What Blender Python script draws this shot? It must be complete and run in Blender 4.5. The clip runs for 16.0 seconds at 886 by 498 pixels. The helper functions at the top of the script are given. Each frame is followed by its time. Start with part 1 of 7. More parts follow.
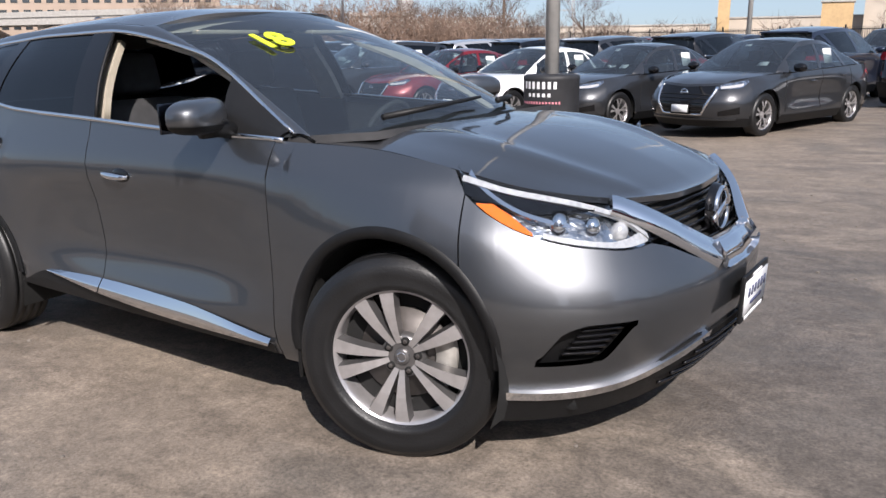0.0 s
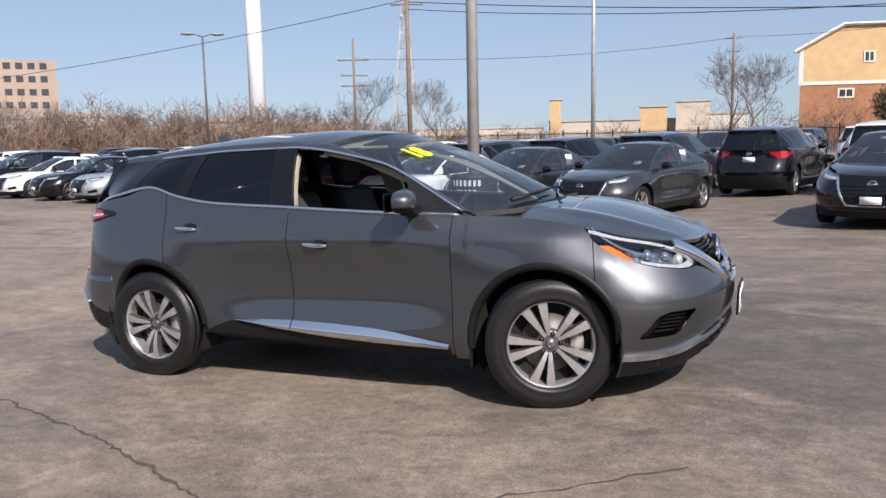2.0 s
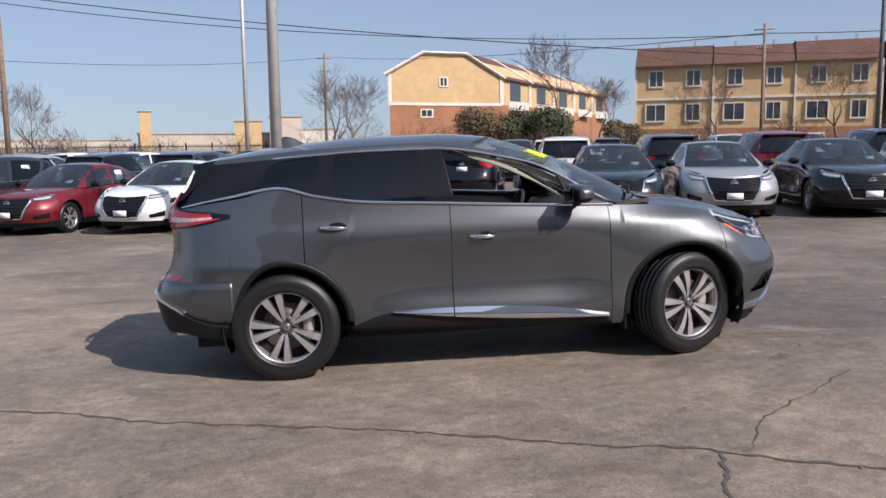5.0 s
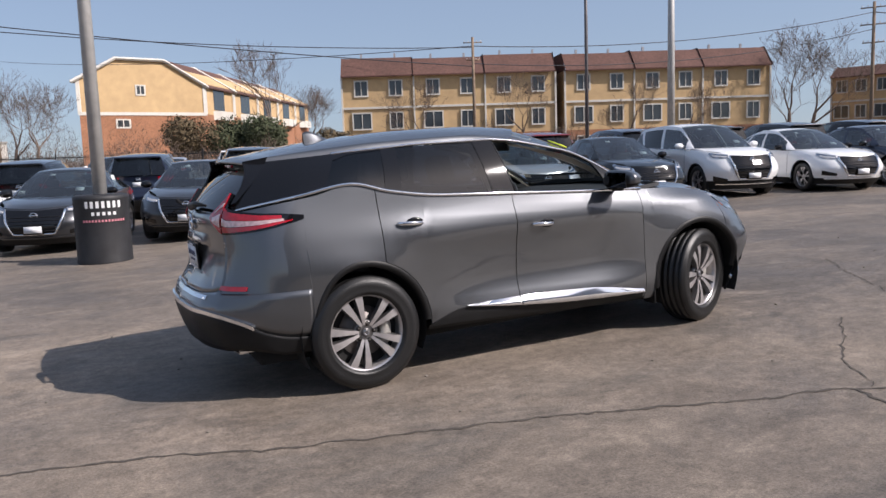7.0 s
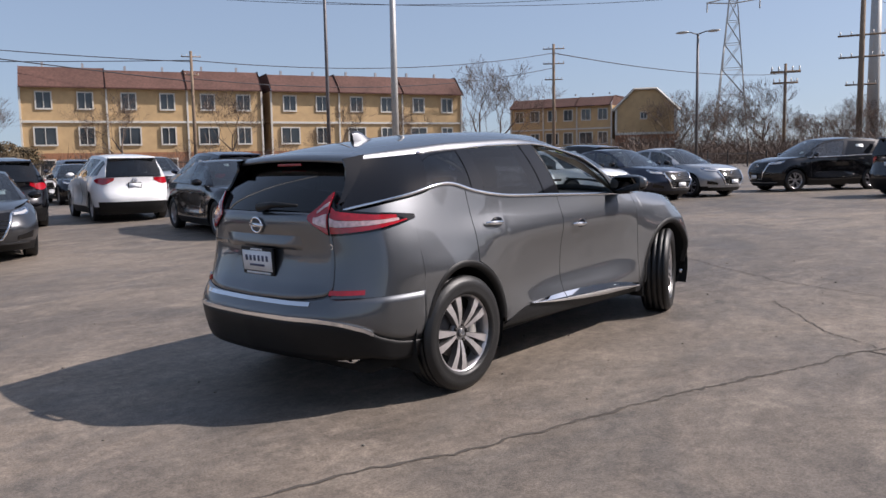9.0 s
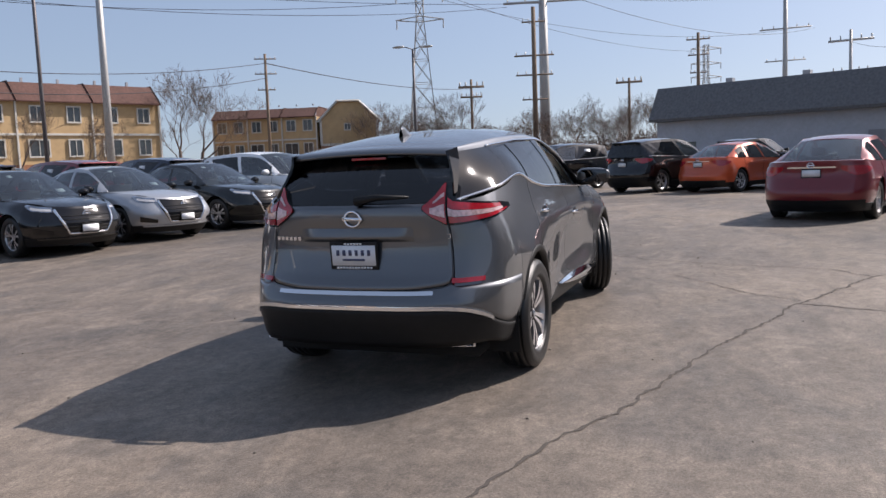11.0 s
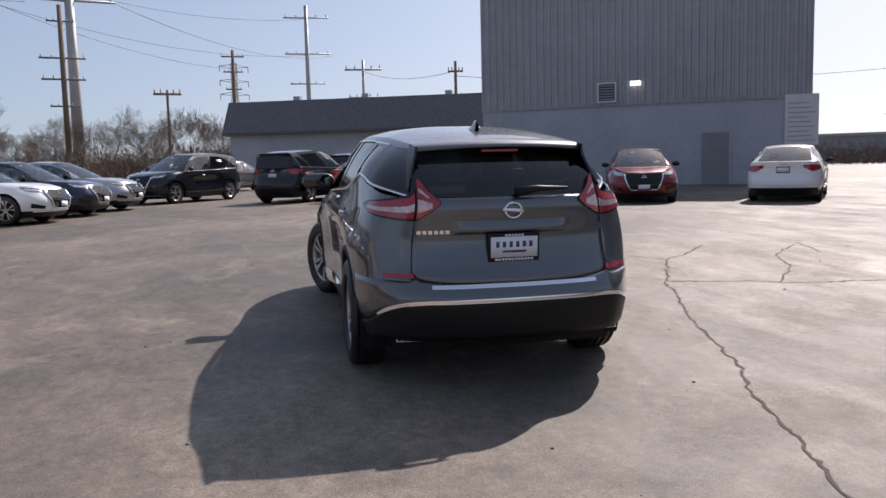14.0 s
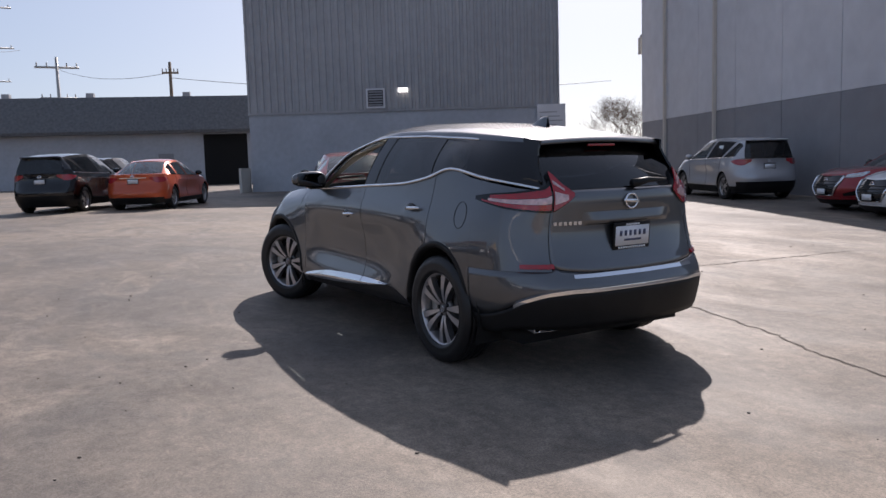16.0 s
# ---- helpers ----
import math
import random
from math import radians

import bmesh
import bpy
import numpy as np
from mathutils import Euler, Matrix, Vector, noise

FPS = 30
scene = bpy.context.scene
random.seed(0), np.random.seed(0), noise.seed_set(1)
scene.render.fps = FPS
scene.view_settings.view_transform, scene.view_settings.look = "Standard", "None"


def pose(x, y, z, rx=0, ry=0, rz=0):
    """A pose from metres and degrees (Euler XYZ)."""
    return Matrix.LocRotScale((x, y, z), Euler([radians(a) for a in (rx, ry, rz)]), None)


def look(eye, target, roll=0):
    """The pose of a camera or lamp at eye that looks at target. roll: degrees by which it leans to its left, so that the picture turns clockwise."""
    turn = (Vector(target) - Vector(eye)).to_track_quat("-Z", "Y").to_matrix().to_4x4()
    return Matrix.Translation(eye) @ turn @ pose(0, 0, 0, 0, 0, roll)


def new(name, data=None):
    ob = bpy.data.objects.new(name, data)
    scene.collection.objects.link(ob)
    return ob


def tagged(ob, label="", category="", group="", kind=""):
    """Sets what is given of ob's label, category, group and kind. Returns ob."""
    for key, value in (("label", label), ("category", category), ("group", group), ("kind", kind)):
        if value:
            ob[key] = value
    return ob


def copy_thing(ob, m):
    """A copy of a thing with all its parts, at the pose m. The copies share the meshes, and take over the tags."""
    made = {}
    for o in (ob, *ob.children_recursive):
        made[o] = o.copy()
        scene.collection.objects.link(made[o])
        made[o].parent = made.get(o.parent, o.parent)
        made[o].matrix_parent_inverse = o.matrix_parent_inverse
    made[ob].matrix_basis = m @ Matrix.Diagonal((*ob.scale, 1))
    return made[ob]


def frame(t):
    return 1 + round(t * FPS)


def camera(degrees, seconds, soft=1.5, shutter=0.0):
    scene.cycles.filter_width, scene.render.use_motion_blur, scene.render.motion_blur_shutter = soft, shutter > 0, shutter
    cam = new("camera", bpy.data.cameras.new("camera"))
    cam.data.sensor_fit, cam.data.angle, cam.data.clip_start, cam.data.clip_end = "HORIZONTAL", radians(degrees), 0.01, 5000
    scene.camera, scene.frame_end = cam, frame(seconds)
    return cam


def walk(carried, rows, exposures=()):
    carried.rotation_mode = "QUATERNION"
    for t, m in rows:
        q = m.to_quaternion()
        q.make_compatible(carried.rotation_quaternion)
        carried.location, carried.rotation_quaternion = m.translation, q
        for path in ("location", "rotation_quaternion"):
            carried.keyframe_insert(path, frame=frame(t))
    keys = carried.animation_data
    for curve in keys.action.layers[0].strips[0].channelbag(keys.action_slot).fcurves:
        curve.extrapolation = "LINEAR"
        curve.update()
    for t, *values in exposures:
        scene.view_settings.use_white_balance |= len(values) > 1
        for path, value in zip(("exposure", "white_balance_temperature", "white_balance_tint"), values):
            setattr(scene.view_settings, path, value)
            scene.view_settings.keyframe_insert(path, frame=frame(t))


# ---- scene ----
cam = camera(57.7, 16.0)
PATH = [
    (0, (3.062, -2.935, 1.376), (1.949, -1.342, 0.905), -2.3),
    (0.5, (3.105, -3.524, 1.424), (2.084, -1.856, 1.005), -3.2),
    (1, (3.086, -4.11, 1.467), (2.152, -2.366, 1.173), -4.5),
    (1.5, (2.997, -4.616, 1.491), (2.126, -2.833, 1.245), -4.5),
    (2, (2.689, -5.132, 1.475), (1.886, -3.317, 1.229), -2.9),
    (2.5, (2.251, -5.461, 1.489), (1.597, -3.59, 1.225), -3.1),
    (3, (1.757, -5.841, 1.519), (1.238, -3.927, 1.255), -4.3),
    (3.2, (1.536, -5.944, 1.517), (1.078, -4.014, 1.259), -4.4),
    (5.3, (-1.162, -6.364, 1.565), (-0.872, -4.402, 1.304), -2.4),
    (5.5, (-1.39, -6.291, 1.542), (-1.024, -4.343, 1.28), -2.5),
    (6, (-1.999, -6.141, 1.555), (-1.45, -4.236, 1.289), -3.2),
    (6.5, (-2.579, -5.913, 1.563), (-1.852, -4.069, 1.295), -3.8),
    (7, (-3.17, -5.635, 1.57), (-2.293, -3.859, 1.295), -3.6),
    (7.5, (-3.723, -5.337, 1.565), (-2.682, -3.654, 1.278), -2.8),
    (8, (-4.218, -4.957, 1.571), (-3.003, -3.393, 1.294), -2.6),
    (8.2, (-4.418, -4.808, 1.557), (-3.145, -3.29, 1.283), -2.6),
    (10.3, (-6.278, -2.971, 1.575), (-4.537, -2.018, 1.321), -1.9),
    (10.5, (-6.415, -2.776, 1.554), (-4.64, -1.892, 1.296), -2.0),
    (11, (-6.658, -2.226, 1.552), (-4.802, -1.529, 1.287), -2.8),
    (11.5, (-6.819, -1.62, 1.538), (-4.899, -1.139, 1.251), -2.8),
    (12, (-6.937, -1.037, 1.533), (-4.978, -0.785, 1.224), -2.5),
    (12.5, (-7.009, -0.407, 1.54), (-5.032, -0.32, 1.251), -2.1),
    (13, (-7.044, 0.209, 1.523), (-5.066, 0.123, 1.244), -1.1),
    (13.5, (-6.969, 0.834, 1.529), (-5.006, 0.569, 1.257), -0.6),
    (14, (-6.911, 1.464, 1.528), (-4.975, 1.036, 1.262), -1.0),
    (14.5, (-6.764, 2.074, 1.525), (-4.871, 1.482, 1.268), -1.4),
    (15, (-6.58, 2.677, 1.507), (-4.754, 1.9, 1.257), -1.0),
    (15.5, (-6.273, 3.24, 1.492), (-4.523, 2.305, 1.243), -1.0),
    (16, (-5.954, 3.799, 1.486), (-4.285, 2.728, 1.225), -0.7),
]
LOT = pose(0, 0, 0, 0, -1.82, 0)  # the lot rises towards the car's nose
walk(cam, [(t, LOT @ look(eye, target, roll)) for t, eye, target, roll in PATH], [(0.0, 0.58, 6200, 14), (1.5, 0.46, 6250, 15), (3.0, 0.42, 6300, 16), (5.5, 0.34, 6250, 16), (8.0, 0.36, 6250, 16), (12.5, 0.44, 6350, 17), (15.0, 0.22, 6400, 18), (16.0, 0.30, 6400, 18)])

# ---- world, sun ----
SUN_AZ, SUN_EL = radians(-45.0), radians(41.0)
sun_way = Vector((math.cos(SUN_AZ) * math.cos(SUN_EL), math.sin(SUN_AZ) * math.cos(SUN_EL), math.sin(SUN_EL)))
world = bpy.data.worlds.new("sky")
scene.world = world
world.use_nodes = True
wn = world.node_tree
sky = wn.nodes.new("ShaderNodeTexSky")
sky.sky_type, sky.sun_disc = "NISHITA", False
sky.sun_elevation, sky.sun_rotation = SUN_EL, radians(90) - SUN_AZ
sky.air_density, sky.dust_density, sky.ozone_density = 1.0, 1.6, 1.0
wn.nodes["Background"].inputs["Strength"].default_value = 0.090
# the haze near the horizon stays pale blue: the sky's low band is taken from a little higher up
sky_co, sky_map = wn.nodes.new("ShaderNodeTexCoord"), wn.nodes.new("ShaderNodeMapping")
sky_map.inputs["Scale"].default_value, sky_map.inputs["Location"].default_value = (1, 1, 0.94), (0, 0, 0.06)
wn.links.new(sky_co.outputs["Generated"], sky_map.inputs["Vector"])
wn.links.new(sky_map.outputs["Vector"], sky.inputs["Vector"])
haze = wn.nodes.new("ShaderNodeMix")
haze.data_type = "RGBA"
haze.inputs["Factor"].default_value, haze.inputs["B"].default_value = 0.32, (4.3, 5.2, 6.4, 1)
wn.links.new(sky.outputs[0], haze.inputs["A"])
wn.links.new(haze.outputs["Result"], wn.nodes["Background"].inputs["Color"])
sun = new("sun", bpy.data.lights.new("sun", "SUN"))
sun.data.energy, sun.data.angle, sun.data.color = 4.8, radians(0.55), (1.0, 0.925, 0.835)
sun.matrix_world = look(sun_way * 100, (0, 0, 0))


# ---- materials ----
def material(name, color, rough=0.5, metal=0.0, var=0.0, scale=8.0, bump=0.0, bump_scale=40.0, coat=0.0, spec=0.5, alpha=1.0, var2=0.0, scale2=0.7, tint=None):
    """A principled surface with colour variation at two scales and fine relief."""
    m = bpy.data.materials.new(name)
    m.use_nodes = True
    nt = m.node_tree
    b = nt.nodes["Principled BSDF"]
    b.inputs["Base Color"].default_value = (*color, 1)
    b.inputs["Roughness"].default_value = rough
    b.inputs["Metallic"].default_value = metal
    b.inputs["Coat Weight"].default_value = coat
    b.inputs["Coat Roughness"].default_value = 0.03
    b.inputs["Specular IOR Level"].default_value = spec
    b.inputs["Alpha"].default_value = alpha
    if var or var2 or bump:
        co = nt.nodes.new("ShaderNodeTexCoord")
    src = None
    for amount, size in ((var, scale), (var2, scale2)):
        if not amount:
            continue
        n = nt.nodes.new("ShaderNodeTexNoise")
        n.inputs["Scale"].default_value, n.inputs["Detail"].default_value = size, 5
        nt.links.new(co.outputs["Object"], n.inputs["Vector"])
        r = nt.nodes.new("ShaderNodeMapRange")
        r.inputs["From Min"].default_value, r.inputs["From Max"].default_value = 0.3, 0.7
        r.inputs["To Min"].default_value, r.inputs["To Max"].default_value = 1 - amount, 1 + amount
        nt.links.new(n.outputs["Fac"], r.inputs["Value"])
        mul = nt.nodes.new("ShaderNodeMix")
        mul.data_type, mul.blend_type = "RGBA", "MULTIPLY"
        mul.inputs["Factor"].default_value = 1
        if src is None:
            mul.inputs["A"].default_value = (*color, 1)
        else:
            nt.links.new(src, mul.inputs["A"])
        nt.links.new(r.outputs["Result"], mul.inputs["B"])
        src = mul.outputs["Result"]
    if src:
        nt.links.new(src, b.inputs["Base Color"])
    if bump:
        n = nt.nodes.new("ShaderNodeTexNoise")
        n.inputs["Scale"].default_value, n.inputs["Detail"].default_value = bump_scale, 4
        nt.links.new(co.outputs["Object"], n.inputs["Vector"])
        bm_ = nt.nodes.new("ShaderNodeBump")
        bm_.inputs["Strength"].default_value, bm_.inputs["Distance"].default_value = bump, 0.01
        nt.links.new(n.outputs["Fac"], bm_.inputs["Height"])
        nt.links.new(bm_.outputs["Normal"], b.inputs["Normal"])
    return m


def car_paint(name, color, metal=0.5, rough=0.36, coat_ior=1.5):
    """Clear-coated paint with fine metallic flake and a faint film of dust."""
    m = material(name, color, rough, metal, coat=1.0)
    nt = m.node_tree
    b = nt.nodes["Principled BSDF"]
    b.inputs["Coat IOR"].default_value = coat_ior
    co = nt.nodes.new("ShaderNodeTexCoord")
    n = nt.nodes.new("ShaderNodeTexNoise")
    n.inputs["Scale"].default_value, n.inputs["Detail"].default_value = 3.0, 6
    nt.links.new(co.outputs["Object"], n.inputs["Vector"])
    r = nt.nodes.new("ShaderNodeMapRange")
    r.inputs["To Min"].default_value, r.inputs["To Max"].default_value = 0.01, 0.05
    nt.links.new(n.outputs["Fac"], r.inputs["Value"])
    nt.links.new(r.outputs["Result"], b.inputs["Coat Roughness"])
    f = nt.nodes.new("ShaderNodeTexNoise")
    f.inputs["Scale"].default_value = 900
    nt.links.new(co.outputs["Object"], f.inputs["Vector"])
    mx = nt.nodes.new("ShaderNodeMix")
    mx.data_type, mx.blend_type = "RGBA", "MIX"
    mx.inputs["A"].default_value = (*[c * 0.8 for c in color], 1)
    mx.inputs["B"].default_value = (*[min(1, c * 1.2) for c in color], 1)
    nt.links.new(f.outputs["Fac"], mx.inputs["Factor"])
    nt.links.new(mx.outputs["Result"], b.inputs["Base Color"])
    return m


def glass(name, tint, gloss_ior=1.5, dust=0.0):
    """Clear or tinted pane: lets light through by its tint and mirrors at a slant."""
    m = bpy.data.materials.new(name)
    m.use_nodes = True
    nt = m.node_tree
    nt.nodes.remove(nt.nodes["Principled BSDF"])
    out = nt.nodes["Material Output"]
    tr, gl, mx, fr = (nt.nodes.new(k) for k in ("ShaderNodeBsdfTransparent", "ShaderNodeBsdfGlossy", "ShaderNodeMixShader", "ShaderNodeLayerWeight"))
    slant, amount = nt.nodes.new("ShaderNodeMath"), nt.nodes.new("ShaderNodeMapRange")
    slant.operation, slant.inputs[1].default_value = "POWER", 4.5
    amount.inputs["To Min"].default_value = ((gloss_ior - 1) / (gloss_ior + 1)) ** 2
    tr.inputs["Color"].default_value = (*tint, 1)
    gl.inputs["Roughness"].default_value = 0.01
    fr.inputs["Blend"].default_value = 0.5
    nt.links.new(fr.outputs["Facing"], slant.inputs[0])
    nt.links.new(slant.outputs[0], amount.inputs["Value"])
    nt.links.new(amount.outputs["Result"], mx.inputs[0])
    base = tr.outputs[0]
    if dust:
        film, df = nt.nodes.new("ShaderNodeMixShader"), nt.nodes.new("ShaderNodeBsdfDiffuse")
        film.inputs[0].default_value = dust
        df.inputs["Color"].default_value = (0.6, 0.62, 0.64, 1)
        nt.links.new(base, film.inputs[1])
        nt.links.new(df.outputs[0], film.inputs[2])
        base = film.outputs[0]
    nt.links.new(base, mx.inputs[1])
    nt.links.new(gl.outputs[0], mx.inputs[2])
    nt.links.new(mx.outputs[0], out.inputs["Surface"])
    return m


PAINT_GREY = car_paint("gunmetal_paint", (0.102, 0.107, 0.116), 0.9, 0.43, 1.7)
PAINTS = {
    "grey": car_paint("slate_paint", (0.036, 0.038, 0.043), 0.5, 0.30),
    "black": car_paint("black_paint", (0.005, 0.005, 0.007), 0.6, 0.25),
    "green": car_paint("dark_green_paint", (0.006, 0.008, 0.008), 0.6, 0.25),
    "white": car_paint("white_paint", (0.80, 0.80, 0.80), 0.0),
    "silver": car_paint("silver_paint", (0.42, 0.43, 0.45), 0.5),
    "red": car_paint("red_paint", (0.28, 0.008, 0.014), 0.25),
    "maroon": car_paint("maroon_paint", (0.16, 0.006, 0.012), 0.3),
    "orange": car_paint("orange_paint", (0.50, 0.07, 0.012), 0.3),
    "navy": car_paint("navy_paint", (0.010, 0.015, 0.034), 0.5, 0.28),
}
CHROME = material("chrome", (0.82, 0.83, 0.85), 0.06, 1.0)
BLACK_GLOSS = material("gloss_black", (0.005, 0.005, 0.006), 0.06)
BLACK_PLASTIC = material("black_plastic", (0.008, 0.008, 0.0085), 0.5, spec=0.28, var=0.15, scale=20, bump=0.1, bump_scale=300)
DARK = material("dark_cavity", (0.006, 0.006, 0.006), 0.9)
RUBBER = material("tyre_rubber", (0.008, 0.008, 0.0085), 0.45, var=0.25, scale=9, bump=0.15, bump_scale=120)
ALLOY = material("machined_alloy", (0.52, 0.50, 0.50), 0.28, 0.7, var=0.08, scale=30)
ALLOY_DARK = material("painted_alloy", (0.17, 0.165, 0.165), 0.32, 0.7, var=0.1, scale=25)
# near-black base: the dark view a mirror would reflect is put into its colour
MIRROR = material("mirror_glass", (0.07, 0.072, 0.08), 0.03, 1.0)
CALIPER = material("cast_caliper", (0.42, 0.40, 0.37), 0.5, 0.5, var=0.2, scale=20)
STEEL = material("brake_steel", (0.10, 0.09, 0.085), 0.5, 0.6, var=0.3, scale=12)
GLASS_CLEAR = glass("windscreen_glass", (0.66, 0.74, 0.75), 2.4, 0.012)
GLASS_TINT = glass("privacy_glass", (0.05, 0.053, 0.058), 1.75)
GLASS_MID = glass("tinted_glass", (0.46, 0.53, 0.54), 2.3, 0.012)
LENS = glass("lamp_lens", (0.92, 0.94, 0.95), 1.4)
RED_LAMP = material("red_lamp", (0.34, 0.004, 0.012), 0.12, coat=1.0, var=0.2, scale=40)
PINK_LAMP = material("pale_lamp", (0.62, 0.42, 0.42), 0.12, 0.2, coat=1.0, var=0.3, scale=50)
WHITE_LAMP = material("clear_lamp", (0.55, 0.54, 0.54), 0.15, 0.3, coat=1.0, var=0.2, scale=60)
AMBER = material("amber_lamp", (0.80, 0.16, 0.008), 0.15, coat=1.0, var=0.12, scale=60)
# strong tone noise paints the bright and dark reflections of a faceted bowl
LAMP_BACK = material("lamp_reflector", (0.50, 0.51, 0.53), 0.18, 1.0, var=0.75, scale=15, bump=1.0, bump_scale=18)
TRIM_BEIGE = material("beige_cloth", (0.42, 0.37, 0.29), 0.85, var=0.08, scale=30, bump=0.2, bump_scale=400)
TRIM_DARK = material("charcoal_trim", (0.035, 0.035, 0.037), 0.75, var=0.15, scale=25, bump=0.2, bump_scale=300)
PLATE_WHITE = material("plate_white", (0.75, 0.76, 0.78), 0.35, var=0.04, scale=10)
INK = material("navy_ink", (0.06, 0.07, 0.13), 0.5)
PAPER = material("white_paper", (0.72, 0.74, 0.74), 0.6, var=0.05, scale=20)
YELLOW = material("neon_yellow_sticker", (0.72, 0.85, 0.03), 0.5, var=0.03, scale=20)


# ---- mesh helpers ----
def part(name, bm, mat, parent=None, label="", smooth=True):
    """Links a bmesh as one mesh object, under parent where one is given."""
    me = bpy.data.meshes.new(name)
    bm.to_mesh(me)
    bm.free()
    me.materials.append(mat)
    if smooth:
        me.shade_smooth()
    ob = new(name, me)
    if parent is not None:
        ob.parent = parent
    if label:
        ob["label"] = label
    return ob


def thing(name, m=None, label="", category="", group="", kind=""):
    ob = tagged(new(name), label, category, group, kind)
    ob.empty_display_size = 0.2
    if m is not None:
        ob.matrix_world = m
    return ob


def box(bm, x0, x1, y0, y1, z0, z1, bevel=0.0):
    """An axis-aligned box, with bevelled edges where asked."""
    b = bmesh.new() if bevel else bm
    r = bmesh.ops.create_cube(b, size=1.0, matrix=Matrix.Translation(((x0 + x1) / 2, (y0 + y1) / 2, (z0 + z1) / 2)) @ Matrix.Diagonal((x1 - x0, y1 - y0, z1 - z0, 1)))
    if bevel:
        bmesh.ops.bevel(b, geom=b.edges[:], offset=bevel, segments=2, affect="EDGES", profile=0.6)
        join(bm, b)
    return r["verts"] if not bevel else None


def join(bm, other, m=None):
    """Adds another bmesh to bm, moved by m, and frees it."""
    other.verts.index_update()
    vs = [bm.verts.new(m @ v.co if m else v.co) for v in other.verts]
    for f in other.faces:
        try:
            bm.faces.new([vs[v.index] for v in f.verts])
        except ValueError:
            pass
    other.free()


def grid(bm, P, flip=False, thick=0.0):
    """Quads over an array of points [n, m, 3]; thick folds the rim inwards."""
    P = np.asarray(P, float)
    n, m = P.shape[:2]
    vs = [[bm.verts.new(P[i, j]) for j in range(m)] for i in range(n)]
    for i in range(n - 1):
        for j in range(m - 1):
            q = [vs[i][j], vs[i + 1][j], vs[i + 1][j + 1], vs[i][j + 1]]
            bm.faces.new(q[::-1] if flip else q)
    if thick:
        di, dj = np.gradient(P, axis=0), np.gradient(P, axis=1)
        N = np.cross(di, dj)
        N /= np.linalg.norm(N, axis=2, keepdims=True) + 1e-9
        if flip:
            N = -N
        rim = [(i, 0) for i in range(n)] + [(n - 1, j) for j in range(1, m)] + [(i, m - 1) for i in range(n - 2, -1, -1)] + [(0, j) for j in range(m - 2, 0, -1)]
        inner = [bm.verts.new(P[i, j] - thick * N[i, j]) for i, j in rim]
        outer = [bm.verts.new(P[i, j]) for i, j in rim]
        for k in range(len(rim)):
            j = (k + 1) % len(rim)
            q = [outer[k], inner[k], inner[j], outer[j]]
            bm.faces.new(q[::-1] if flip else q)
    return vs


def lathe(bm, profile, n=48, m=None):
    """Turns a profile of (radius, y) round the y axis."""
    rings = []
    for r, y in profile:
        ring = []
        for k in range(n):
            a = 2 * math.pi * k / n
            v = Vector((r * math.cos(a), y, r * math.sin(a)))
            ring.append(bm.verts.new(m @ v if m else v))
        rings.append(ring)
    for a, b in zip(rings, rings[1:]):
        for k in range(n):
            bm.faces.new([a[k], a[(k + 1) % n], b[(k + 1) % n], b[k]])
    return rings


def tube(bm, pts, r, n=8, flat=1.0, cap=True):
    """A tube of radius r along points; flat squeezes it sideways. r may be a list."""
    pts = [Vector(p) for p in pts]
    rings = []
    for i, p in enumerate(pts):
        d = (pts[min(i + 1, len(pts) - 1)] - pts[max(i - 1, 0)]).normalized()
        side = d.cross(Vector((0, 0, 1)))
        side = side.normalized() if side.length > 1e-3 else Vector((1, 0, 0))
        up = side.cross(d)
        rr = float(r[i] if isinstance(r, (list, tuple)) else r)
        rings.append([bm.verts.new(p + rr * (math.cos(a) * side * flat + math.sin(a) * up)) for a in (2 * math.pi * k / n for k in range(n))])
    for a, b in zip(rings, rings[1:]):
        for k in range(n):
            bm.faces.new([a[k], a[(k + 1) % n], b[(k + 1) % n], b[k]])
    if cap:
        bm.faces.new(rings[0][::-1]), bm.faces.new(rings[-1])


def ellipsoid(bm, c, r, seg=24, m=None):
    bmesh.ops.create_uvsphere(bm, u_segments=seg, v_segments=seg // 2, radius=1, matrix=(m or Matrix.Identity(4)) @ Matrix.Translation(c) @ Matrix.Diagonal((*r, 1)))


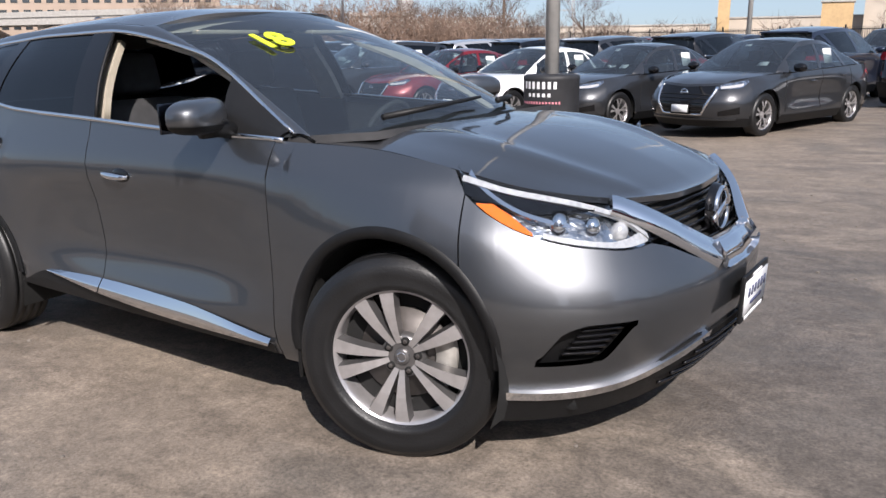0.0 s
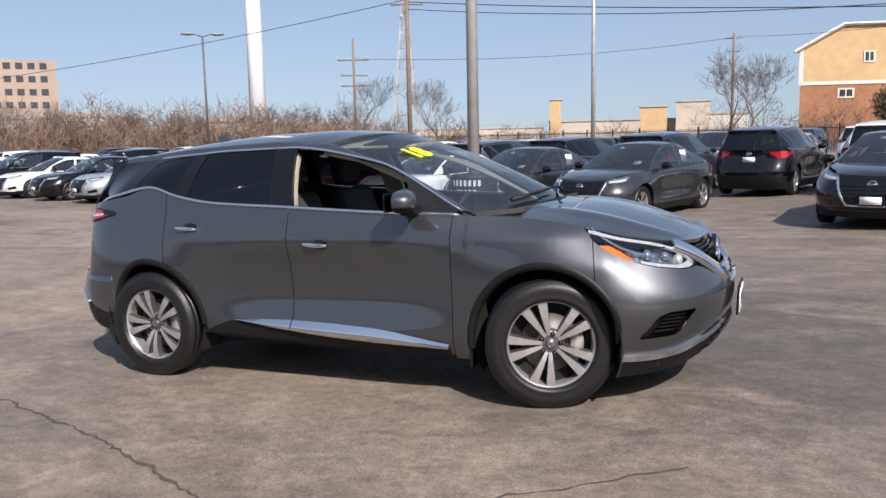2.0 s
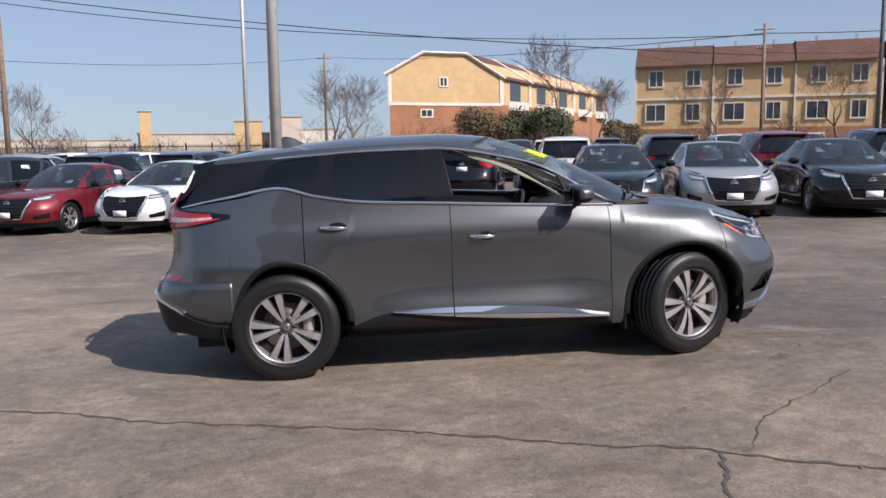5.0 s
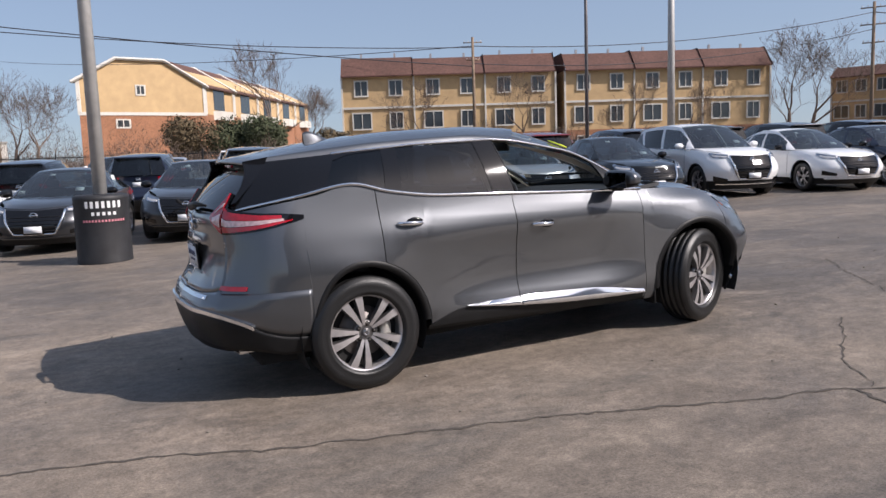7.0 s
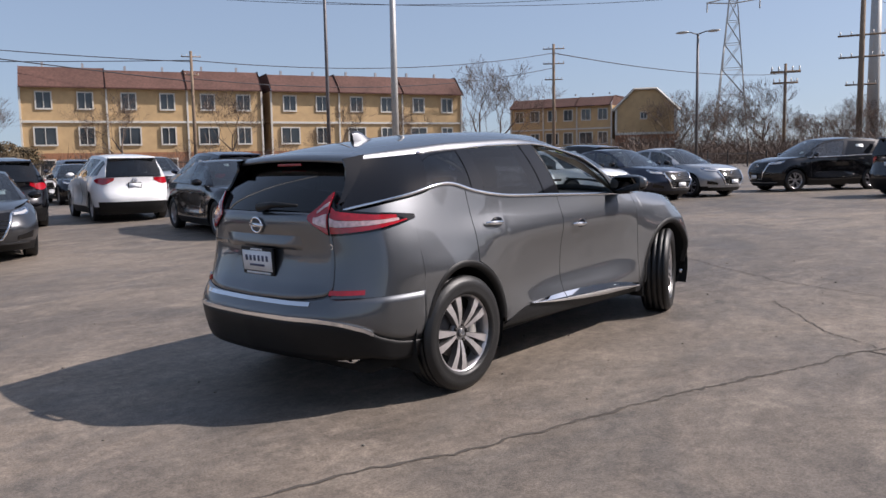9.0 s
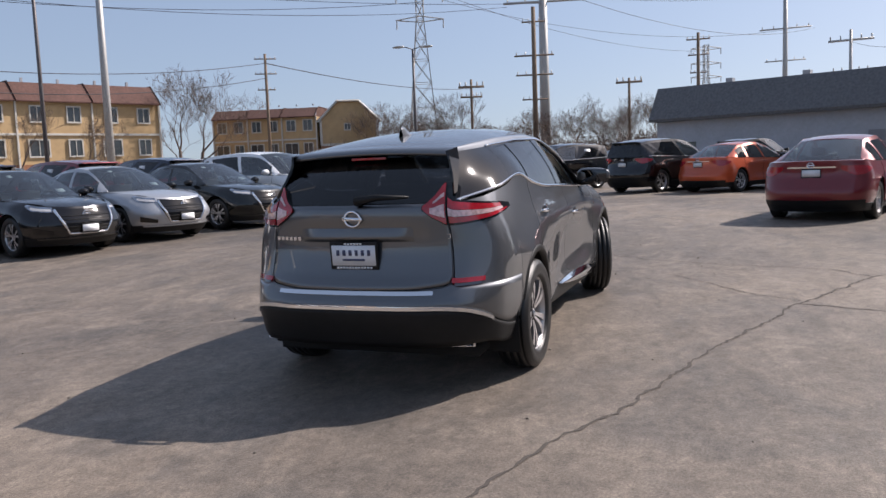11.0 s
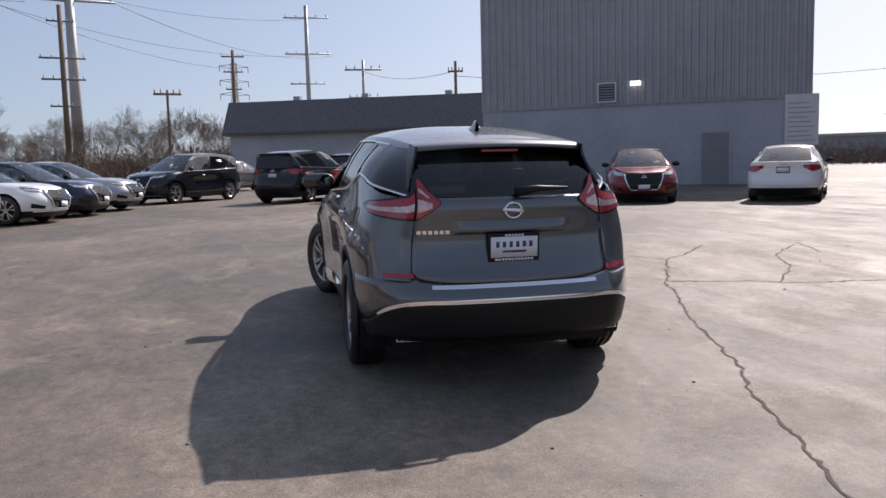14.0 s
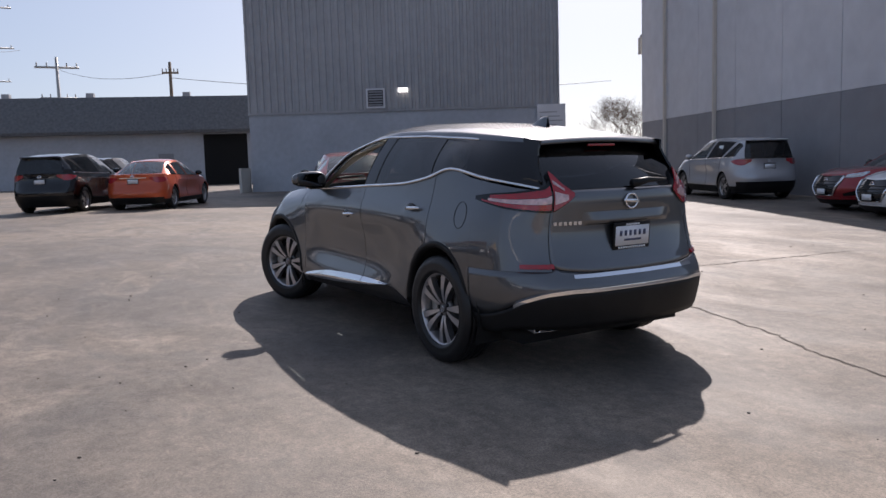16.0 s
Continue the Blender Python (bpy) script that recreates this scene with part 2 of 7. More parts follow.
def smooth_interp(xs, ys, x):
    """Cubic through the points, with no overshoot. ys may have more axes after the first."""
    xs, ys, x = np.asarray(xs, float), np.asarray(ys, float), np.clip(np.asarray(x, float), xs[0], xs[-1])
    h = np.diff(xs).reshape((-1,) + (1,) * (ys.ndim - 1))
    d = np.diff(ys, axis=0) / h
    m = np.zeros_like(ys)
    m[0], m[-1] = d[0], d[-1]
    same = d[:-1] * d[1:] > 0
    m[1:-1] = np.where(same, (h[:-1] + h[1:]) / np.where(same, (h[1:] + 2 * h[:-1]) / 3 / np.where(same, d[:-1], 1) + (2 * h[1:] + h[:-1]) / 3 / np.where(same, d[1:], 1), 1), 0)
    m[1:-1] = np.where(same, m[1:-1], 0)
    k = np.clip(np.searchsorted(xs, x, side="right") - 1, 0, len(xs) - 2)
    H = (xs[k + 1] - xs[k])
    t = ((x - xs[k]) / H).reshape(k.shape + (1,) * (ys.ndim - 1))
    H = H.reshape(t.shape)
    return (1 + 2 * t) * (1 - t) ** 2 * ys[k] + t * (1 - t) ** 2 * H * m[k] + t * t * (3 - 2 * t) * ys[k + 1] + t * t * (t - 1) * H * m[k + 1]


def line(*pts):
    """A smooth function through (x, y) pairs."""
    xs, ys = zip(*pts)
    return lambda x: smooth_interp(xs, ys, x)


class Skin:
    """A smooth surface over (s, v), from columns of points."""

    def __init__(self, ss, vs, cols):
        self.s, self.v = np.linspace(ss[0], ss[-1], 480), np.linspace(vs[0], vs[-1], 160)
        along = smooth_interp(ss, np.asarray(cols, float), self.s)
        self.p = np.moveaxis(smooth_interp(vs, np.moveaxis(along, 1, 0), self.v), 0, 1)

    def at(self, s, v):
        s, v = np.broadcast_arrays(np.asarray(s, float), np.asarray(v, float))
        fs = np.clip((s - self.s[0]) / (self.s[1] - self.s[0]), 0, 478.999)
        fv = np.clip((v - self.v[0]) / (self.v[1] - self.v[0]), 0, 158.999)
        i, j = fs.astype(int), fv.astype(int)
        a, b = (fs - i)[..., None], (fv - j)[..., None]
        return (1 - a) * (1 - b) * self.p[i, j] + a * (1 - b) * self.p[i + 1, j] + (1 - a) * b * self.p[i, j + 1] + a * b * self.p[i + 1, j + 1]

    def normal(self, s, v):
        e = 0.012
        n = np.cross(self.at(s + e, v) - self.at(s - e, v), self.at(s, v + e) - self.at(s, v - e))
        return n / (np.linalg.norm(n, axis=-1, keepdims=True) + 1e-9)


def patch(bm, skin, s, lo, hi, nv=8, off=0.0, thick=0.014, sides=(1, -1), turn=-1):
    """A panel on a skin, between the curves lo(s) and hi(s), on one or both sides of the car."""
    s = np.asarray(s, float)
    lo_, hi_ = (np.broadcast_to(c(s) if callable(c) else c, s.shape) for c in (lo, hi))
    v = lo_[:, None] + (hi_ - lo_)[:, None] * np.linspace(0, 1, nv + 1)[None]
    S = np.broadcast_to(s[:, None], v.shape)
    P = skin.at(S, v) + turn * off * skin.normal(S, v)
    for side in sides:
        Q = P * (1, side, 1)
        grid(bm, Q, flip=(side < 0) != (turn < 0), thick=thick)


def ruled(bm, A, B, n=4, thick=0.0, sides=(1, -1), flip=False, bulge=0.0):
    A, B = np.asarray(A, float), np.asarray(B, float)
    w = np.linspace(0, 1, n + 1)[None, :, None]
    P = A[:, None] * (1 - w) + B[:, None] * w
    if bulge:
        P = P + bulge * 4 * w * (1 - w) * np.array((0, 0, 1.0))
    for side in sides:
        grid(bm, P * (1, side, 1), flip=(side < 0) != flip, thick=thick)


def span(a, b, n):
    return np.linspace(a, b, n + 1)


def arch_span(a, b, c, r, n=28):
    """Stations from a to b, dense round an arch of radius r at c."""
    t = c + r * np.cos(np.linspace(math.pi, 0, n))
    s = np.concatenate([t, span(a, b, 14), [c - r, c + r]])
    return np.unique(np.round(s[(s >= a - 1e-6) & (s <= b + 1e-6)], 4))


def ground_z(x):
    """Height of the lot: it rises along x near the middle and levels off."""
    return 0.2226 * np.tanh(np.asarray(x, float) / 7) + 0.007 * np.clip(np.asarray(x, float) - 8, 0, 27)


def asphalt_material():
    """Worn asphalt: fine stone, dark sealed areas, sandy stains and faint tyre-swept streaks."""
    m = bpy.data.materials.new("worn_asphalt")
    m.use_nodes = True
    nt = m.node_tree
    b = nt.nodes["Principled BSDF"]
    co = nt.nodes.new("ShaderNodeTexCoord")

    def noise_of(scale, detail=5, stretch=None, rough=0.55, distort=0.0):
        src = co.outputs["Object"]
        if stretch:
            mp = nt.nodes.new("ShaderNodeMapping")
            mp.inputs["Scale"].default_value = stretch
            mp.inputs["Rotation"].default_value = (0, 0, radians(18))
            nt.links.new(src, mp.inputs["Vector"])
            src = mp.outputs["Vector"]
        n = nt.nodes.new("ShaderNodeTexNoise")
        n.inputs["Scale"].default_value, n.inputs["Detail"].default_value, n.inputs["Roughness"].default_value, n.inputs["Distortion"].default_value = scale, detail, rough, distort
        nt.links.new(src, n.inputs["Vector"])
        return n.outputs["Fac"]

    def ramp(fac, lo, hi, a=0.0, c=1.0):
        r = nt.nodes.new("ShaderNodeMapRange")
        for k, v in (("From Min", lo), ("From Max", hi), ("To Min", a), ("To Max", c)):
            r.inputs[k].default_value = v
        nt.links.new(fac, r.inputs["Value"])
        return r.outputs["Result"]

    def blend(fac, a, c, kind="MIX"):
        mx = nt.nodes.new("ShaderNodeMix")
        mx.data_type, mx.blend_type = "RGBA", kind
        for key, v in (("Factor", fac), ("A", a), ("B", c)):
            if isinstance(v, (tuple, float, int)):
                mx.inputs[key].default_value = v
            else:
                nt.links.new(v, mx.inputs[key])
        return mx.outputs["Result"]

    col = blend(ramp(noise_of(0.16, 6, distort=0.6), 0.38, 0.62), (0.108, 0.092, 0.078, 1), (0.212, 0.172, 0.134, 1))
    col = blend(ramp(noise_of(0.75, 7, (1.0, 1.7, 1), 0.68, 1.2), 0.52, 0.74, 0, 0.6), col, (0.31, 0.255, 0.20, 1))
    col = blend(ramp(noise_of(0.55, 7, (1.0, 1.5, 1), 0.65, 1.0), 0.34, 0.50, 0.55, 0.0), col, (0.078, 0.073, 0.067, 1))
    col = blend(1.0, col, ramp(noise_of(2.6, 7, (1, 1.4, 1), 0.65, 0.6), 0.3, 0.7, 0.76, 1.24), "MULTIPLY")
    col = blend(1.0, col, ramp(noise_of(13, 6, rough=0.7), 0.3, 0.7, 0.72, 1.28), "MULTIPLY")
    col = blend(1.0, col, ramp(noise_of(75, 4, rough=0.75), 0.3, 0.7, 0.55, 1.45), "MULTIPLY")
    nt.links.new(col, b.inputs["Base Color"])
    nt.links.new(ramp(noise_of(0.6, 6, (1.0, 2.4, 1), 0.6, 0.7), 0.3, 0.7, 0.55, 0.75), b.inputs["Roughness"])
    b.inputs["Specular IOR Level"].default_value = 0.42
    b.inputs["Diffuse Roughness"].default_value = 0.25
    for scale, strength in ((110, 0.35),):
        bp = nt.nodes.new("ShaderNodeBump")
        bp.inputs["Strength"].default_value, bp.inputs["Distance"].default_value = strength, 0.012
        nt.links.new(noise_of(scale, 4, rough=0.7), bp.inputs["Height"])
        nt.links.new(bp.outputs["Normal"], b.inputs["Normal"])
    return m


ASPHALT = asphalt_material()
bm = bmesh.new()
xs = np.concatenate([[-4000, -1500, -500, -200, -100, -60], np.arange(-40, 60.1, 1.0), [80, 120, 200, 500, 1500, 4000]])
ys = np.array([-4000, -1000, -300, -100, -50, -25, -10, 0, 10, 25, 50, 100, 300, 1000, 4000])
grid(bm, np.array([[(x, y, float(ground_z(x))) for y in ys] for x in xs]))
tagged(part("ground", bm, ASPHALT), "worn brown-grey asphalt parking lot with cracks and stains", "ground", kind="structure")


# ---- wheels ----
def build_wheel(parent, at, r_tyre, r_rim, width, out, steer=0.0, spokes=5, alloy=None, dark=None, fine=True):
    """A wheel whose outer face looks along y * out: tyre, barrel, split spokes, hub cap with nuts, brake disc."""
    m = pose(*at, 0, 0, steer) @ Matrix.Diagonal((1, out, 1, 1))
    n = 64 if fine else 28
    alloy, dark = alloy or ALLOY, dark or ALLOY_DARK
    bm = bmesh.new()
    w = width / 2
    lathe(bm, [(r_rim * 0.97, -w), (r_rim * 0.99, w * 0.55), (r_rim * 1.0, w * 0.86), (r_rim * 1.045, w * 0.90), (r_rim * 1.045, w * 0.82), (r_rim * 0.955, w * 0.80), (r_rim * 0.93, w * 0.5), (r_rim * 0.9, -w)], n, m)
    wheel = part("wheel", bm, alloy, parent)
    bm = bmesh.new()
    d = r_tyre - r_rim
    prof = [(r_rim * 0.98, w * 0.80), (r_rim + d * 0.05, w * 0.93), (r_rim + d * 0.16, w * 1.02), (r_rim + d * 0.2, w * 1.0), (r_rim + d * 0.45, w * 1.07), (r_rim + d * 0.72, w * 1.03), (r_rim + d * 0.76, w * 1.0), (r_rim + d * 0.92, w * 0.88)]
    if fine:
        edge = w * 0.8
        grooves = []
        for k in range(4):
            y = edge - 2 * edge * (k + 0.5) / 4 - 0.004
            grooves += [(r_tyre, y + 0.012), (r_tyre - 0.008, y + 0.010), (r_tyre - 0.008, y), (r_tyre, y - 0.002)]
        prof += [(r_tyre - 0.003, edge)] + grooves + [(r_tyre - 0.003, -edge)]
    else:
        prof += [(r_tyre, w * 0.7), (r_tyre, -w * 0.7)]
    prof += [(r_rim + d * 0.92, -w * 0.88), (r_rim + d * 0.45, -w * 1.05), (r_rim, -w * 0.9)]
    lathe(bm, prof, n, m)
    part("tyre", bm, RUBBER, wheel)
    if fine:
        bm = bmesh.new()
        lathe(bm, [(0.001, w * 0.2), (r_rim * 0.66, w * 0.2), (r_rim * 0.66, w * 0.08)], 32, m)
        part("brake_disc", bm, STEEL, wheel)
    # added dark disc closing the barrel: stands for the shade behind the spokes
    bm = bmesh.new()
    lathe(bm, [(r_rim * 0.99, w * 0.1), (0.02, w * 0.02)], 32, m)
    part("spoke_gap_shade", bm, DARK, wheel)
    # split spokes: two arms from the hub that spread towards the rim
    for k in range(spokes):
        if fine or k == 0:
            bm = bmesh.new()
        bd = bmesh.new()
        a0 = math.pi / 2 + 2 * math.pi * k / spokes + (radians(22) if fine else 0)
        for sgn in (-1, 1):
            ang = lambda f: a0 + sgn * ((0.20 + 0.02 * f) if fine else (0.115 + 0.135 * f))
            rows = []
            for f in (0.0, 0.25, 0.5, 0.75, 1.0):
                r = r_rim * (0.20 + 0.78 * f)
                c, t = ang(f), (r_rim * ((0.036 + 0.070 * f) if fine else (0.026 + 0.078 * f))) / r
                face = w * (0.60 + 0.10 * math.sin(f * math.pi) + 0.16 * f)
                back = face - w * 0.35
                row = []
                for da, y in ((-t - 0.03, back), (-t, face), (t, face), (t + 0.03, back)):
                    row.append(Vector((r * math.cos(c + da), y, r * math.sin(c + da))))
                rows.append(row)
            for bmx, cols in ((bm, (1, 2)), (bd, (0, 1)), (bd, (2, 3))):
                vs = [[bmx.verts.new(m @ row[q]) for q in cols] for row in rows]
                for a, b in zip(vs, vs[1:]):
                    bmx.faces.new([a[0], a[1], b[1], b[0]])
        if fine:
            part("spoke", bm, alloy, wheel, smooth=False)
            part("spoke_pocket", bd, dark, wheel, smooth=False)
        else:
            bd.free()
    if fine:
        bm = bmesh.new()
    if fine:
        lathe(bm, [(r_rim * 0.33, w * 0.30), (r_rim * 0.31, w * 0.52), (r_rim * 0.23, w * 0.58), (r_rim * 0.13, w * 0.54), (0.001, w * 0.54)], 40, m)
        part("hub", bm, dark, wheel)
        for k in range(5):
            a = math.pi / 2 + 2 * math.pi * (k + 0.5) / 5 + radians(22)
            mn = m @ pose(r_rim * 0.225 * math.cos(a), 0, r_rim * 0.225 * math.sin(a))
            # no hole is cut: a dark disc on the hub paints the shade round the nut
            bm = bmesh.new()
            lathe(bm, [(0.0155, w * 0.50), (0.0155, w * 0.592), (0.001, w * 0.594)], 14, mn)
            part("nut_shade", bm, DARK, wheel)
            bm = bmesh.new()
            lathe(bm, [(0.0085, w * 0.55), (0.0085, w * 0.63), (0.005, w * 0.66), (0.0005, w * 0.66)], 6, mn)
            part("wheel_nut", bm, STEEL, wheel, smooth=False)
        bm = bmesh.new()
        lathe(bm, [(r_rim * 0.115, w * 0.50), (r_rim * 0.112, w * 0.63), (r_rim * 0.10, w * 0.655), (0.001, w * 0.66)], 32, m)
        part("cap", bm, dark, wheel)
        bm = bmesh.new()
        tube(bm, [m @ Vector((r_rim * 0.062 * math.cos(q), w * 0.665, r_rim * 0.062 * math.sin(q))) for q in np.linspace(0, 2 * math.pi, 20)], 0.0028, 5, cap=False)
        part("cap_ring", bm, CHROME, wheel)
        bm = bmesh.new()
        rows = []
        for a in np.radians(np.linspace(-42, 30, 9)):
            rows.append([(q * math.cos(a), y, q * math.sin(a)) for q, y in ((r_rim * 0.44, w * 0.15), (r_rim * 0.46, w * 0.36), (r_rim * 0.74, w * 0.36), (r_rim * 0.76, w * 0.15))])
        grid(bm, np.array(rows))
        bmesh.ops.transform(bm, matrix=m, verts=bm.verts[:])
        part("brake_caliper", bm, CALIPER, wheel)
        return wheel
    lathe(bm, [(r_rim * 0.24, w * 0.45), (r_rim * 0.23, w * 0.58), (r_rim * 0.13, w * 0.60), (r_rim * 0.125, w * 0.66), (0.001, w * 0.67)], 32, m)
    part("spider", bm, alloy, wheel, smooth=False)
    return wheel


# ---- the crossover in the middle of the lot ----
LV = (0.18, 0.38, 0.58, 0.78, 0.95, 1.12, 1.33)
COLUMNS = [  # s, then (x, y) at each level
    (-3.2, (-2.24, 0.0), (-2.37, 0.0), (-2.41, 0.0), (-2.29, 0.0), (-2.25, 0.0), (-2.27, 0.0), (-2.17, 0.0)),
    (-2.9, (-2.22, 0.33), (-2.35, 0.34), (-2.39, 0.35), (-2.275, 0.33), (-2.235, 0.32), (-2.25, 0.31), (-2.15, 0.30)),
    (-2.6, (-2.14, 0.60), (-2.27, 0.63), (-2.30, 0.64), (-2.21, 0.625), (-2.18, 0.61), (-2.18, 0.59), (-2.08, 0.57)),
    (-2.4, (-2.02, 0.72), (-2.13, 0.77), (-2.15, 0.79), (-2.10, 0.775), (-2.07, 0.76), (-2.06, 0.73), (-1.98, 0.67)),
    (-2.2, (-1.93, 0.79), (-1.99, 0.845), (-2.00, 0.87), (-1.98, 0.865), (-1.97, 0.845), (-1.96, 0.80), (-1.90, 0.72)),
    (-1.9, (-1.76, 0.82), (-1.78, 0.885), (-1.78, 0.915), (-1.78, 0.915), (-1.78, 0.89), (-1.77, 0.84), (-1.74, 0.76)),
    (-1.41, (-1.41, 0.84), (-1.41, 0.90), (-1.41, 0.94), (-1.41, 0.942), (-1.41, 0.91), (-1.41, 0.862), (-1.41, 0.81)),
    (-0.9, (-0.9, 0.83), (-0.9, 0.91), (-0.9, 0.905), (-0.9, 0.915), (-0.9, 0.928), (-0.9, 0.873), (-0.9, 0.83)),
    (-0.3, (-0.3, 0.83), (-0.3, 0.918), (-0.3, 0.872), (-0.3, 0.886), (-0.3, 0.92), (-0.3, 0.868), (-0.3, 0.82)),
    (0.4, (0.4, 0.84), (0.4, 0.928), (0.4, 0.874), (0.4, 0.886), (0.4, 0.912), (0.4, 0.855), (0.4, 0.80)),
    (0.9, (0.9, 0.85), (0.9, 0.925), (0.9, 0.915), (0.9, 0.912), (0.9, 0.905), (0.9, 0.815), (0.9, 0.74)),
    (1.41, (1.41, 0.85), (1.41, 0.915), (1.41, 0.942), (1.41, 0.937), (1.41, 0.885), (1.41, 0.70), (1.41, 0.62)),
    (1.75, (1.72, 0.83), (1.74, 0.885), (1.75, 0.92), (1.735, 0.895), (1.70, 0.79), (1.66, 0.62), (1.6, 0.55)),
    (2.0, (1.83, 0.77), (1.90, 0.825), (1.955, 0.855), (1.915, 0.80), (1.83, 0.69), (1.76, 0.56), (1.7, 0.5)),
    (2.3, (2.00, 0.62), (2.10, 0.675), (2.155, 0.695), (2.10, 0.635), (1.98, 0.565), (1.87, 0.46), (1.8, 0.4)),
    (2.6, (2.10, 0.43), (2.23, 0.46), (2.275, 0.47), (2.185, 0.445), (2.07, 0.40), (1.95, 0.33), (1.9, 0.3)),
    (2.9, (2.15, 0.22), (2.29, 0.235), (2.33, 0.24), (2.22, 0.23), (2.14, 0.20), (1.99, 0.17), (1.95, 0.15)),
    (3.2, (2.16, 0.0), (2.31, 0.0), (2.35, 0.0), (2.235, 0.0), (2.15, 0.0), (2.0, 0.0), (1.96, 0.0)),
]
R_ARCH_F, R_ARCH_R, AX_F, AX_R, Z_AX = 0.455, 0.455, 1.4125, -1.4125, 0.37


def arch(c, r, base):
    return lambda s: np.maximum(base(s) if callable(base) else base, np.where(np.abs(s - c) < r, Z_AX + np.sqrt(np.maximum(r * r - (s - c) ** 2, 0)), 0))


def build_crossover():
    car = thing("crossover_car", LOT, "gunmetal grey crossover car with open front windows on the asphalt", "car")
    skin = Skin([c[0] for c in COLUMNS], LV, [[(x, y, z) for (x, y), z in zip(c[1:], LV)] for c in COLUMNS])
    hood_edge = line((0.86, 1.09), (1.2, 1.072), (1.41, 1.048), (1.75, 0.992), (2.0, 0.952), (2.3, 0.918), (2.6, 0.894), (2.9, 0.883), (3.2, 0.880))
    belt = line((-2.6, 1.185), (-2.3, 1.215), (-1.75, 1.262), (-1.42, 1.31), (-1.3, 1.295), (-1.15, 1.245), (-0.85, 1.195), (-0.3, 1.16), (0.4, 1.115), (0.95, 1.09))
    lamp_lo = line((1.60, 1.012), (1.655, 1.006), (1.70, 0.945), (1.82, 0.878), (2.0, 0.812), (2.2, 0.772), (2.4, 0.755), (2.56, 0.765))
    grille_lo = line((2.5, 0.765), (2.62, 0.74), (2.8, 0.68), (2.98, 0.635), (3.2, 0.625))
    sill = line((-0.97, 0.335), (0.0, 0.30), (0.85, 0.275))
    bumper_hi = lambda s: np.where(s < 2.53, lamp_lo(s), grille_lo(s))

    # side panels
    bm = bmesh.new()
    s = arch_span(0.865, 1.845, AX_F, R_ARCH_F)
    patch(bm, skin, s[s <= 1.705], arch(AX_F, R_ARCH_F, 0.25), lambda s: np.where(s < 1.62, hood_edge(s), np.minimum(hood_edge(s), lamp_lo(s))), 12, sides=(1,))
    part("fender", bm, PAINT_GREY, car)
    bm = bmesh.new()
    patch(bm, skin, s[s <= 1.705], arch(AX_F, R_ARCH_F, 0.25), lambda s: np.where(s < 1.62, hood_edge(s), np.minimum(hood_edge(s), lamp_lo(s))), 12, sides=(-1,))
    part("fender", bm, PAINT_GREY, car)
    for side in (1, -1):
        bm = bmesh.new()
        patch(bm, skin, span(-0.253, 0.860, 26), sill, lambda s: belt(s) - 0.006, 14, sides=(side,))
        door = part("front_door", bm, PAINT_GREY, car)
        bm = bmesh.new()
        s = arch_span(-1.243, -0.259, AX_R, R_ARCH_R + 0.012)
        patch(bm, skin, s, arch(AX_R, R_ARCH_R + 0.012, sill), lambda s: belt(s) - 0.006, 14, sides=(side,))
        rear_door = part("rear_door", bm, PAINT_GREY, car)
        bm = bmesh.new()
        s = np.unique(np.concatenate([arch_span(-1.90, -1.249, AX_R, R_ARCH_R), span(-2.6, -1.9, 14)]))
        patch(bm, skin, s, lambda s: np.where(s < -1.86, 0.70, arch(AX_R, R_ARCH_R, 0.40)(s)), lambda s: belt(s) - 0.004, 14, sides=(side,))
        part("quarter_panel", bm, PAINT_GREY, car)
        # black arch lips
        for c, r, a0, a1 in ((AX_F, R_ARCH_F, 2, 186), (AX_R, R_ARCH_R, 2, 188)):
            bm = bmesh.new()
            rows = []
            for a in np.radians(np.linspace(a0, a1, 40)):
                row = []
                for rr, o in ((r - 0.036, -0.03), (r - 0.033, 0.002), (r - 0.004, 0.009), (r + 0.008, 0.001)):
                    sx, z = c + rr * math.cos(a), Z_AX + rr * math.sin(a)
                    row.append(skin.at(sx, z) - o * skin.normal(sx, z))
                rows.append(row)
            grid(bm, np.array(rows) * (1, side, 1), flip=side > 0)
            part("wheel_arch_trim", bm, BLACK_PLASTIC, car)
            bm = bmesh.new()
            th = np.radians(np.linspace(-25, 205, 24))
            pts = np.array([[(c + (r - 0.03) * math.cos(a), side * y, Z_AX + (r - 0.03) * math.sin(a)) for y in (0.90, 0.55)] for a in th])
            grid(bm, pts, flip=side > 0)
            box(bm, c - r, c + r, min(side * 0.54, side * 0.56), max(side * 0.54, side * 0.56), 0.25, 0.85)
            part("wheel_liner", bm, DARK, car)
        # sill, with its bright strip
        bm = bmesh.new()
        patch(bm, skin, span(-0.95, 0.95, 24), lambda s: sill(s) - 0.05, lambda s: sill(s) - 0.002, 3, off=-0.035, sides=(side,))
        part("sill", bm, BLACK_PLASTIC, car)
        bm = bmesh.new()
        lo, hi = line((-0.68, 0.43), (-0.3, 0.385), (0.3, 0.345), (0.83, 0.325)), line((-0.68, 0.436), (-0.3, 0.44), (0.3, 0.418), (0.83, 0.342))
        for a, b in ((-0.68, -0.262), (-0.254, 0.835)):
            q = span(a, b, 16)
            P = np.stack([skin.at(q, lo(q) - 0.004) - 0.004 * skin.normal(q, lo(q)), skin.at(q, lo(q)) - 0.030 * skin.normal(q, lo(q)), skin.at(q, hi(q)) - 0.004 * skin.normal(q, hi(q))], 1) * (1, side, 1)
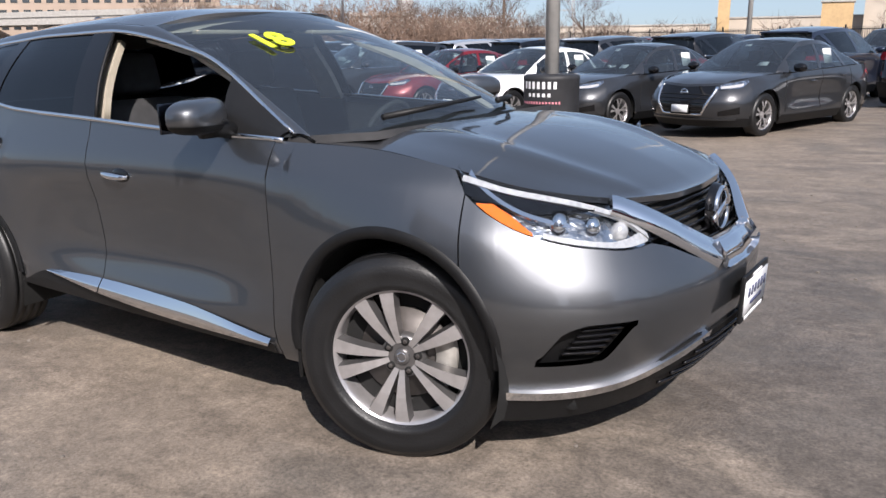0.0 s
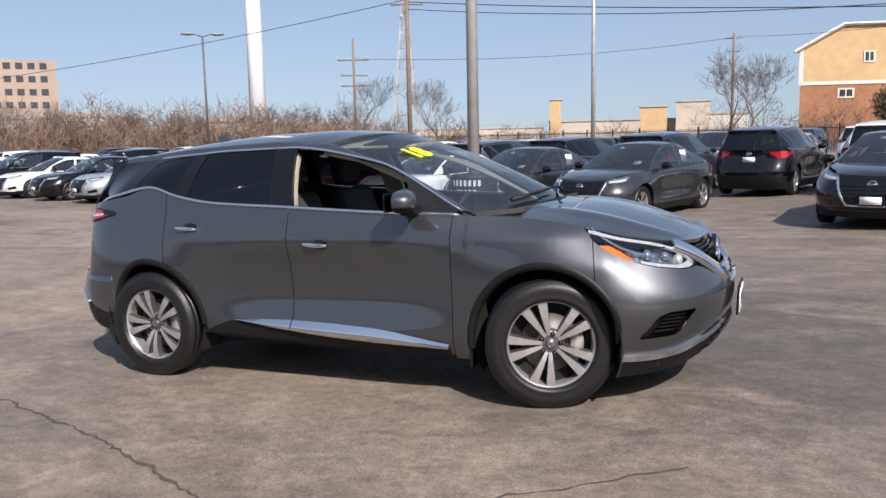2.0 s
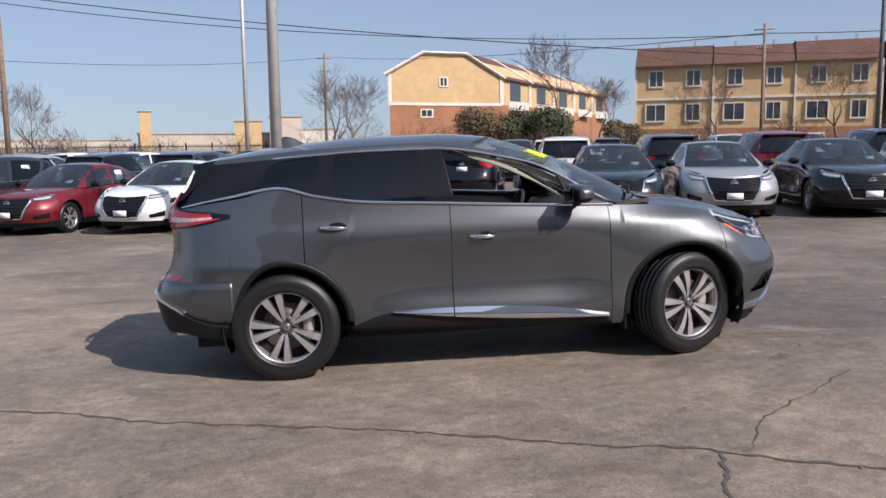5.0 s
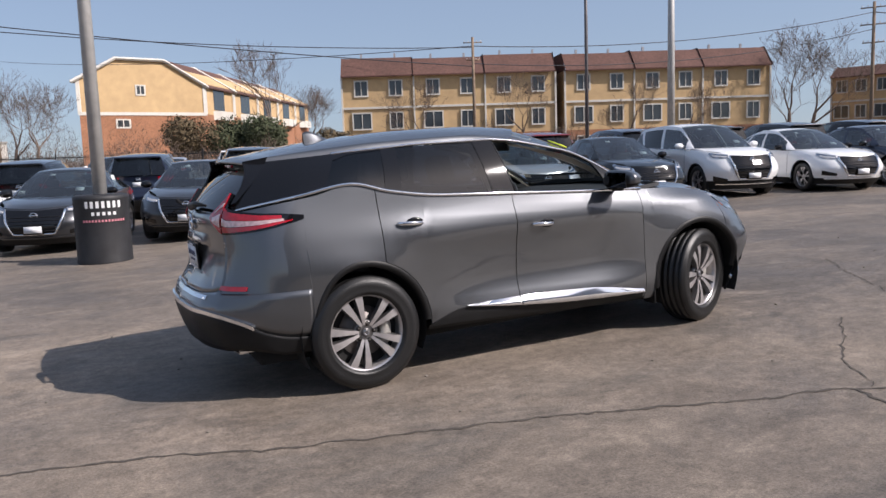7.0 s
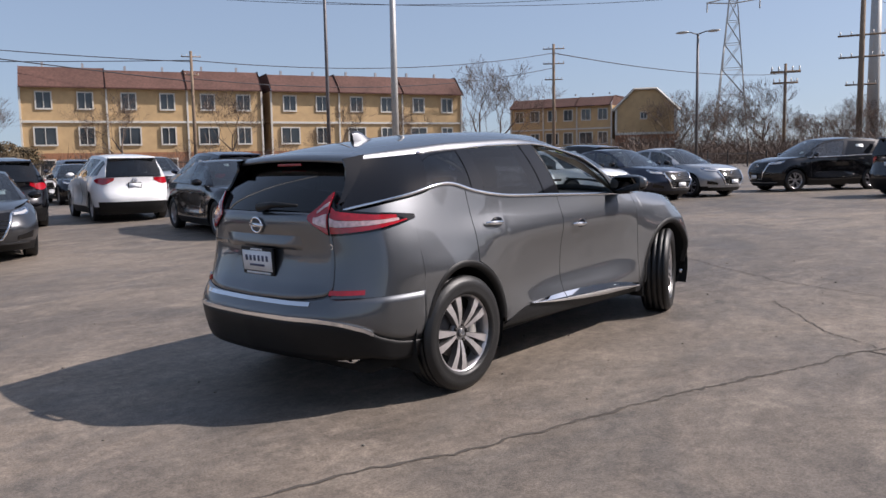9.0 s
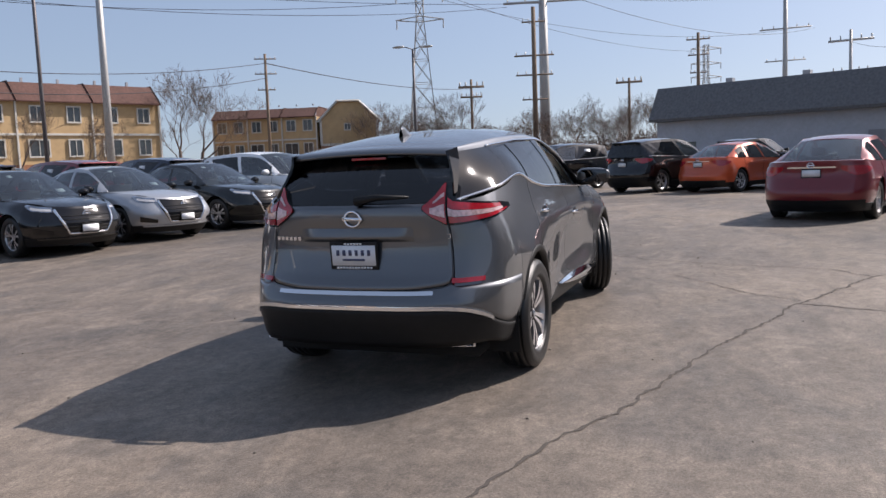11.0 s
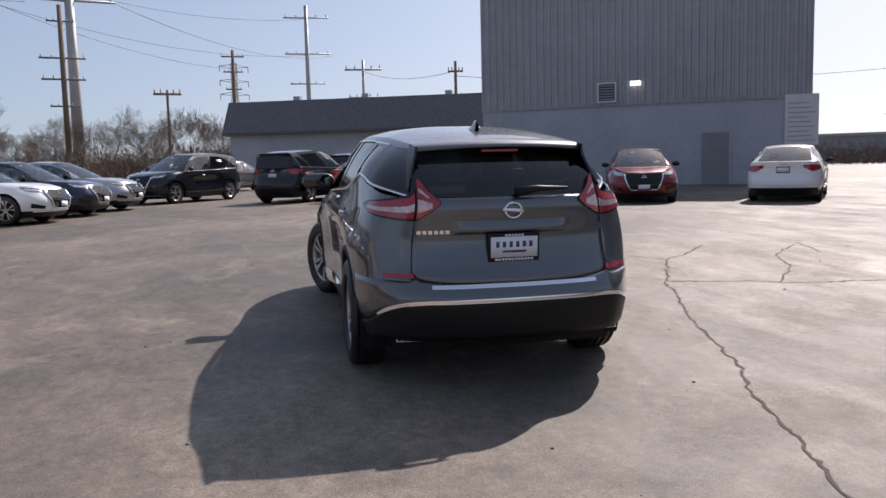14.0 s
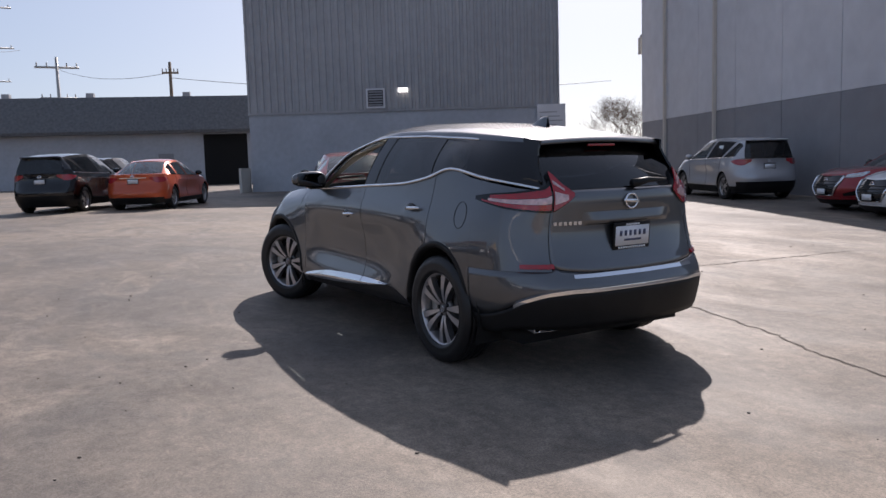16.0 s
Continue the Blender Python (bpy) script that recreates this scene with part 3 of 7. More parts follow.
            P = np.insert(P, 2, P[:, 1] * 0.5 + P[:, 2] * 0.5 + np.array((0, side * 0.003, 0)), axis=1)
            grid(bm, P, flip=side > 0)
        part("sill_strip", bm, CHROME, car, "bright chrome strip along the sill")
        bm = bmesh.new()
        patch(bm, skin, span(-0.97, 0.84, 24), lambda s: sill(s), lambda s: line((-0.97, 0.34), (-0.7, 0.425), (-0.3, 0.38), (0.3, 0.342), (0.84, 0.32))(s), 3, off=0.004, sides=(side,))
        part("sill_cladding", bm, BLACK_PLASTIC, car)
        # door handles
        for x, z, d in ((0.03, 0.925, door), (-0.98, 1.033, rear_door)):
            p = skin.at(x - 0.06, z) * (1, side, 1)
            # flat black ellipsoid in place of the shaded hollow behind the handle
            bm = bmesh.new()
            ellipsoid(bm, p - Vector((-0.02, side * 0.004, -0.004)), (0.062, 0.012, 0.032))
            part("handle_shade", bm, BLACK_GLOSS, d)
            bm = bmesh.new()
            xs = np.linspace(-0.105, 0.075, 14)
            tube(bm, [(p[0] + q, p[1] + side * (0.004 + 0.024 * math.sin((q + 0.105) / 0.18 * math.pi) ** 0.5), p[2] - q * 0.06) for q in xs], [0.009 + 0.006 * math.sin((q + 0.105) / 0.18 * math.pi) for q in xs], 10, 0.7)
            part("door_handle", bm, CHROME, d, "chrome door handle")
        if side > 0:
            bm = bmesh.new()
            c0, z0 = -1.68, 1.02
            ring = [skin.at(c0 + 0.085 * math.cos(a), z0 + 0.085 * math.sin(a)) - 0.001 * skin.normal(c0, z0) for a in np.linspace(0, 2 * math.pi, 40)]
            tube(bm, ring, 0.002, 6, cap=False)
            part("fuel_flap", bm, DARK, car)

    # front bumper, with a pocket on each side
    bm = bmesh.new()
    pk_lo, pk_hi = line((2.02, 0.40), (2.26, 0.408), (2.38, 0.53)), line((2.02, 0.425), (2.10, 0.525), (2.2, 0.548), (2.38, 0.546))
    base = line((1.70, 0.33), (1.85, 0.30), (2.1, 0.30), (2.4, 0.325), (2.62, 0.39), (2.8, 0.42), (3.2, 0.42))
    mid_lo = line((1.70, 0.40), (2.02, 0.40), (2.26, 0.408), (2.38, 0.53), (2.7, 0.545), (3.2, 0.55))
    mid_hi = line((1.70, 0.425), (2.02, 0.425), (2.10, 0.525), (2.2, 0.548), (2.38, 0.546), (2.7, 0.575), (3.2, 0.58))
    cut = arch(AX_F, R_ARCH_F, base)
    lo_ = lambda s: np.maximum(cut(s), mid_lo(s))
    hi_ = lambda s: np.maximum(cut(s) + 0.001, mid_hi(s))
    for q in (np.concatenate([arch_span(1.711, AX_F + R_ARCH_F, AX_F, R_ARCH_F), span(AX_F + R_ARCH_F + 0.004, 2.02, 6)]), span(2.02, 2.38, 16), span(2.38, 3.2, 24)):
        patch(bm, skin, q, cut, lo_, 4, thick=0)
        if q[-1] < 2.1 or q[0] > 2.3:
            patch(bm, skin, q, lo_, hi_, 2, thick=0)
        patch(bm, skin, q, hi_, bumper_hi, 9, thick=0)
    bmesh.ops.remove_doubles(bm, verts=bm.verts[:], dist=0.0012)
    bumper = part("front_bumper", bm, PAINT_GREY, car)
    for side in (1, -1):
        bm = bmesh.new()
        patch(bm, skin, span(2.0, 2.40, 14), lambda s: pk_lo(s) - 0.02, lambda s: pk_hi(s) + 0.02, 5, off=-0.045, sides=(side,))
        pk = part("fog_pocket", bm, BLACK_PLASTIC, bumper)
        for k in range(6):
            z = 0.425 + 0.022 * k
            ss = span(2.12 + 0.012 * k, 2.27 + 0.018 * k, 10)
            bm = bmesh.new()
            tube(bm, [(skin.at(q, z) + 0.03 * skin.normal(q, z)) * (1, side, 1) for q in ss], 0.006, 5)
            part("pocket_slat", bm, BLACK_GLOSS, car)
        bm = bmesh.new()
        ss = span(1.885, 2.86, 30)
        zz = line((1.80, 0.295), (2.1, 0.29), (2.35, 0.305), (2.6, 0.36), (2.86, 0.41))
        patch(bm, skin, ss, lambda s: zz(s) - 0.014, lambda s: zz(s) + 0.017, 3, off=0.016, thick=0.02, sides=(side,))
        part("bumper_strip", bm, CHROME, bumper, "bright chrome strip")
    bm = bmesh.new()
    lip = line((1.70, 0.185), (2.0, 0.18), (2.6, 0.20), (3.2, 0.215))
    patch(bm, skin, span(1.885, 3.2, 36), lip, lambda s: base(s) - 0.004, 5, off=0.008)
    part("front_lip", bm, BLACK_PLASTIC, car)
    bm = bmesh.new()
    for k in range(5):
        z = 0.27 + 0.03 * k
        ss = span(2.62 + 0.05 * k, 3.2, 12)
        for side in (1, -1):
            tube(bm, [(skin.at(q, z) - 0.018 * skin.normal(q, z)) * (1, side, 1) for q in ss], 0.007, 5)
    part("lower_grille", bm, BLACK_GLOSS, car)

    # grille: dark mesh, slats, bright V, badge
    bm = bmesh.new()
    patch(bm, skin, span(2.50, 3.2, 18), lambda s: grille_lo(s) - 0.01, lambda s: hood_edge(s) - 0.006, 8, off=-0.05)
    grille = part("grille", bm, DARK, car)
    bm = bmesh.new()
    for k in range(11):
        z = 0.645 + 0.026 * k
        ss = [q for q in span(2.55, 3.2, 40) if grille_lo(q) < z < hood_edge(q) - 0.005]
        if len(ss) > 2:
            for side in (1, -1):
                tube(bm, [(skin.at(q, z) + 0.022 * skin.normal(q, z)) * (1, side, 1) for q in ss], 0.0065, 5)
    part("grille_slats", bm, BLACK_GLOSS, grille)
    bm = bmesh.new()
    ss = span(0, 1, 26)
    a = np.array([(2.37 + 0.57 * q, 0.884 - 0.215 * q ** 1.2) for q in ss])
    for side in (1, -1):
        rows = []
        for sq, z in a:
            w = 0.026 + 0.020 * (sq - 2.36)
            row = []
            for dz, o in ((-w, 0.0), (-w * 0.6, 0.022), (w * 0.7, 0.026), (w, 0.0)):
                row.append((skin.at(sq + dz * 0.9, z + dz) - o * skin.normal(sq, z)) * (1, side, 1))
            rows.append(row)
        grid(bm, np.array(rows), flip=side > 0, thick=0.02)
    rows = []
    for y in span(-0.21, 0.21, 12):
        sq = 3.2 - abs(y) / 0.2 * 0.25
        rows.append([(skin.at(sq, 0.664 + dz) - o * skin.normal(sq, 0.664)) * (1, 1 if y >= 0 else -1, 1) for dz, o in ((-0.034, 0.0), (-0.02, 0.016), (0.03, 0.018), (0.04, 0.0))])
    grid(bm, np.array(rows), flip=True, thick=0.02)
    part("grille_v", bm, CHROME, grille, "bright chrome V")
    bm = bmesh.new()
    c = skin.at(3.2, 0.79)
    m = Matrix.Translation((c[0] + 0.022, 0, 0.79)) @ pose(0, 0, 0, 0, -18, 90)
    ring = [m @ Vector((0.075 * math.cos(q), 0, 0.075 * math.sin(q))) for q in np.linspace(0, 2 * math.pi, 36)]
    tube(bm, ring, 0.011, 8, cap=False)
    bmesh.ops.create_cube(bm, size=1, matrix=m @ Matrix.Diagonal((0.19, 0.016, 0.03, 1)))
    part("badge", bm, CHROME, grille)
    bm = bmesh.new()
    lathe(bm, [(0.095, 0.03), (0.09, 0.004), (0.001, 0.002)], 32, m)
    part("badge_back", bm, BLACK_GLOSS, grille)

    # headlamps
    for side in (1, -1):
        top = lambda s: hood_edge(s) - 0.007
        bm = bmesh.new()
        patch(bm, skin, span(1.66, 2.53, 24), lambda s: lamp_lo(s) + 0.004, top, 6, off=-0.035, sides=(side,))
        lamp = part("headlamp", bm, LAMP_BACK, car)
        bm = bmesh.new()
        patch(bm, skin, span(1.66, 2.53, 24), lambda s: lamp_lo(s) + 0.004, top, 6, off=0.003, thick=0.03, sides=(side,))
        part("lens", bm, LENS, lamp)
        bm = bmesh.new()
        patch(bm, skin, span(1.76, 2.00, 10), lambda s: lamp_lo(s) + 0.008, lambda s: np.minimum(lamp_lo(s) + 0.010 + 0.034 * np.clip((s - 1.755) / 0.08, 0, 1) * np.clip((2.02 - s) / 0.10, 0.1, 1), top(s)), 3, off=-0.012, sides=(side,))
        part("indicator", bm, AMBER, lamp, "amber indicator")
        bm = bmesh.new()
        patch(bm, skin, span(2.04, 2.52, 16), lambda s: lamp_lo(s) + 0.010, lambda s: lamp_lo(s) + 0.026 + 0.02 * np.clip((s - 2.3) / 0.2, 0, 1), 3, off=-0.010, sides=(side,))
        zz = line((1.68, 0.992), (1.9, 0.950), (2.2, 0.905), (2.40, 0.858), (2.52, 0.79))
        patch(bm, skin, span(1.68, 2.52, 24), lambda s: zz(s) - 0.012, lambda s: zz(s) + 0.004, 3, off=-0.004, sides=(side,))
        part("light_strip", bm, WHITE_LAMP, lamp)
        bm = bmesh.new()
        patch(bm, skin, span(1.70, 2.15, 12), lambda s: lamp_lo(s) + 0.055, lambda s: lamp_lo(s) + 0.068, 2, off=-0.006, sides=(side,))
        part("bezel", bm, CHROME, lamp)
        bm = bmesh.new()
        patch(bm, skin, span(1.69, 2.28, 14), lambda s: zz(s) - 0.045 * np.clip((2.34 - s) / 0.3, 0.2, 1), lambda s: zz(s) - 0.013, 3, off=-0.010, sides=(side,))
        part("lamp_brow", bm, BLACK_GLOSS, lamp)
        for q, z, r in ((2.12, 0.858, 0.040), (2.26, 0.845, 0.034), (2.40, 0.82, 0.034)):
            bm = bmesh.new()
            p = (skin.at(q, z) + 0.035 * skin.normal(q, z)) * (1, side, 1)
            ellipsoid(bm, p, (r * 0.8, r, r))
            part("projector", bm, CHROME if q < 2.3 else WHITE_LAMP, lamp)

    # rear: hatch, bumper, lamps
    hatch_lo, hatch_hi = line((-3.2, 0.685), (-2.9, 0.69), (-2.66, 0.71), (-2.606, 0.74)), line((-3.2, 1.19), (-2.9, 1.19), (-2.606, 1.185))
    bm = bmesh.new()
    patch(bm, skin, span(-3.2, -2.606, 18), hatch_lo, hatch_hi, 18)
    bmesh.ops.remove_doubles(bm, verts=bm.verts[:], dist=0.0006)
    hatch = part("hatch", bm, PAINT_GREY, car)
    bm = bmesh.new()
    split = line((-3.2, 0.585), (-2.75, 0.582), (-2.58, 0.57), (-2.42, 0.52), (-2.25, 0.45), (-2.05, 0.41), (-1.86, 0.40))
    patch(bm, skin, np.unique(np.concatenate([span(-3.2, -1.86, 44)])), lambda s: split(s) + 0.004, lambda s: np.where(s < -2.604, hatch_lo(s) - 0.006, 0.6985), 6)
    bmesh.ops.remove_doubles(bm, verts=bm.verts[:], dist=0.0006)
    rb = part("rear_bumper", bm, PAINT_GREY, car)
    bm = bmesh.new()
    patch(bm, skin, span(-3.2, -1.84, 40), line((-3.2, 0.335), (-2.4, 0.34), (-2.1, 0.30), (-1.84, 0.30)), split, 6, off=0.004)
    bmesh.ops.remove_doubles(bm, verts=bm.verts[:], dist=0.0006)
    part("lower_bumper", bm, BLACK_PLASTIC, rb)
    bm = bmesh.new()
    patch(bm, skin, span(-3.2, -2.34, 34), lambda s: split(s) - 0.010, lambda s: split(s) + 0.012, 2, off=0.012, thick=0.015)
    part("bumper_strip", bm, CHROME, rb, "bright chrome strip")
    bm = bmesh.new()
    patch(bm, skin, span(-3.2, -2.73, 20), 0.655, 0.677, 2, off=0.006, thick=0.012)
    part("load_sill_strip", bm, CHROME, rb)
    for side in (1, -1):
        bm = bmesh.new()
        patch(bm, skin, span(-2.62, -2.40, 8), 0.715, 0.742, 2, off=0.008, thick=0.012, sides=(side,))
        part("reflector", bm, RED_LAMP, rb, "red reflector")
        bm = bmesh.new()
        lo, hi = line((-2.77, 1.155), (-2.70, 1.105), (-2.60, 1.060), (-2.4, 1.072), (-2.15, 1.095), (-1.85, 1.135)), line((-2.77, 1.165), (-2.70, 1.22), (-2.62, 1.30), (-2.60, 1.205), (-2.45, 1.18), (-2.3, 1.168), (-2.1, 1.160), (-1.85, 1.14))
        patch(bm, skin, span(-2.608, -1.86, 24), lambda s: lo(s) - 0.006, lambda s: hi(s) + 0.010, 6, off=0.008, thick=0.03, sides=(side,))
        patch(bm, skin, span(-2.77, -2.618, 12), lambda s: lo(s) - 0.006, lambda s: hi(s) + 0.006, 6, off=0.008, thick=0.03, sides=(side,))
        tail = part("tail_lamp", bm, BLACK_GLOSS, car, "red and clear tail lamp")
        for a, b, f0, f1, mat, nm in ((-2.605, -2.06, 0.62, 0.96, RED_LAMP, "red_lens"), (-2.605, -2.04, 0.32, 0.60, PINK_LAMP, "clear_lens"), (-2.605, -1.96, 0.05, 0.30, RED_LAMP, "red_lens"), (-2.765, -2.622, 0.0, 1.0, RED_LAMP, "red_lens"), (-2.72, -2.628, 0.16, 0.48, PINK_LAMP, "clear_lens"), (-2.70, -2.630, 0.66, 0.76, PINK_LAMP, "clear_lens")):
            bm = bmesh.new()
            patch(bm, skin, span(a, b, 16), lambda s: lo(s) + f0 * (hi(s) - lo(s)), lambda s: lo(s) + f1 * (hi(s) - lo(s)), 3, off=0.018 if mat is PINK_LAMP and a < -2.65 else 0.014, thick=0.01, sides=(side,))
            part(nm, bm, mat, tail)
        # tail pipe finisher
        bm = bmesh.new()
        m = pose(-2.16, side * 0.63, 0.345, 0, 0, -90 - side * 8) @ Matrix.Diagonal((2.0, 1, 0.62, 1)) @ pose(0, 0, 0, 0, 45, 0)
        lathe(bm, [(0.056, 0.16), (0.062, -0.03), (0.059, -0.036), (0.052, -0.03), (0.050, 0.14)], 4, m)
        part("exhaust_tip", bm, CHROME, car, "chrome tail pipe finisher")
        bm = bmesh.new()
        lathe(bm, [(0.051, 0.01), (0.001, 0.01)], 4, m)
        part("exhaust_bore", bm, DARK, car)
    for side in (1, -1):
        for c in (AX_F,):
            bm = bmesh.new()
            box(bm, c - R_ARCH_F - 0.005, c - R_ARCH_F + 0.012, min(side * 0.78, side * 0.905), max(side * 0.78, side * 0.905), 0.20, 0.42, 0.005)
            part("mud_flap", bm, BLACK_PLASTIC, car)
    # hatch trim: a shelf over the plate, the plate, badge, plain bars for the names
    bm = bmesh.new()
    rows = []
    for y in span(-0.40, 0.40, 24):
        sq = -3.2 + abs(y) / 0.33 * 0.3
        k = 1 - max(0, abs(y) - 0.28) / 0.12
        rows.append([(skin.at(sq, 1.0 + dz) - o * k * skin.normal(sq, 1.0)) * (1, 1 if y >= 0 else -1, 1) for dz, o in ((-0.035, 0.0), (-0.018, 0.028), (0.004, 0.026), (0.05, 0.001))])
    grid(bm, np.array(rows), flip=False)
    part("plate_shelf", bm, PAINT_GREY, hatch)
    build_plate(hatch, pose(-2.288, 0, 0.885, 0, -3, 0), 0.31, 0.165)
    build_badge(hatch, Matrix.Translation((-2.278, 0, 1.108)) @ pose(0, 0, 0, 0, 4, -90), 0.052)
    for k in range(6):
        bm = bmesh.new()
        y = 0.40 + 0.034 * k
        sq = -3.2 + (y / 0.33 * 0.3 if y < 0.33 else 0.3 + (y - 0.33) / 0.29 * 0.3)
        p = skin.at(sq, 0.99)
        bmesh.ops.create_cube(bm, size=1, matrix=Matrix.Translation((p[0] - 0.003, y, 0.985)) @ pose(0, 0, 0, 0, 0, -12) @ Matrix.Diagonal((0.008, 0.024, 0.022, 1)))
        part("name_bar", bm, CHROME, hatch, smooth=False)
    p = skin.at(-2.67, 0.985)
    text_on(hatch, "AWD", Matrix.Translation((p[0] - 0.006, -p[1] + 0.05, 0.975)) @ pose(0, 0, 0, 90, 0, -78), 0.045, CHROME, "drive_letters")
    build_plate(bumper, Matrix.Translation((2.385, 0, 0.50)) @ pose(0, 0, 0, 0, -4, 180), 0.31, 0.165)

    # greenhouse
    gs = np.array((-2.14, -1.75, -1.42, -1.15, -0.85, -0.3, 0.4, 0.905))
    tops = np.array(((-1.88, 0.555, 1.485), (-1.55, 0.60, 1.50), (-1.32, 0.625, 1.513), (-1.10, 0.64, 1.522), (-0.82, 0.652, 1.533), (-0.36, 0.66, 1.533), (0.30, 0.685, 1.42), (0.895, 0.772, 1.105)))
    cols = []
    for g, t in zip(gs, tops):
        sq = -2.62 + (g + 2.14) / 0.39 * 0.75 if g < -1.75 else g
        b = skin.at(sq if g >= -1.74 else {-2.14: -2.60, -1.75: -1.88}[float(g)], float(belt(max(sq, -2.6))) if g > -2 else 1.185)
        col = []
        for v in (0.0, 0.33, 0.66, 1.0):
            p = b * (1 - v) + t * v
            p[1] += 0.045 * v * (1 - v) * 4 * 0.5
            col.append(p)
        cols.append(col)
    green = Skin(gs, (0.0, 0.33, 0.66, 1.0), cols)
    for side in (1, -1):
        bm = bmesh.new()
        patch(bm, green, span(-1.07, -0.395, 14), 0.03, 0.97, 6, off=0.0, thick=0, sides=(side,))
        part("rear_window", bm, GLASS_TINT, car, "dark tinted rear side window")
        bm = bmesh.new()
        patch(bm, green, span(-1.60, -1.175, 12), 0.03, line((-1.60, 0.80), (-1.45, 0.92), (-1.175, 0.97)), 6, off=0.0, thick=0, sides=(side,))
        part("quarter_window", bm, GLASS_TINT, car, "dark tinted quarter window")
        bm = bmesh.new()
        patch(bm, green, span(-0.40, -0.222, 4), 0.0, 1.0, 6, off=0.004, sides=(side,))
        part("b_pillar", bm, BLACK_GLOSS, car)
        bm = bmesh.new()
        patch(bm, green, span(-1.18, -1.065, 4), 0.0, 1.0, 6, off=0.004, sides=(side,))
        part("c_pillar", bm, BLACK_GLOSS, car)
        bm = bmesh.new()
        patch(bm, green, span(-2.13, -1.595, 14), 0.0, 1.0, 8, off=0.002, sides=(side,))
        patch(bm, green, span(-1.605, -1.175, 10), line((-1.605, 0.78), (-1.45, 0.91), (-1.175, 0.965)), 1.0, 2, off=0.003, sides=(side,))
        part("d_pillar", bm, BLACK_GLOSS, car)
        bm = bmesh.new()
        patch(bm, green, span(0.60, 0.885, 8), 0.03, 0.97, 4, off=0.003, sides=(side,))
        part("mirror_sail", bm, BLACK_PLASTIC, car)
        # bright mouldings under and over the glass
        bm = bmesh.new()
        pts = [green.at(g, 0.0) - 0.006 * green.normal(g, 0.02) for g in span(-2.12, 0.90, 60)]
        tube(bm, [p * (1, side, 1) for p in pts], 0.011, 6, 0.7)
        part("belt_moulding", bm, CHROME, car, "bright chrome moulding")
        bm = bmesh.new()
        pts = [green.at(g, 1.0) - 0.004 * green.normal(g, 0.98) for g in span(-1.62, 0.90, 60)]
        tube(bm, [p * (1, side, 1) for p in pts], 0.010, 6, 0.7)
        part("roof_moulding", bm, CHROME, car, "bright chrome moulding")
        bm = bmesh.new()
        for a, b in (((-0.222, 0.0), (-0.222, 1.0)), ):
            tube(bm, [green.at(a[0], v) * (1, side, 1) for v in np.linspace(0, 1, 6)], 0.008, 6)
        part("window_channel", bm, BLACK_PLASTIC, car)
    # roof edge and windscreen edge
    scr_lo = lambda w: np.array((1.27 - 0.30 * w * w, 0.735 * w, 1.125 - 0.045 * w * w))
    scr_hi = lambda w: np.array((0.16 - 0.24 * w * w, 0.60 * w, 1.60 - 0.05 * w * w))
    roof_c = line((-1.92, 1.52), (-1.7, 1.562), (-1.4, 1.598), (-0.8, 1.640), (-0.3, 1.643), (0.0, 1.623), (0.16, 1.60))
    edge_y = line((-1.92, 0.53), (-1.5, 0.565), (-1.1, 0.60), (-0.5, 0.615), (-0.08, 0.60))
    edge_z = line((-1.92, 1.505), (-1.5, 1.543), (-1.1, 1.567), (-0.5, 1.578), (-0.08, 1.546))
    bm = bmesh.new()
    rows = []
    for q in span(0, 1, 34):
        row = []
        for w in np.linspace(-1, 1, 25):
            x1 = 0.16 - 0.24 * w * w
            x = x1 + (-1.86 - 0.02 * (1 - w * w) - x1) * q
            e = max(x, -1.92)
            xe = min(x, -0.08)
            zc, ze, ye = float(roof_c(min(x, 0.16))), float(edge_z(xe)), float(edge_y(xe))
            row.append((x, w * ye, ze + (zc - ze) * (1 - abs(w) ** 2.8)))
        rows.append(row)
    grid(bm, np.array(rows), flip=True, thick=0.02)
    part("roof", bm, PAINT_GREY, car)
    bm = bmesh.new()
    rows = []
    for q in span(0, 1, 14):
        row = []
        for w in np.linspace(-1, 1, 21):
            p = scr_lo(w) * (1 - q) + scr_hi(w) * q
            p[2] += 0.045 * 4 * q * (1 - q) * 0.9
            row.append(p)
        rows.append(row)
    scr = np.array(rows)
    grid(bm, scr, flip=True)
    part("windscreen", bm, GLASS_CLEAR, car)
    bm = bmesh.new()
    A, B = [], []
    for q in span(0, 1, 20):
        g = 0.90 - q * (0.90 + 0.02)
        A.append(green.at(g, 1.0))
        k = scr_lo(1.0) * (1 - q) + scr_hi(1.0) * q
        k[2] += 0.045 * 4 * q * (1 - q) * 0.9
        B.append(k)
    for g in span(-0.05, -2.13, 30):
        t = green.at(g, 1.0)
        A.append(t)
        x = min(t[0], -0.085)
        B.append(np.array((t[0] - 0.02, float(edge_y(x)), float(edge_z(x)))))
    ruled(bm, A, B, 4, thick=0.012, flip=False, bulge=0.012)
    part("roof_rail_panel", bm, PAINT_GREY, car)
    # hood: from the screen's foot to the grille, meeting the fenders along the hood edge
    hood_c = line((1.27, 1.118), (1.55, 1.088), (1.82, 1.022), (2.05, 0.938), (2.152, 0.882))
    edge_at = lambda q: skin.at(q, float(hood_edge(q)))
    c0, c1 = scr_lo(0.0), edge_at(3.2)
    e0, e1 = edge_at(0.95), edge_at(2.45)
    rows = []
    for w in np.linspace(-1, 1, 41):
        aw, sg = abs(w), (1 if w >= 0 else -1)
        row = []
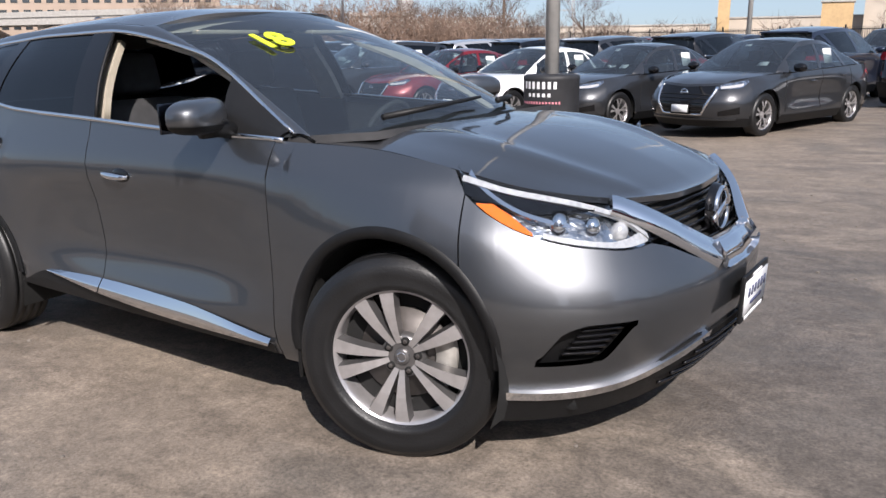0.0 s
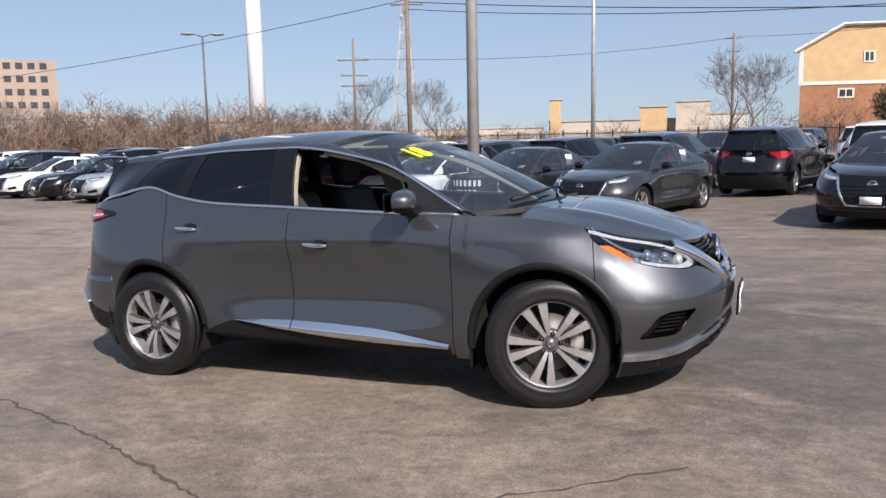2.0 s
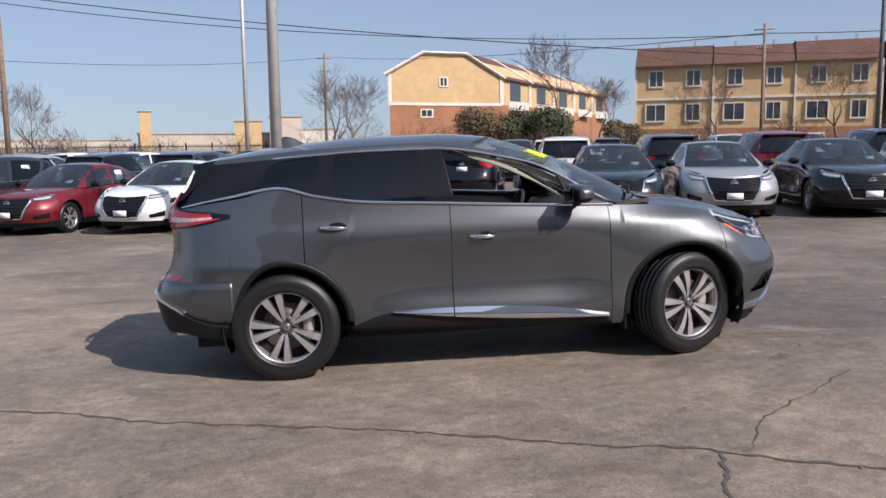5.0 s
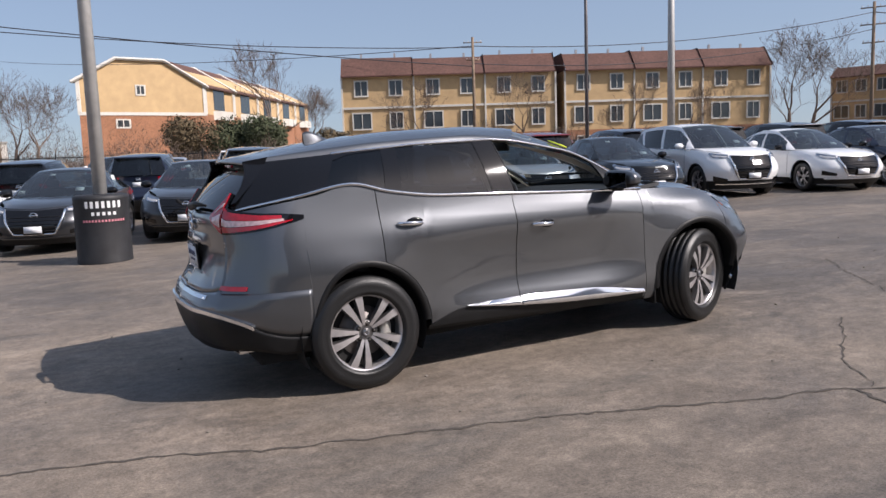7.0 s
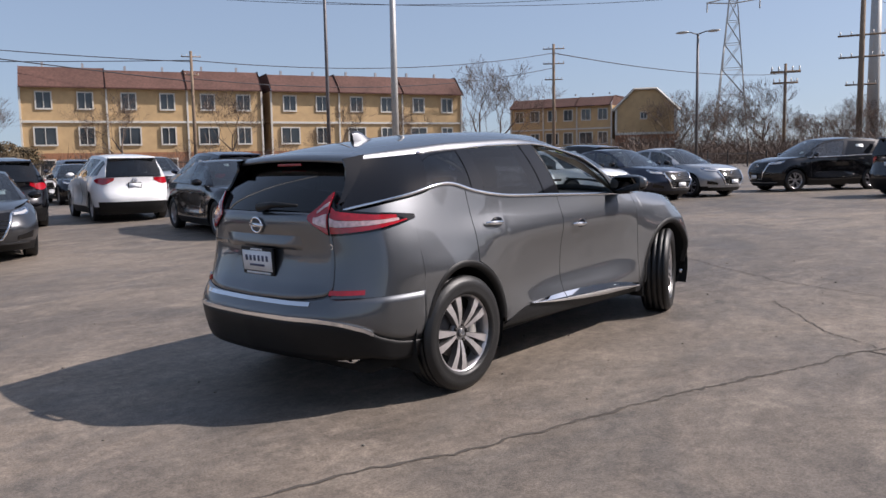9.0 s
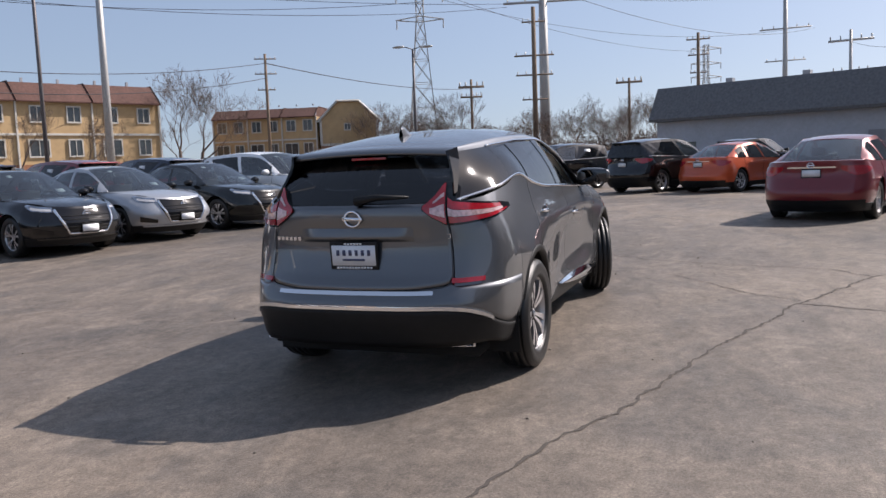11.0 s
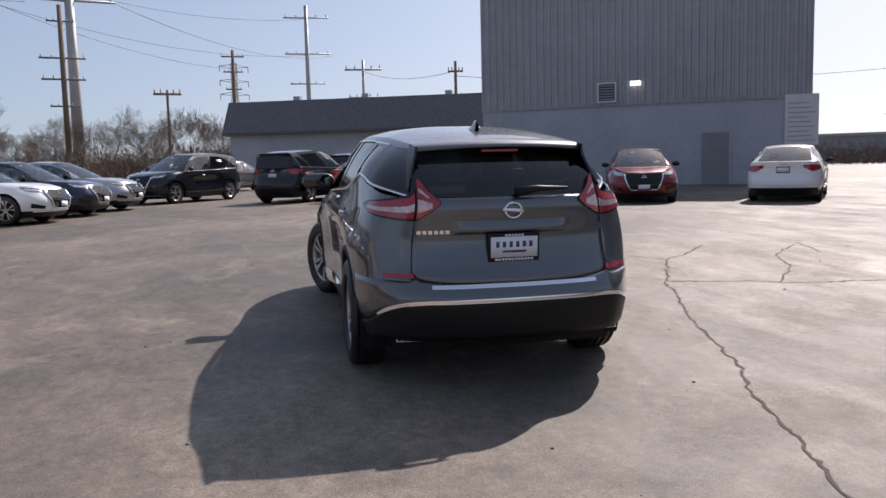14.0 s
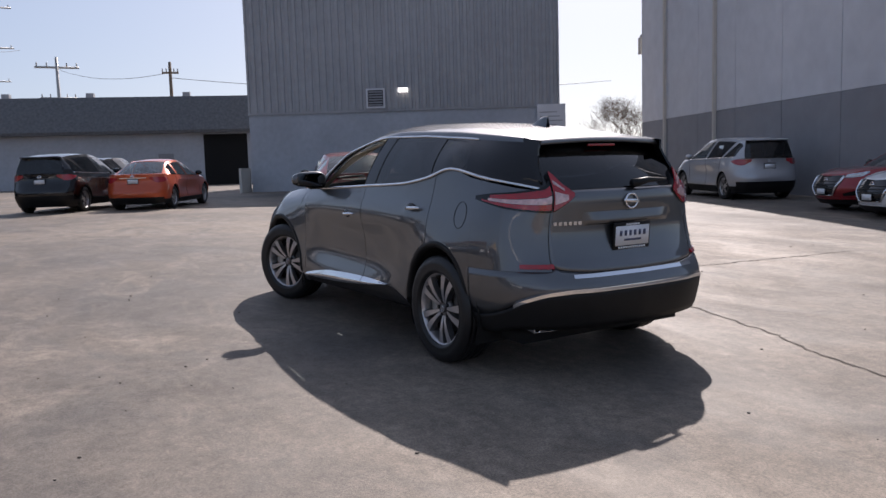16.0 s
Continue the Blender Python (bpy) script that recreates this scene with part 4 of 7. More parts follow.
        for u in span(0, 1, 26):
            C = np.array((c0[0] + (c1[0] - c0[0]) * u, 0.0, 0.0))
            C[2] = float(hood_c(C[0]))
            E = edge_at(0.95 + 1.5 * u)
            P = C * (1 - aw) + E * aw
            P[2] = E[2] + (C[2] - E[2]) * (1 - aw ** 2.4)
            front = edge_at(3.2 - 0.75 * aw) - (c1 * (1 - aw) + e1 * aw)
            back = scr_lo(aw) + np.array((0.02, 0, -0.012)) - (c0 * (1 - aw) + e0 * aw)
            front[2] = edge_at(3.2 - 0.75 * aw)[2] - (e1[2] + (c1[2] - e1[2]) * (1 - aw ** 2.4))
            back[2] *= 0.5
            P = P + front * u ** 4 + back * (1 - u) ** 4
            P[2] += 0.016 * math.exp(-((aw - 0.66) / 0.09) ** 2) * math.sin(u * math.pi) ** 0.8 - 0.004 * aw ** 8
            row.append(P * (1, sg, 1))
        rows.append(row)
    bm = bmesh.new()
    grid(bm, np.array(rows), flip=True, thick=0.02)
    part("hood", bm, PAINT_GREY, car)
    bm = bmesh.new()
    rows = []
    for w in np.linspace(-1, 1, 21):
        p = scr_lo(w)
        rows.append([p + np.array((-0.06, 0, 0.012)), p + np.array((0.03, 0, -0.02)), p + np.array((0.10, 0, -0.03))])
    grid(bm, np.array(rows), flip=True, thick=0.03)
    part("cowl", bm, BLACK_PLASTIC, car)
    for y0, y1 in ((0.10, 0.62), (-0.52, 0.02)):
        bm = bmesh.new()
        pts = [scr_lo(w) * (1 - q) + scr_hi(w) * q + np.array((0.03, 0, 0.035)) for w, q in ((y0 / 0.735, 0.03), ((y0 + y1) / 1.47, 0.05), (y1 / 0.735, 0.07))]
        tube(bm, pts, [0.014, 0.011, 0.007], 6)
        part("wiper", bm, BLACK_PLASTIC, car)

    # rear window, spoiler, rear wiper, fin
    gl_hi = lambda w: np.array((-1.90 + 0.05 * w * w, 0.545 * w, 1.500 - 0.01 * w * w))
    gl_lo = lambda w: np.array((-2.235 + 0.10 * w * w, 0.63 * w, 1.192))
    bm = bmesh.new()
    grid(bm, np.array([[gl_lo(w) * (1 - q) + gl_hi(w) * q + np.array((-0.03 * 4 * q * (1 - q), 0, 0)) for w in np.linspace(-1, 1, 21)] for q in span(0, 1, 10)]))
    part("rear_window", bm, GLASS_TINT, car, "dark tinted rear window")
    bm = bmesh.new()
    rows = []
    for w in np.linspace(-1, 1, 25):
        ye = 0.545 * w
        zr = 1.515 - 0.022 * w ** 2
        rows.append([(-1.84, ye * 0.985, zr + 0.024), (-1.93, ye, zr + 0.012), (-2.025 + 0.05 * w * w, ye, zr - 0.010), (-2.03 + 0.05 * w * w, ye, zr - 0.028), (-1.96, ye, zr - 0.034), (-1.88, ye, zr - 0.03)])
    grid(bm, np.array(rows), flip=True)
    sp = part("spoiler", bm, PAINT_GREY, car)
    for side in (1, -1):
        bm = bmesh.new()
        rows = [[(-1.86, side * 0.553, 1.515), (-2.02, side * 0.545, 1.495)], [(-1.90, side * 0.575, 1.45), (-2.01, side * 0.555, 1.44)], [(-1.98, side * 0.60, 1.36), (-2.05, side * 0.585, 1.345)], [(-2.10, side * 0.625, 1.25), (-2.13, side * 0.615, 1.24)]]
        grid(bm, np.array(rows), flip=side < 0, thick=0.015)
        part("spoiler_wing", bm, BLACK_GLOSS, sp)
    bm = bmesh.new()
    box(bm, -2.0, -1.985, -0.12, 0.12, 1.455, 1.472, 0.004)
    part("high_brake_lamp", bm, RED_LAMP, sp)
    bm = bmesh.new()
    tube(bm, [(-2.265, -0.02, 1.215), (-2.262, -0.16, 1.235), (-2.235, -0.36, 1.232)], [0.03, 0.02, 0.008], 8)
    part("rear_wiper", bm, BLACK_PLASTIC, car)
    bm = bmesh.new()
    rows = []
    for q in span(0, 1, 10):
        x = -1.25 - 0.20 * q
        h = 0.075 * math.sin(q ** 1.4 * math.pi * 0.62) / math.sin(math.pi * 0.62)
        w = 0.038 * (1 - 0.5 * q)
        zb = float(roof_c(x)) - 0.006
        rows.append([(x, -w, zb), (x + 0.0, -w * 0.35, zb + h * 0.75), (x, 0, zb + h), (x, w * 0.35, zb + h * 0.75), (x, w, zb)])
    grid(bm, np.array(rows), flip=True)
    part("roof_antenna", bm, PAINT_GREY, car)

    # mirrors
    for side in (1, -1):
        def mirror_shell(grow, top):
            bm = bmesh.new()
            ellipsoid(bm, (0, 0, 0), (1, 1, 1), 36)
            for v in bm.verts:
                x, y, z = (math.copysign(abs(c) ** 0.72, c) for c in v.co)
                v.co = (0.078 * x * (1 - 0.25 * y) if x > 0 else 0.035 * x, 0.132 * y, (0.062 if z > 0 else 0.058) * z * (1 + 0.1 * y))
            bmesh.ops.delete(bm, geom=[v for v in bm.verts if v.co.z > top], context="VERTS")
            bmesh.ops.transform(bm, matrix=pose(0.60, side * 0.975, 1.185, 0, 0, -side * 12) @ Matrix.Diagonal((1.15 * grow, -side * 1.12 * grow, 1.12 * grow, 1)), verts=bm.verts[:])
            bmesh.ops.recalc_face_normals(bm, faces=bm.faces[:])
            return bm
        mirror = part("side_mirror", mirror_shell(1.0, 9), PAINT_GREY, car)
        part("mirror_base", mirror_shell(1.02, -0.022), BLACK_PLASTIC, mirror)
        bm = bmesh.new()
        tube(bm, [(0.64, side * 0.83, 1.12), (0.62, side * 0.90, 1.135), (0.61, side * 0.96, 1.145)], [0.03, 0.034, 0.045], 10)
        part("mirror_foot", bm, BLACK_PLASTIC, mirror)
        bm = bmesh.new()
        tube(bm, [(0.655, side * 0.875, 1.165), (0.675, side * 0.97, 1.168), (0.635, side * 1.10, 1.165)], [0.006, 0.010, 0.006], 6)
        part("mirror_lamp", bm, CHROME, mirror)
        bm = bmesh.new()
        box(bm, 0.548, 0.556, min(side * 0.875, side * 1.10), max(side * 0.875, side * 1.10), 1.13, 1.24, 0.003)
        part("mirror_glass", bm, MIRROR, mirror)

    # inside: floor, dash, wheel, seats, headlining
    bm = bmesh.new()
    box(bm, -1.9, 1.0, -0.82, 0.82, 0.30, 0.36)
    box(bm, -2.05, 2.0, -0.70, 0.70, 0.22, 0.30)
    box(bm, -2.15, -2.0, -0.55, 0.55, 0.35, 1.10)
    box(bm, 0.95, 1.0, -0.80, 0.80, 0.3, 1.0)
    part("floor_pan", bm, DARK, car)
    bm = bmesh.new()
    rows = [[(0.62, y, 0.70), (0.60, y, 0.95), (0.66, y, 1.03), (0.85, y, 1.065), (1.22, y * 0.9, 1.085)] for y in span(-0.76, 0.76, 10)]
    grid(bm, np.array(rows), flip=False, thick=0.03)
    part("dashboard", bm, TRIM_DARK, car)
    bm = bmesh.new()
    m = pose(0.42, 0.38, 0.97, 0, 22, 0) @ pose(0, 0, 0, 0, 0, 90)
    ring = [m @ Vector((0.185 * math.cos(q), 0, 0.185 * math.sin(q))) for q in np.linspace(0, 2 * math.pi, 36)]
    tube(bm, ring, 0.016, 8, cap=False)
    for q in (0, math.pi, -math.pi / 2):
        tube(bm, [m @ Vector((0, 0, 0)), m @ Vector((0.18 * math.cos(q), 0, 0.18 * math.sin(q)))], 0.02, 6)
    ellipsoid(bm, m @ Vector((0, 0, 0)), (0.03, 0.08, 0.07))
    part("steering_wheel", bm, TRIM_DARK, car)
    for side in (1, -1):
        seat_parts = bmesh.new()
        y = 0.40 * side
        box(seat_parts, -0.38, 0.16, y - 0.25, y + 0.25, 0.48, 0.66, 0.05)
        b2 = bmesh.new()
        box(b2, -0.09, 0.08, -0.25, 0.25, 0.0, 0.64, 0.06)
        join(seat_parts, b2, pose(-0.36, y, 0.60, 0, -17, 0))
        b2 = bmesh.new()
        box(b2, -0.05, 0.06, -0.13, 0.13, 0.0, 0.20, 0.04)
        join(seat_parts, b2, pose(-0.56, y, 1.24, 0, -12, 0))
        part("front_seat", seat_parts, TRIM_DARK, car)
        bm = bmesh.new()
        patch(bm, skin, span(-0.25, 0.85, 16), 0.40, lambda s: belt(s) - 0.02, 6, off=-0.06, thick=0, sides=(side,))
        part("door_card", bm, TRIM_DARK, car)
        bm = bmesh.new()
        patch(bm, green, span(-0.40, -0.235, 4), 0.02, 0.98, 6, off=-0.05, thick=0.03, sides=(side,))
        part("pillar_trim", bm, TRIM_BEIGE, car, "beige pillar trim")
    b2 = bmesh.new()
    box(b2, -1.30, -0.85, -0.68, 0.68, 0.48, 0.66, 0.05)
    b3 = bmesh.new()
    box(b3, -0.09, 0.08, -0.68, 0.68, 0.0, 0.62, 0.06)
    join(b2, b3, pose(-1.28, 0, 0.58, 0, -22, 0))
    part("rear_seat", b2, TRIM_DARK, car)
    bm = bmesh.new()
    rows = []
    for x in span(0.10, -1.8, 12):
        xe = min(x, -0.08)
        rows.append([(x, w * (float(edge_y(xe)) - 0.03), float(edge_z(xe)) - 0.035 + (float(roof_c(x)) - float(edge_z(xe))) * (1 - w * w)) for w in np.linspace(-1, 1, 9)])
    grid(bm, np.array(rows), flip=False)
    part("headlining", bm, TRIM_BEIGE, car, "beige headlining")
    bm = bmesh.new()
    for side in (1, -1):
        rows = []
        for q in span(0, 1, 10):
            k = scr_lo(1.0) * (1 - q) + scr_hi(1.0) * q
            k[2] += 0.045 * 4 * q * (1 - q) * 0.9
            g = green.at(0.86 - q * 0.88, 1.0)
            rows.append([(k + np.array((-0.03, -0.03, -0.035))) * (1, side, 1), (g + np.array((0, -0.035, -0.02))) * (1, side, 1)])
        grid(bm, np.array(rows), flip=side > 0, thick=0.015)
        part("pillar_trim", bm, TRIM_BEIGE, car, "beige screen pillar trim")
        bm = bmesh.new()
        box(bm, 0.0, 0.13, side * 0.36 - 0.18, side * 0.36 + 0.18, 1.50, 1.52, 0.006)
        part("sun_visor", bm, TRIM_BEIGE, car, "beige sun visor")
        bm = bmesh.new()
    bm.free()
    bm = bmesh.new()
    box(bm, 0.18, 0.21, -0.11, 0.11, 1.43, 1.50, 0.012)
    part("rear_view_mirror", bm, BLACK_PLASTIC, car)
    # yellow number stuck high on the windscreen, towards the right edge
    w, q = -0.66, 0.67
    p0 = scr_lo(w) * (1 - q) + scr_hi(w) * q
    p0[2] += 0.045 * 4 * q * (1 - q) * 0.9
    e1 = (scr[10, 5] - scr[10, 3]); e1 /= np.linalg.norm(e1)
    e2 = (scr[11, 4] - scr[9, 4]); e2 /= np.linalg.norm(e2)
    e3 = np.cross(e1, e2)
    m = Matrix(((e1[0], e2[0], e3[0], p0[0]), (e1[1], e2[1], e3[1], p0[1]), (e1[2], e2[2], e3[2], p0[2]), (0, 0, 0, 1)))
    text_on(car, "18", m @ Matrix.Translation((-0.06, -0.10, 0.016)) @ Matrix.Diagonal((1.0, 1.45, 1.0, 1.0)), 0.15, YELLOW, "year_sticker", thick=0.003, bold=0.004)

    # wheels, the front pair turned to the left
    for x, y, out, steer in ((AX_F, -0.815, -1, 20), (AX_F, 0.815, 1, 20), (AX_R, -0.82, -1, 0), (AX_R, 0.82, 1, 0)):
        build_wheel(car, (x, y, 0.366), 0.368, 0.25, 0.235, out, steer)
    return car


def build_plate(parent, m, w, h, frame_mat=None, bars=True):
    """A white plate in a dark frame that faces along -x of m; its writing stands as plain bars."""
    bm = bmesh.new()
    box(bm, 0.0, 0.014, -w / 2 - 0.006, w / 2 + 0.006, -h / 2 - 0.004, h / 2 + 0.004, 0.004)
    bmesh.ops.transform(bm, matrix=m, verts=bm.verts[:])
    plate = part("number_plate", bm, frame_mat or BLACK_PLASTIC, parent, "white plate in a black frame")
    bm = bmesh.new()
    box(bm, -0.004, 0.004, -w / 2 + 0.008, w / 2 - 0.008, -h / 2 + 0.022, h / 2 - 0.018)
    bmesh.ops.transform(bm, matrix=m, verts=bm.verts[:])
    part("plate_face", bm, PLATE_WHITE, plate)
    if bars:
        n = 6
        spots = [((k - (n - 1) / 2) * w * 0.135, w * 0.032, h * 0.01, h * 0.22) for k in range(n)]
        for y, half, z0, z1 in spots + [(0.0, w * 0.24, -h * 0.19, -h * 0.11)]:
            bm = bmesh.new()
            box(bm, -0.007, -0.003, y - half, y + half, z0, z1)
            bmesh.ops.transform(bm, matrix=m, verts=bm.verts[:])
            part("writing_bar", bm, INK, plate)
        bm = bmesh.new()
        for k in range(12):
            y = (k - 5.5) * w * 0.066
            box(bm, -0.0035, 0.002, y - w * 0.023, y + w * 0.023, -h * 0.49, -h * 0.41)
        bmesh.ops.transform(bm, matrix=m, verts=bm.verts[:])
        part("lower_bars", bm, PLATE_WHITE, plate)
        bm = bmesh.new()
        for k in range(6):
            y = (k - 2.5) * w * 0.066
            box(bm, -0.0035, 0.002, y - w * 0.023, y + w * 0.023, h * 0.415, h * 0.48)
        bmesh.ops.transform(bm, matrix=m, verts=bm.verts[:])
        part("upper_bars", bm, PLATE_WHITE, plate)
    return plate


def build_badge(parent, m, r):
    bm = bmesh.new()
    tube(bm, [m @ Vector((r * math.cos(q), 0, r * 0.88 * math.sin(q))) for q in np.linspace(0, 2 * math.pi, 32)], r * 0.15, 6, cap=False)
    bmesh.ops.create_cube(bm, size=1, matrix=m @ Matrix.Diagonal((r * 2.5, 0.012, r * 0.42, 1)))
    return part("badge", bm, CHROME, parent)


def text_on(parent, body, m, size, mat, name, thick=0.002, bold=0.0):
    cu = bpy.data.curves.new(name, "FONT")
    cu.body, cu.size, cu.extrude, cu.offset = body, size, thick, bold
    tmp = bpy.data.objects.new("tmp", cu)
    me = bpy.data.meshes.new_from_object(tmp)
    bpy.data.objects.remove(tmp)
    me.transform(m)
    me.materials.clear()
    me.materials.append(mat)
    ob = new(name, me)
    ob.parent = parent
    return ob


crossover = build_crossover()


# ---- other cars on the lot ----
def build_vehicle(kind, paint, name, label, far=False, roof_paint=None):
    """A parked sedan or sport utility car: panels on one skin, glass, lamps, wheels, plain cabin. Nose along +x, origin between the axles."""
    suv = kind == "suv"
    car = thing(name, None, label, "car", "parked cars")
    fx, fy, fz = (0.935, 0.965, 1.0) if suv else (0.955, 0.955, 0.86)
    lv = [z * fz for z in LV]
    skin = Skin([c[0] for c in COLUMNS], lv, [[(x * fx, y * fy, z) for (x, y), z in zip(c[1:], lv)] for c in COLUMNS])
    axf, axr, rt = 1.4125 * fx, -1.4125 * fx, 0.345 if suv else 0.325
    ra = rt + 0.055
    if suv:
        top = line((-3.2, 1.06), (-2.6, 1.06), (-2.2, 1.10), (-1.4, 1.08), (0.0, 1.04), (0.95, 1.03), (1.41, 1.02), (1.75, 0.985), (2.3, 0.94), (3.2, 0.91))
    else:
        top = line((-3.2, 0.99), (-2.6, 0.99), (-2.2, 0.985), (-1.75, 0.98), (-0.9, 0.955), (0.0, 0.93), (0.95, 0.905), (1.41, 0.895), (1.75, 0.865), (2.3, 0.81), (3.2, 0.775))
    ss = np.unique(np.concatenate([np.round(np.concatenate([span(-3.2, 3.2, 70), 1.4125 + ra / fx * np.cos(np.linspace(0, math.pi, 16)), -1.4125 + ra / fx * np.cos(np.linspace(0, math.pi, 16))]), 4)]))

    def low(s):
        z = np.full_like(s, 0.27)
        for c in (1.4125, -1.4125):
            d = np.abs(s - c) * fx
            z = np.maximum(z, np.where(d < ra, rt + np.sqrt(np.maximum(ra * ra - d * d, 0)), 0))
        return z

    bm = bmesh.new()
    patch(bm, skin, ss, low, top, 9, thick=0.02)
    body = part("body", bm, paint, car)
    bm = bmesh.new()
    for a, b in ((-3.2, -1.4125 - ra / fx - 0.02), (-1.4125 + ra / fx + 0.02, 1.4125 - ra / fx - 0.02), (1.4125 + ra / fx + 0.02, 3.2)):
        patch(bm, skin, span(a, b, 16), 0.17, 0.30 if not suv else 0.36, 2, off=0.006)
    box(bm, axr - 0.5, axf + 0.4, -0.68, 0.68, 0.18, 0.30)
    part("lower_cladding", bm, BLACK_PLASTIC, car)
    # cabin outline
    if suv:
        wb, wt, rc = (0.98, 0.72, 1.06), (0.12, 0.56, 1.565), line((-1.95, 1.54), (-1.5, 1.61), (-0.6, 1.645), (-0.1, 1.62), (0.12, 1.585))
        gt, gb = (-1.92, 0.55, 1.52), (-2.07, 0.64, 1.07)
    else:
        wb, wt, rc = (0.88, 0.70, 0.93), (0.0, 0.53, 1.375), line((-1.0, 1.36), (-0.8, 1.395), (-0.4, 1.43), (-0.15, 1.42), (0.0, 1.395))
        gt, gb = (-1.0, 0.51, 1.335), (-1.70, 0.64, 1.0)
    n = 12
    bm = bmesh.new()
    rows = [[np.array((wb[0] * (1 - q) + wt[0] * q + 0.16 * (1 - w * w) * (1 - 0.4 * q), w * (wb[1] * (1 - q) + wt[1] * q), wb[2] * (1 - q) + (wt[2] + 0.02 * (1 - w * w)) * q + 0.10 * q * (1 - q))) for w in np.linspace(-1, 1, n + 1)] for q in span(0, 1, 6)]
    grid(bm, np.array(rows), flip=True)
    part("windscreen", bm, GLASS_MID, car)
    bm = bmesh.new()
    grid(bm, np.array([[np.array((gb[0] * (1 - q) + gt[0] * q - 0.10 * (1 - w * w) * (0.5 if suv else 1.0), w * (gb[1] * (1 - q) + gt[1] * q), gb[2] * (1 - q) + gt[2] * q + 0.05 * q * (1 - q) + 0.015 * (1 - w * w))) for w in np.linspace(-1, 1, n + 1)] for q in span(0, 1, 6)]))
    part("rear_window", bm, GLASS_TINT if suv else GLASS_MID, car)
    bm = bmesh.new()
    rows = []
    for q in span(0, 1, 12):
        row = []
        for w in np.linspace(-1, 1, n + 1):
            x0, x1 = wt[0] + 0.16 * (1 - w * w) * 0.6, gt[0] - 0.10 * (1 - w * w) * (0.5 if suv else 1.0)
            x = x0 + (x1 - x0) * q
            zc = float(rc(np.clip(wt[0] + (gt[0] - wt[0]) * q, gt[0], wt[0])))
            ye = wt[1] + (gt[1] - wt[1]) * q + 0.05 * math.sin(q * math.pi)
            row.append((x, w * ye, zc - 0.045 * abs(w) ** 2.5))
        rows.append(row)
    grid(bm, np.array(rows), flip=True, thick=0.02)
    part("roof", bm, roof_paint or paint, car)
    roof_edge = [np.array(r[-1]) for r in rows]
    if suv:
        bm = bmesh.new()
        grid(bm, np.array([[(gt[0] + 0.06, w * 0.55, 1.555), (gt[0] - 0.14, w * 0.53, 1.535), (gt[0] - 0.14, w * 0.53, 1.51), (gt[0], w * 0.53, 1.505)] for w in np.linspace(-1, 1, 9)]), flip=True)
        part("spoiler", bm, paint, car)
    # side of the cabin: frame curves from screen foot over the roof edge to the tail
    foot = [np.array((wb[0], wb[1], wb[2]))] + [skin.at(x / fx, float(top(x / fx))) for x in np.linspace(wb[0] - 0.12, gb[0] + (0.12 if suv else 0.05), 11)] + [np.array(gb)]
    head = [np.array((wb[0] - 0.02, wb[1] - 0.002, wb[2] + 0.02))] + [np.array((wb[0] * (1 - q) + wt[0] * q, wb[1] * (1 - q) + wt[1] * q, wb[2] * (1 - q) + wt[2] * q + 0.10 * q * (1 - q))) for q in (0.33, 0.66)] + [roof_edge[i] for i in (0, 2, 4, 6, 8, 10, 12)] + [np.array((gt[0] * (1 - q) + gb[0] * q, gt[1] * (1 - q) + gb[1] * q, gt[2] * (1 - q) + gb[2] * q)) for q in ((0.3, 0.6, 0.95) if not suv else (0.1, 0.2, 0.3))]
    us = np.linspace(0, 1, 13)
    cab = Skin(us, (0.0, 0.5, 1.0), [[f, (f + h) / 2 + np.array((0, 0.02, 0.0)), h] for f, h in zip(foot, head)])
    ends = (0.10, 0.40, 0.43, 0.68, 0.71, 0.93 if suv else 0.86)
    for side in (1, -1):
        bm = bmesh.new()
        patch(bm, cab, span(0, 1, 40), 0.86, 1.0, 2, off=0.004, sides=(side,), turn=1)
        for a, b in ((0.0, 0.10), (ends[1], ends[2]), (ends[3], ends[4]), (ends[5], 1.0)):
            patch(bm, cab, span(a, b, 4), 0.0, 0.87, 4, off=0.003, sides=(side,), turn=1)
        part("cabin_frame", bm, paint, car)
        for a, b in ((0.10, ends[1]), (ends[2], ends[3]), (ends[4], ends[5])):
            bm = bmesh.new()
            patch(bm, cab, span(a, b, 10), 0.03, 0.865, 3, thick=0, sides=(side,), turn=1)
            part("side_window", bm, GLASS_TINT if suv and a > 0.42 else GLASS_MID, car)
        bm = bmesh.new()
        tube(bm, [cab.at(u, 0.02) * (1, side, 1) for u in span(0.05, ends[5], 20)], 0.012, 5)
        if far:
            bm.free()
        else:
            part("belt_moulding", bm, CHROME if suv else BLACK_GLOSS, car)
        bm = bmesh.new()
        ellipsoid(bm, (wb[0] - 0.28, side * (0.98 * fy), wb[2] + 0.06), (0.07, 0.11, 0.07), 14)
        part("side_mirror", bm, paint if suv else BLACK_GLOSS, car)
        for x, z in () if far else ((0.05, 0.90 * fz), (-0.95, 0.97 * fz)):
            p = skin.at(x, z)
            bm = bmesh.new()
            ellipsoid(bm, (p[0] * 1.0, side * (p[1] + 0.012), z), (0.10, 0.014, 0.016), 12)
            part("door_handle", bm, paint, car)
        bm = bmesh.new()
        for q in () if far else (-0.27, 0.87, -1.23):
            z0 = low(np.array([q]))[0] + 0.02
            pts = [skin.at(q, z) * (1, side, 1) for z in np.linspace(max(z0, 0.34), float(top(q)) - 0.02, 8)]
            tube(bm, pts, 0.005, 4)
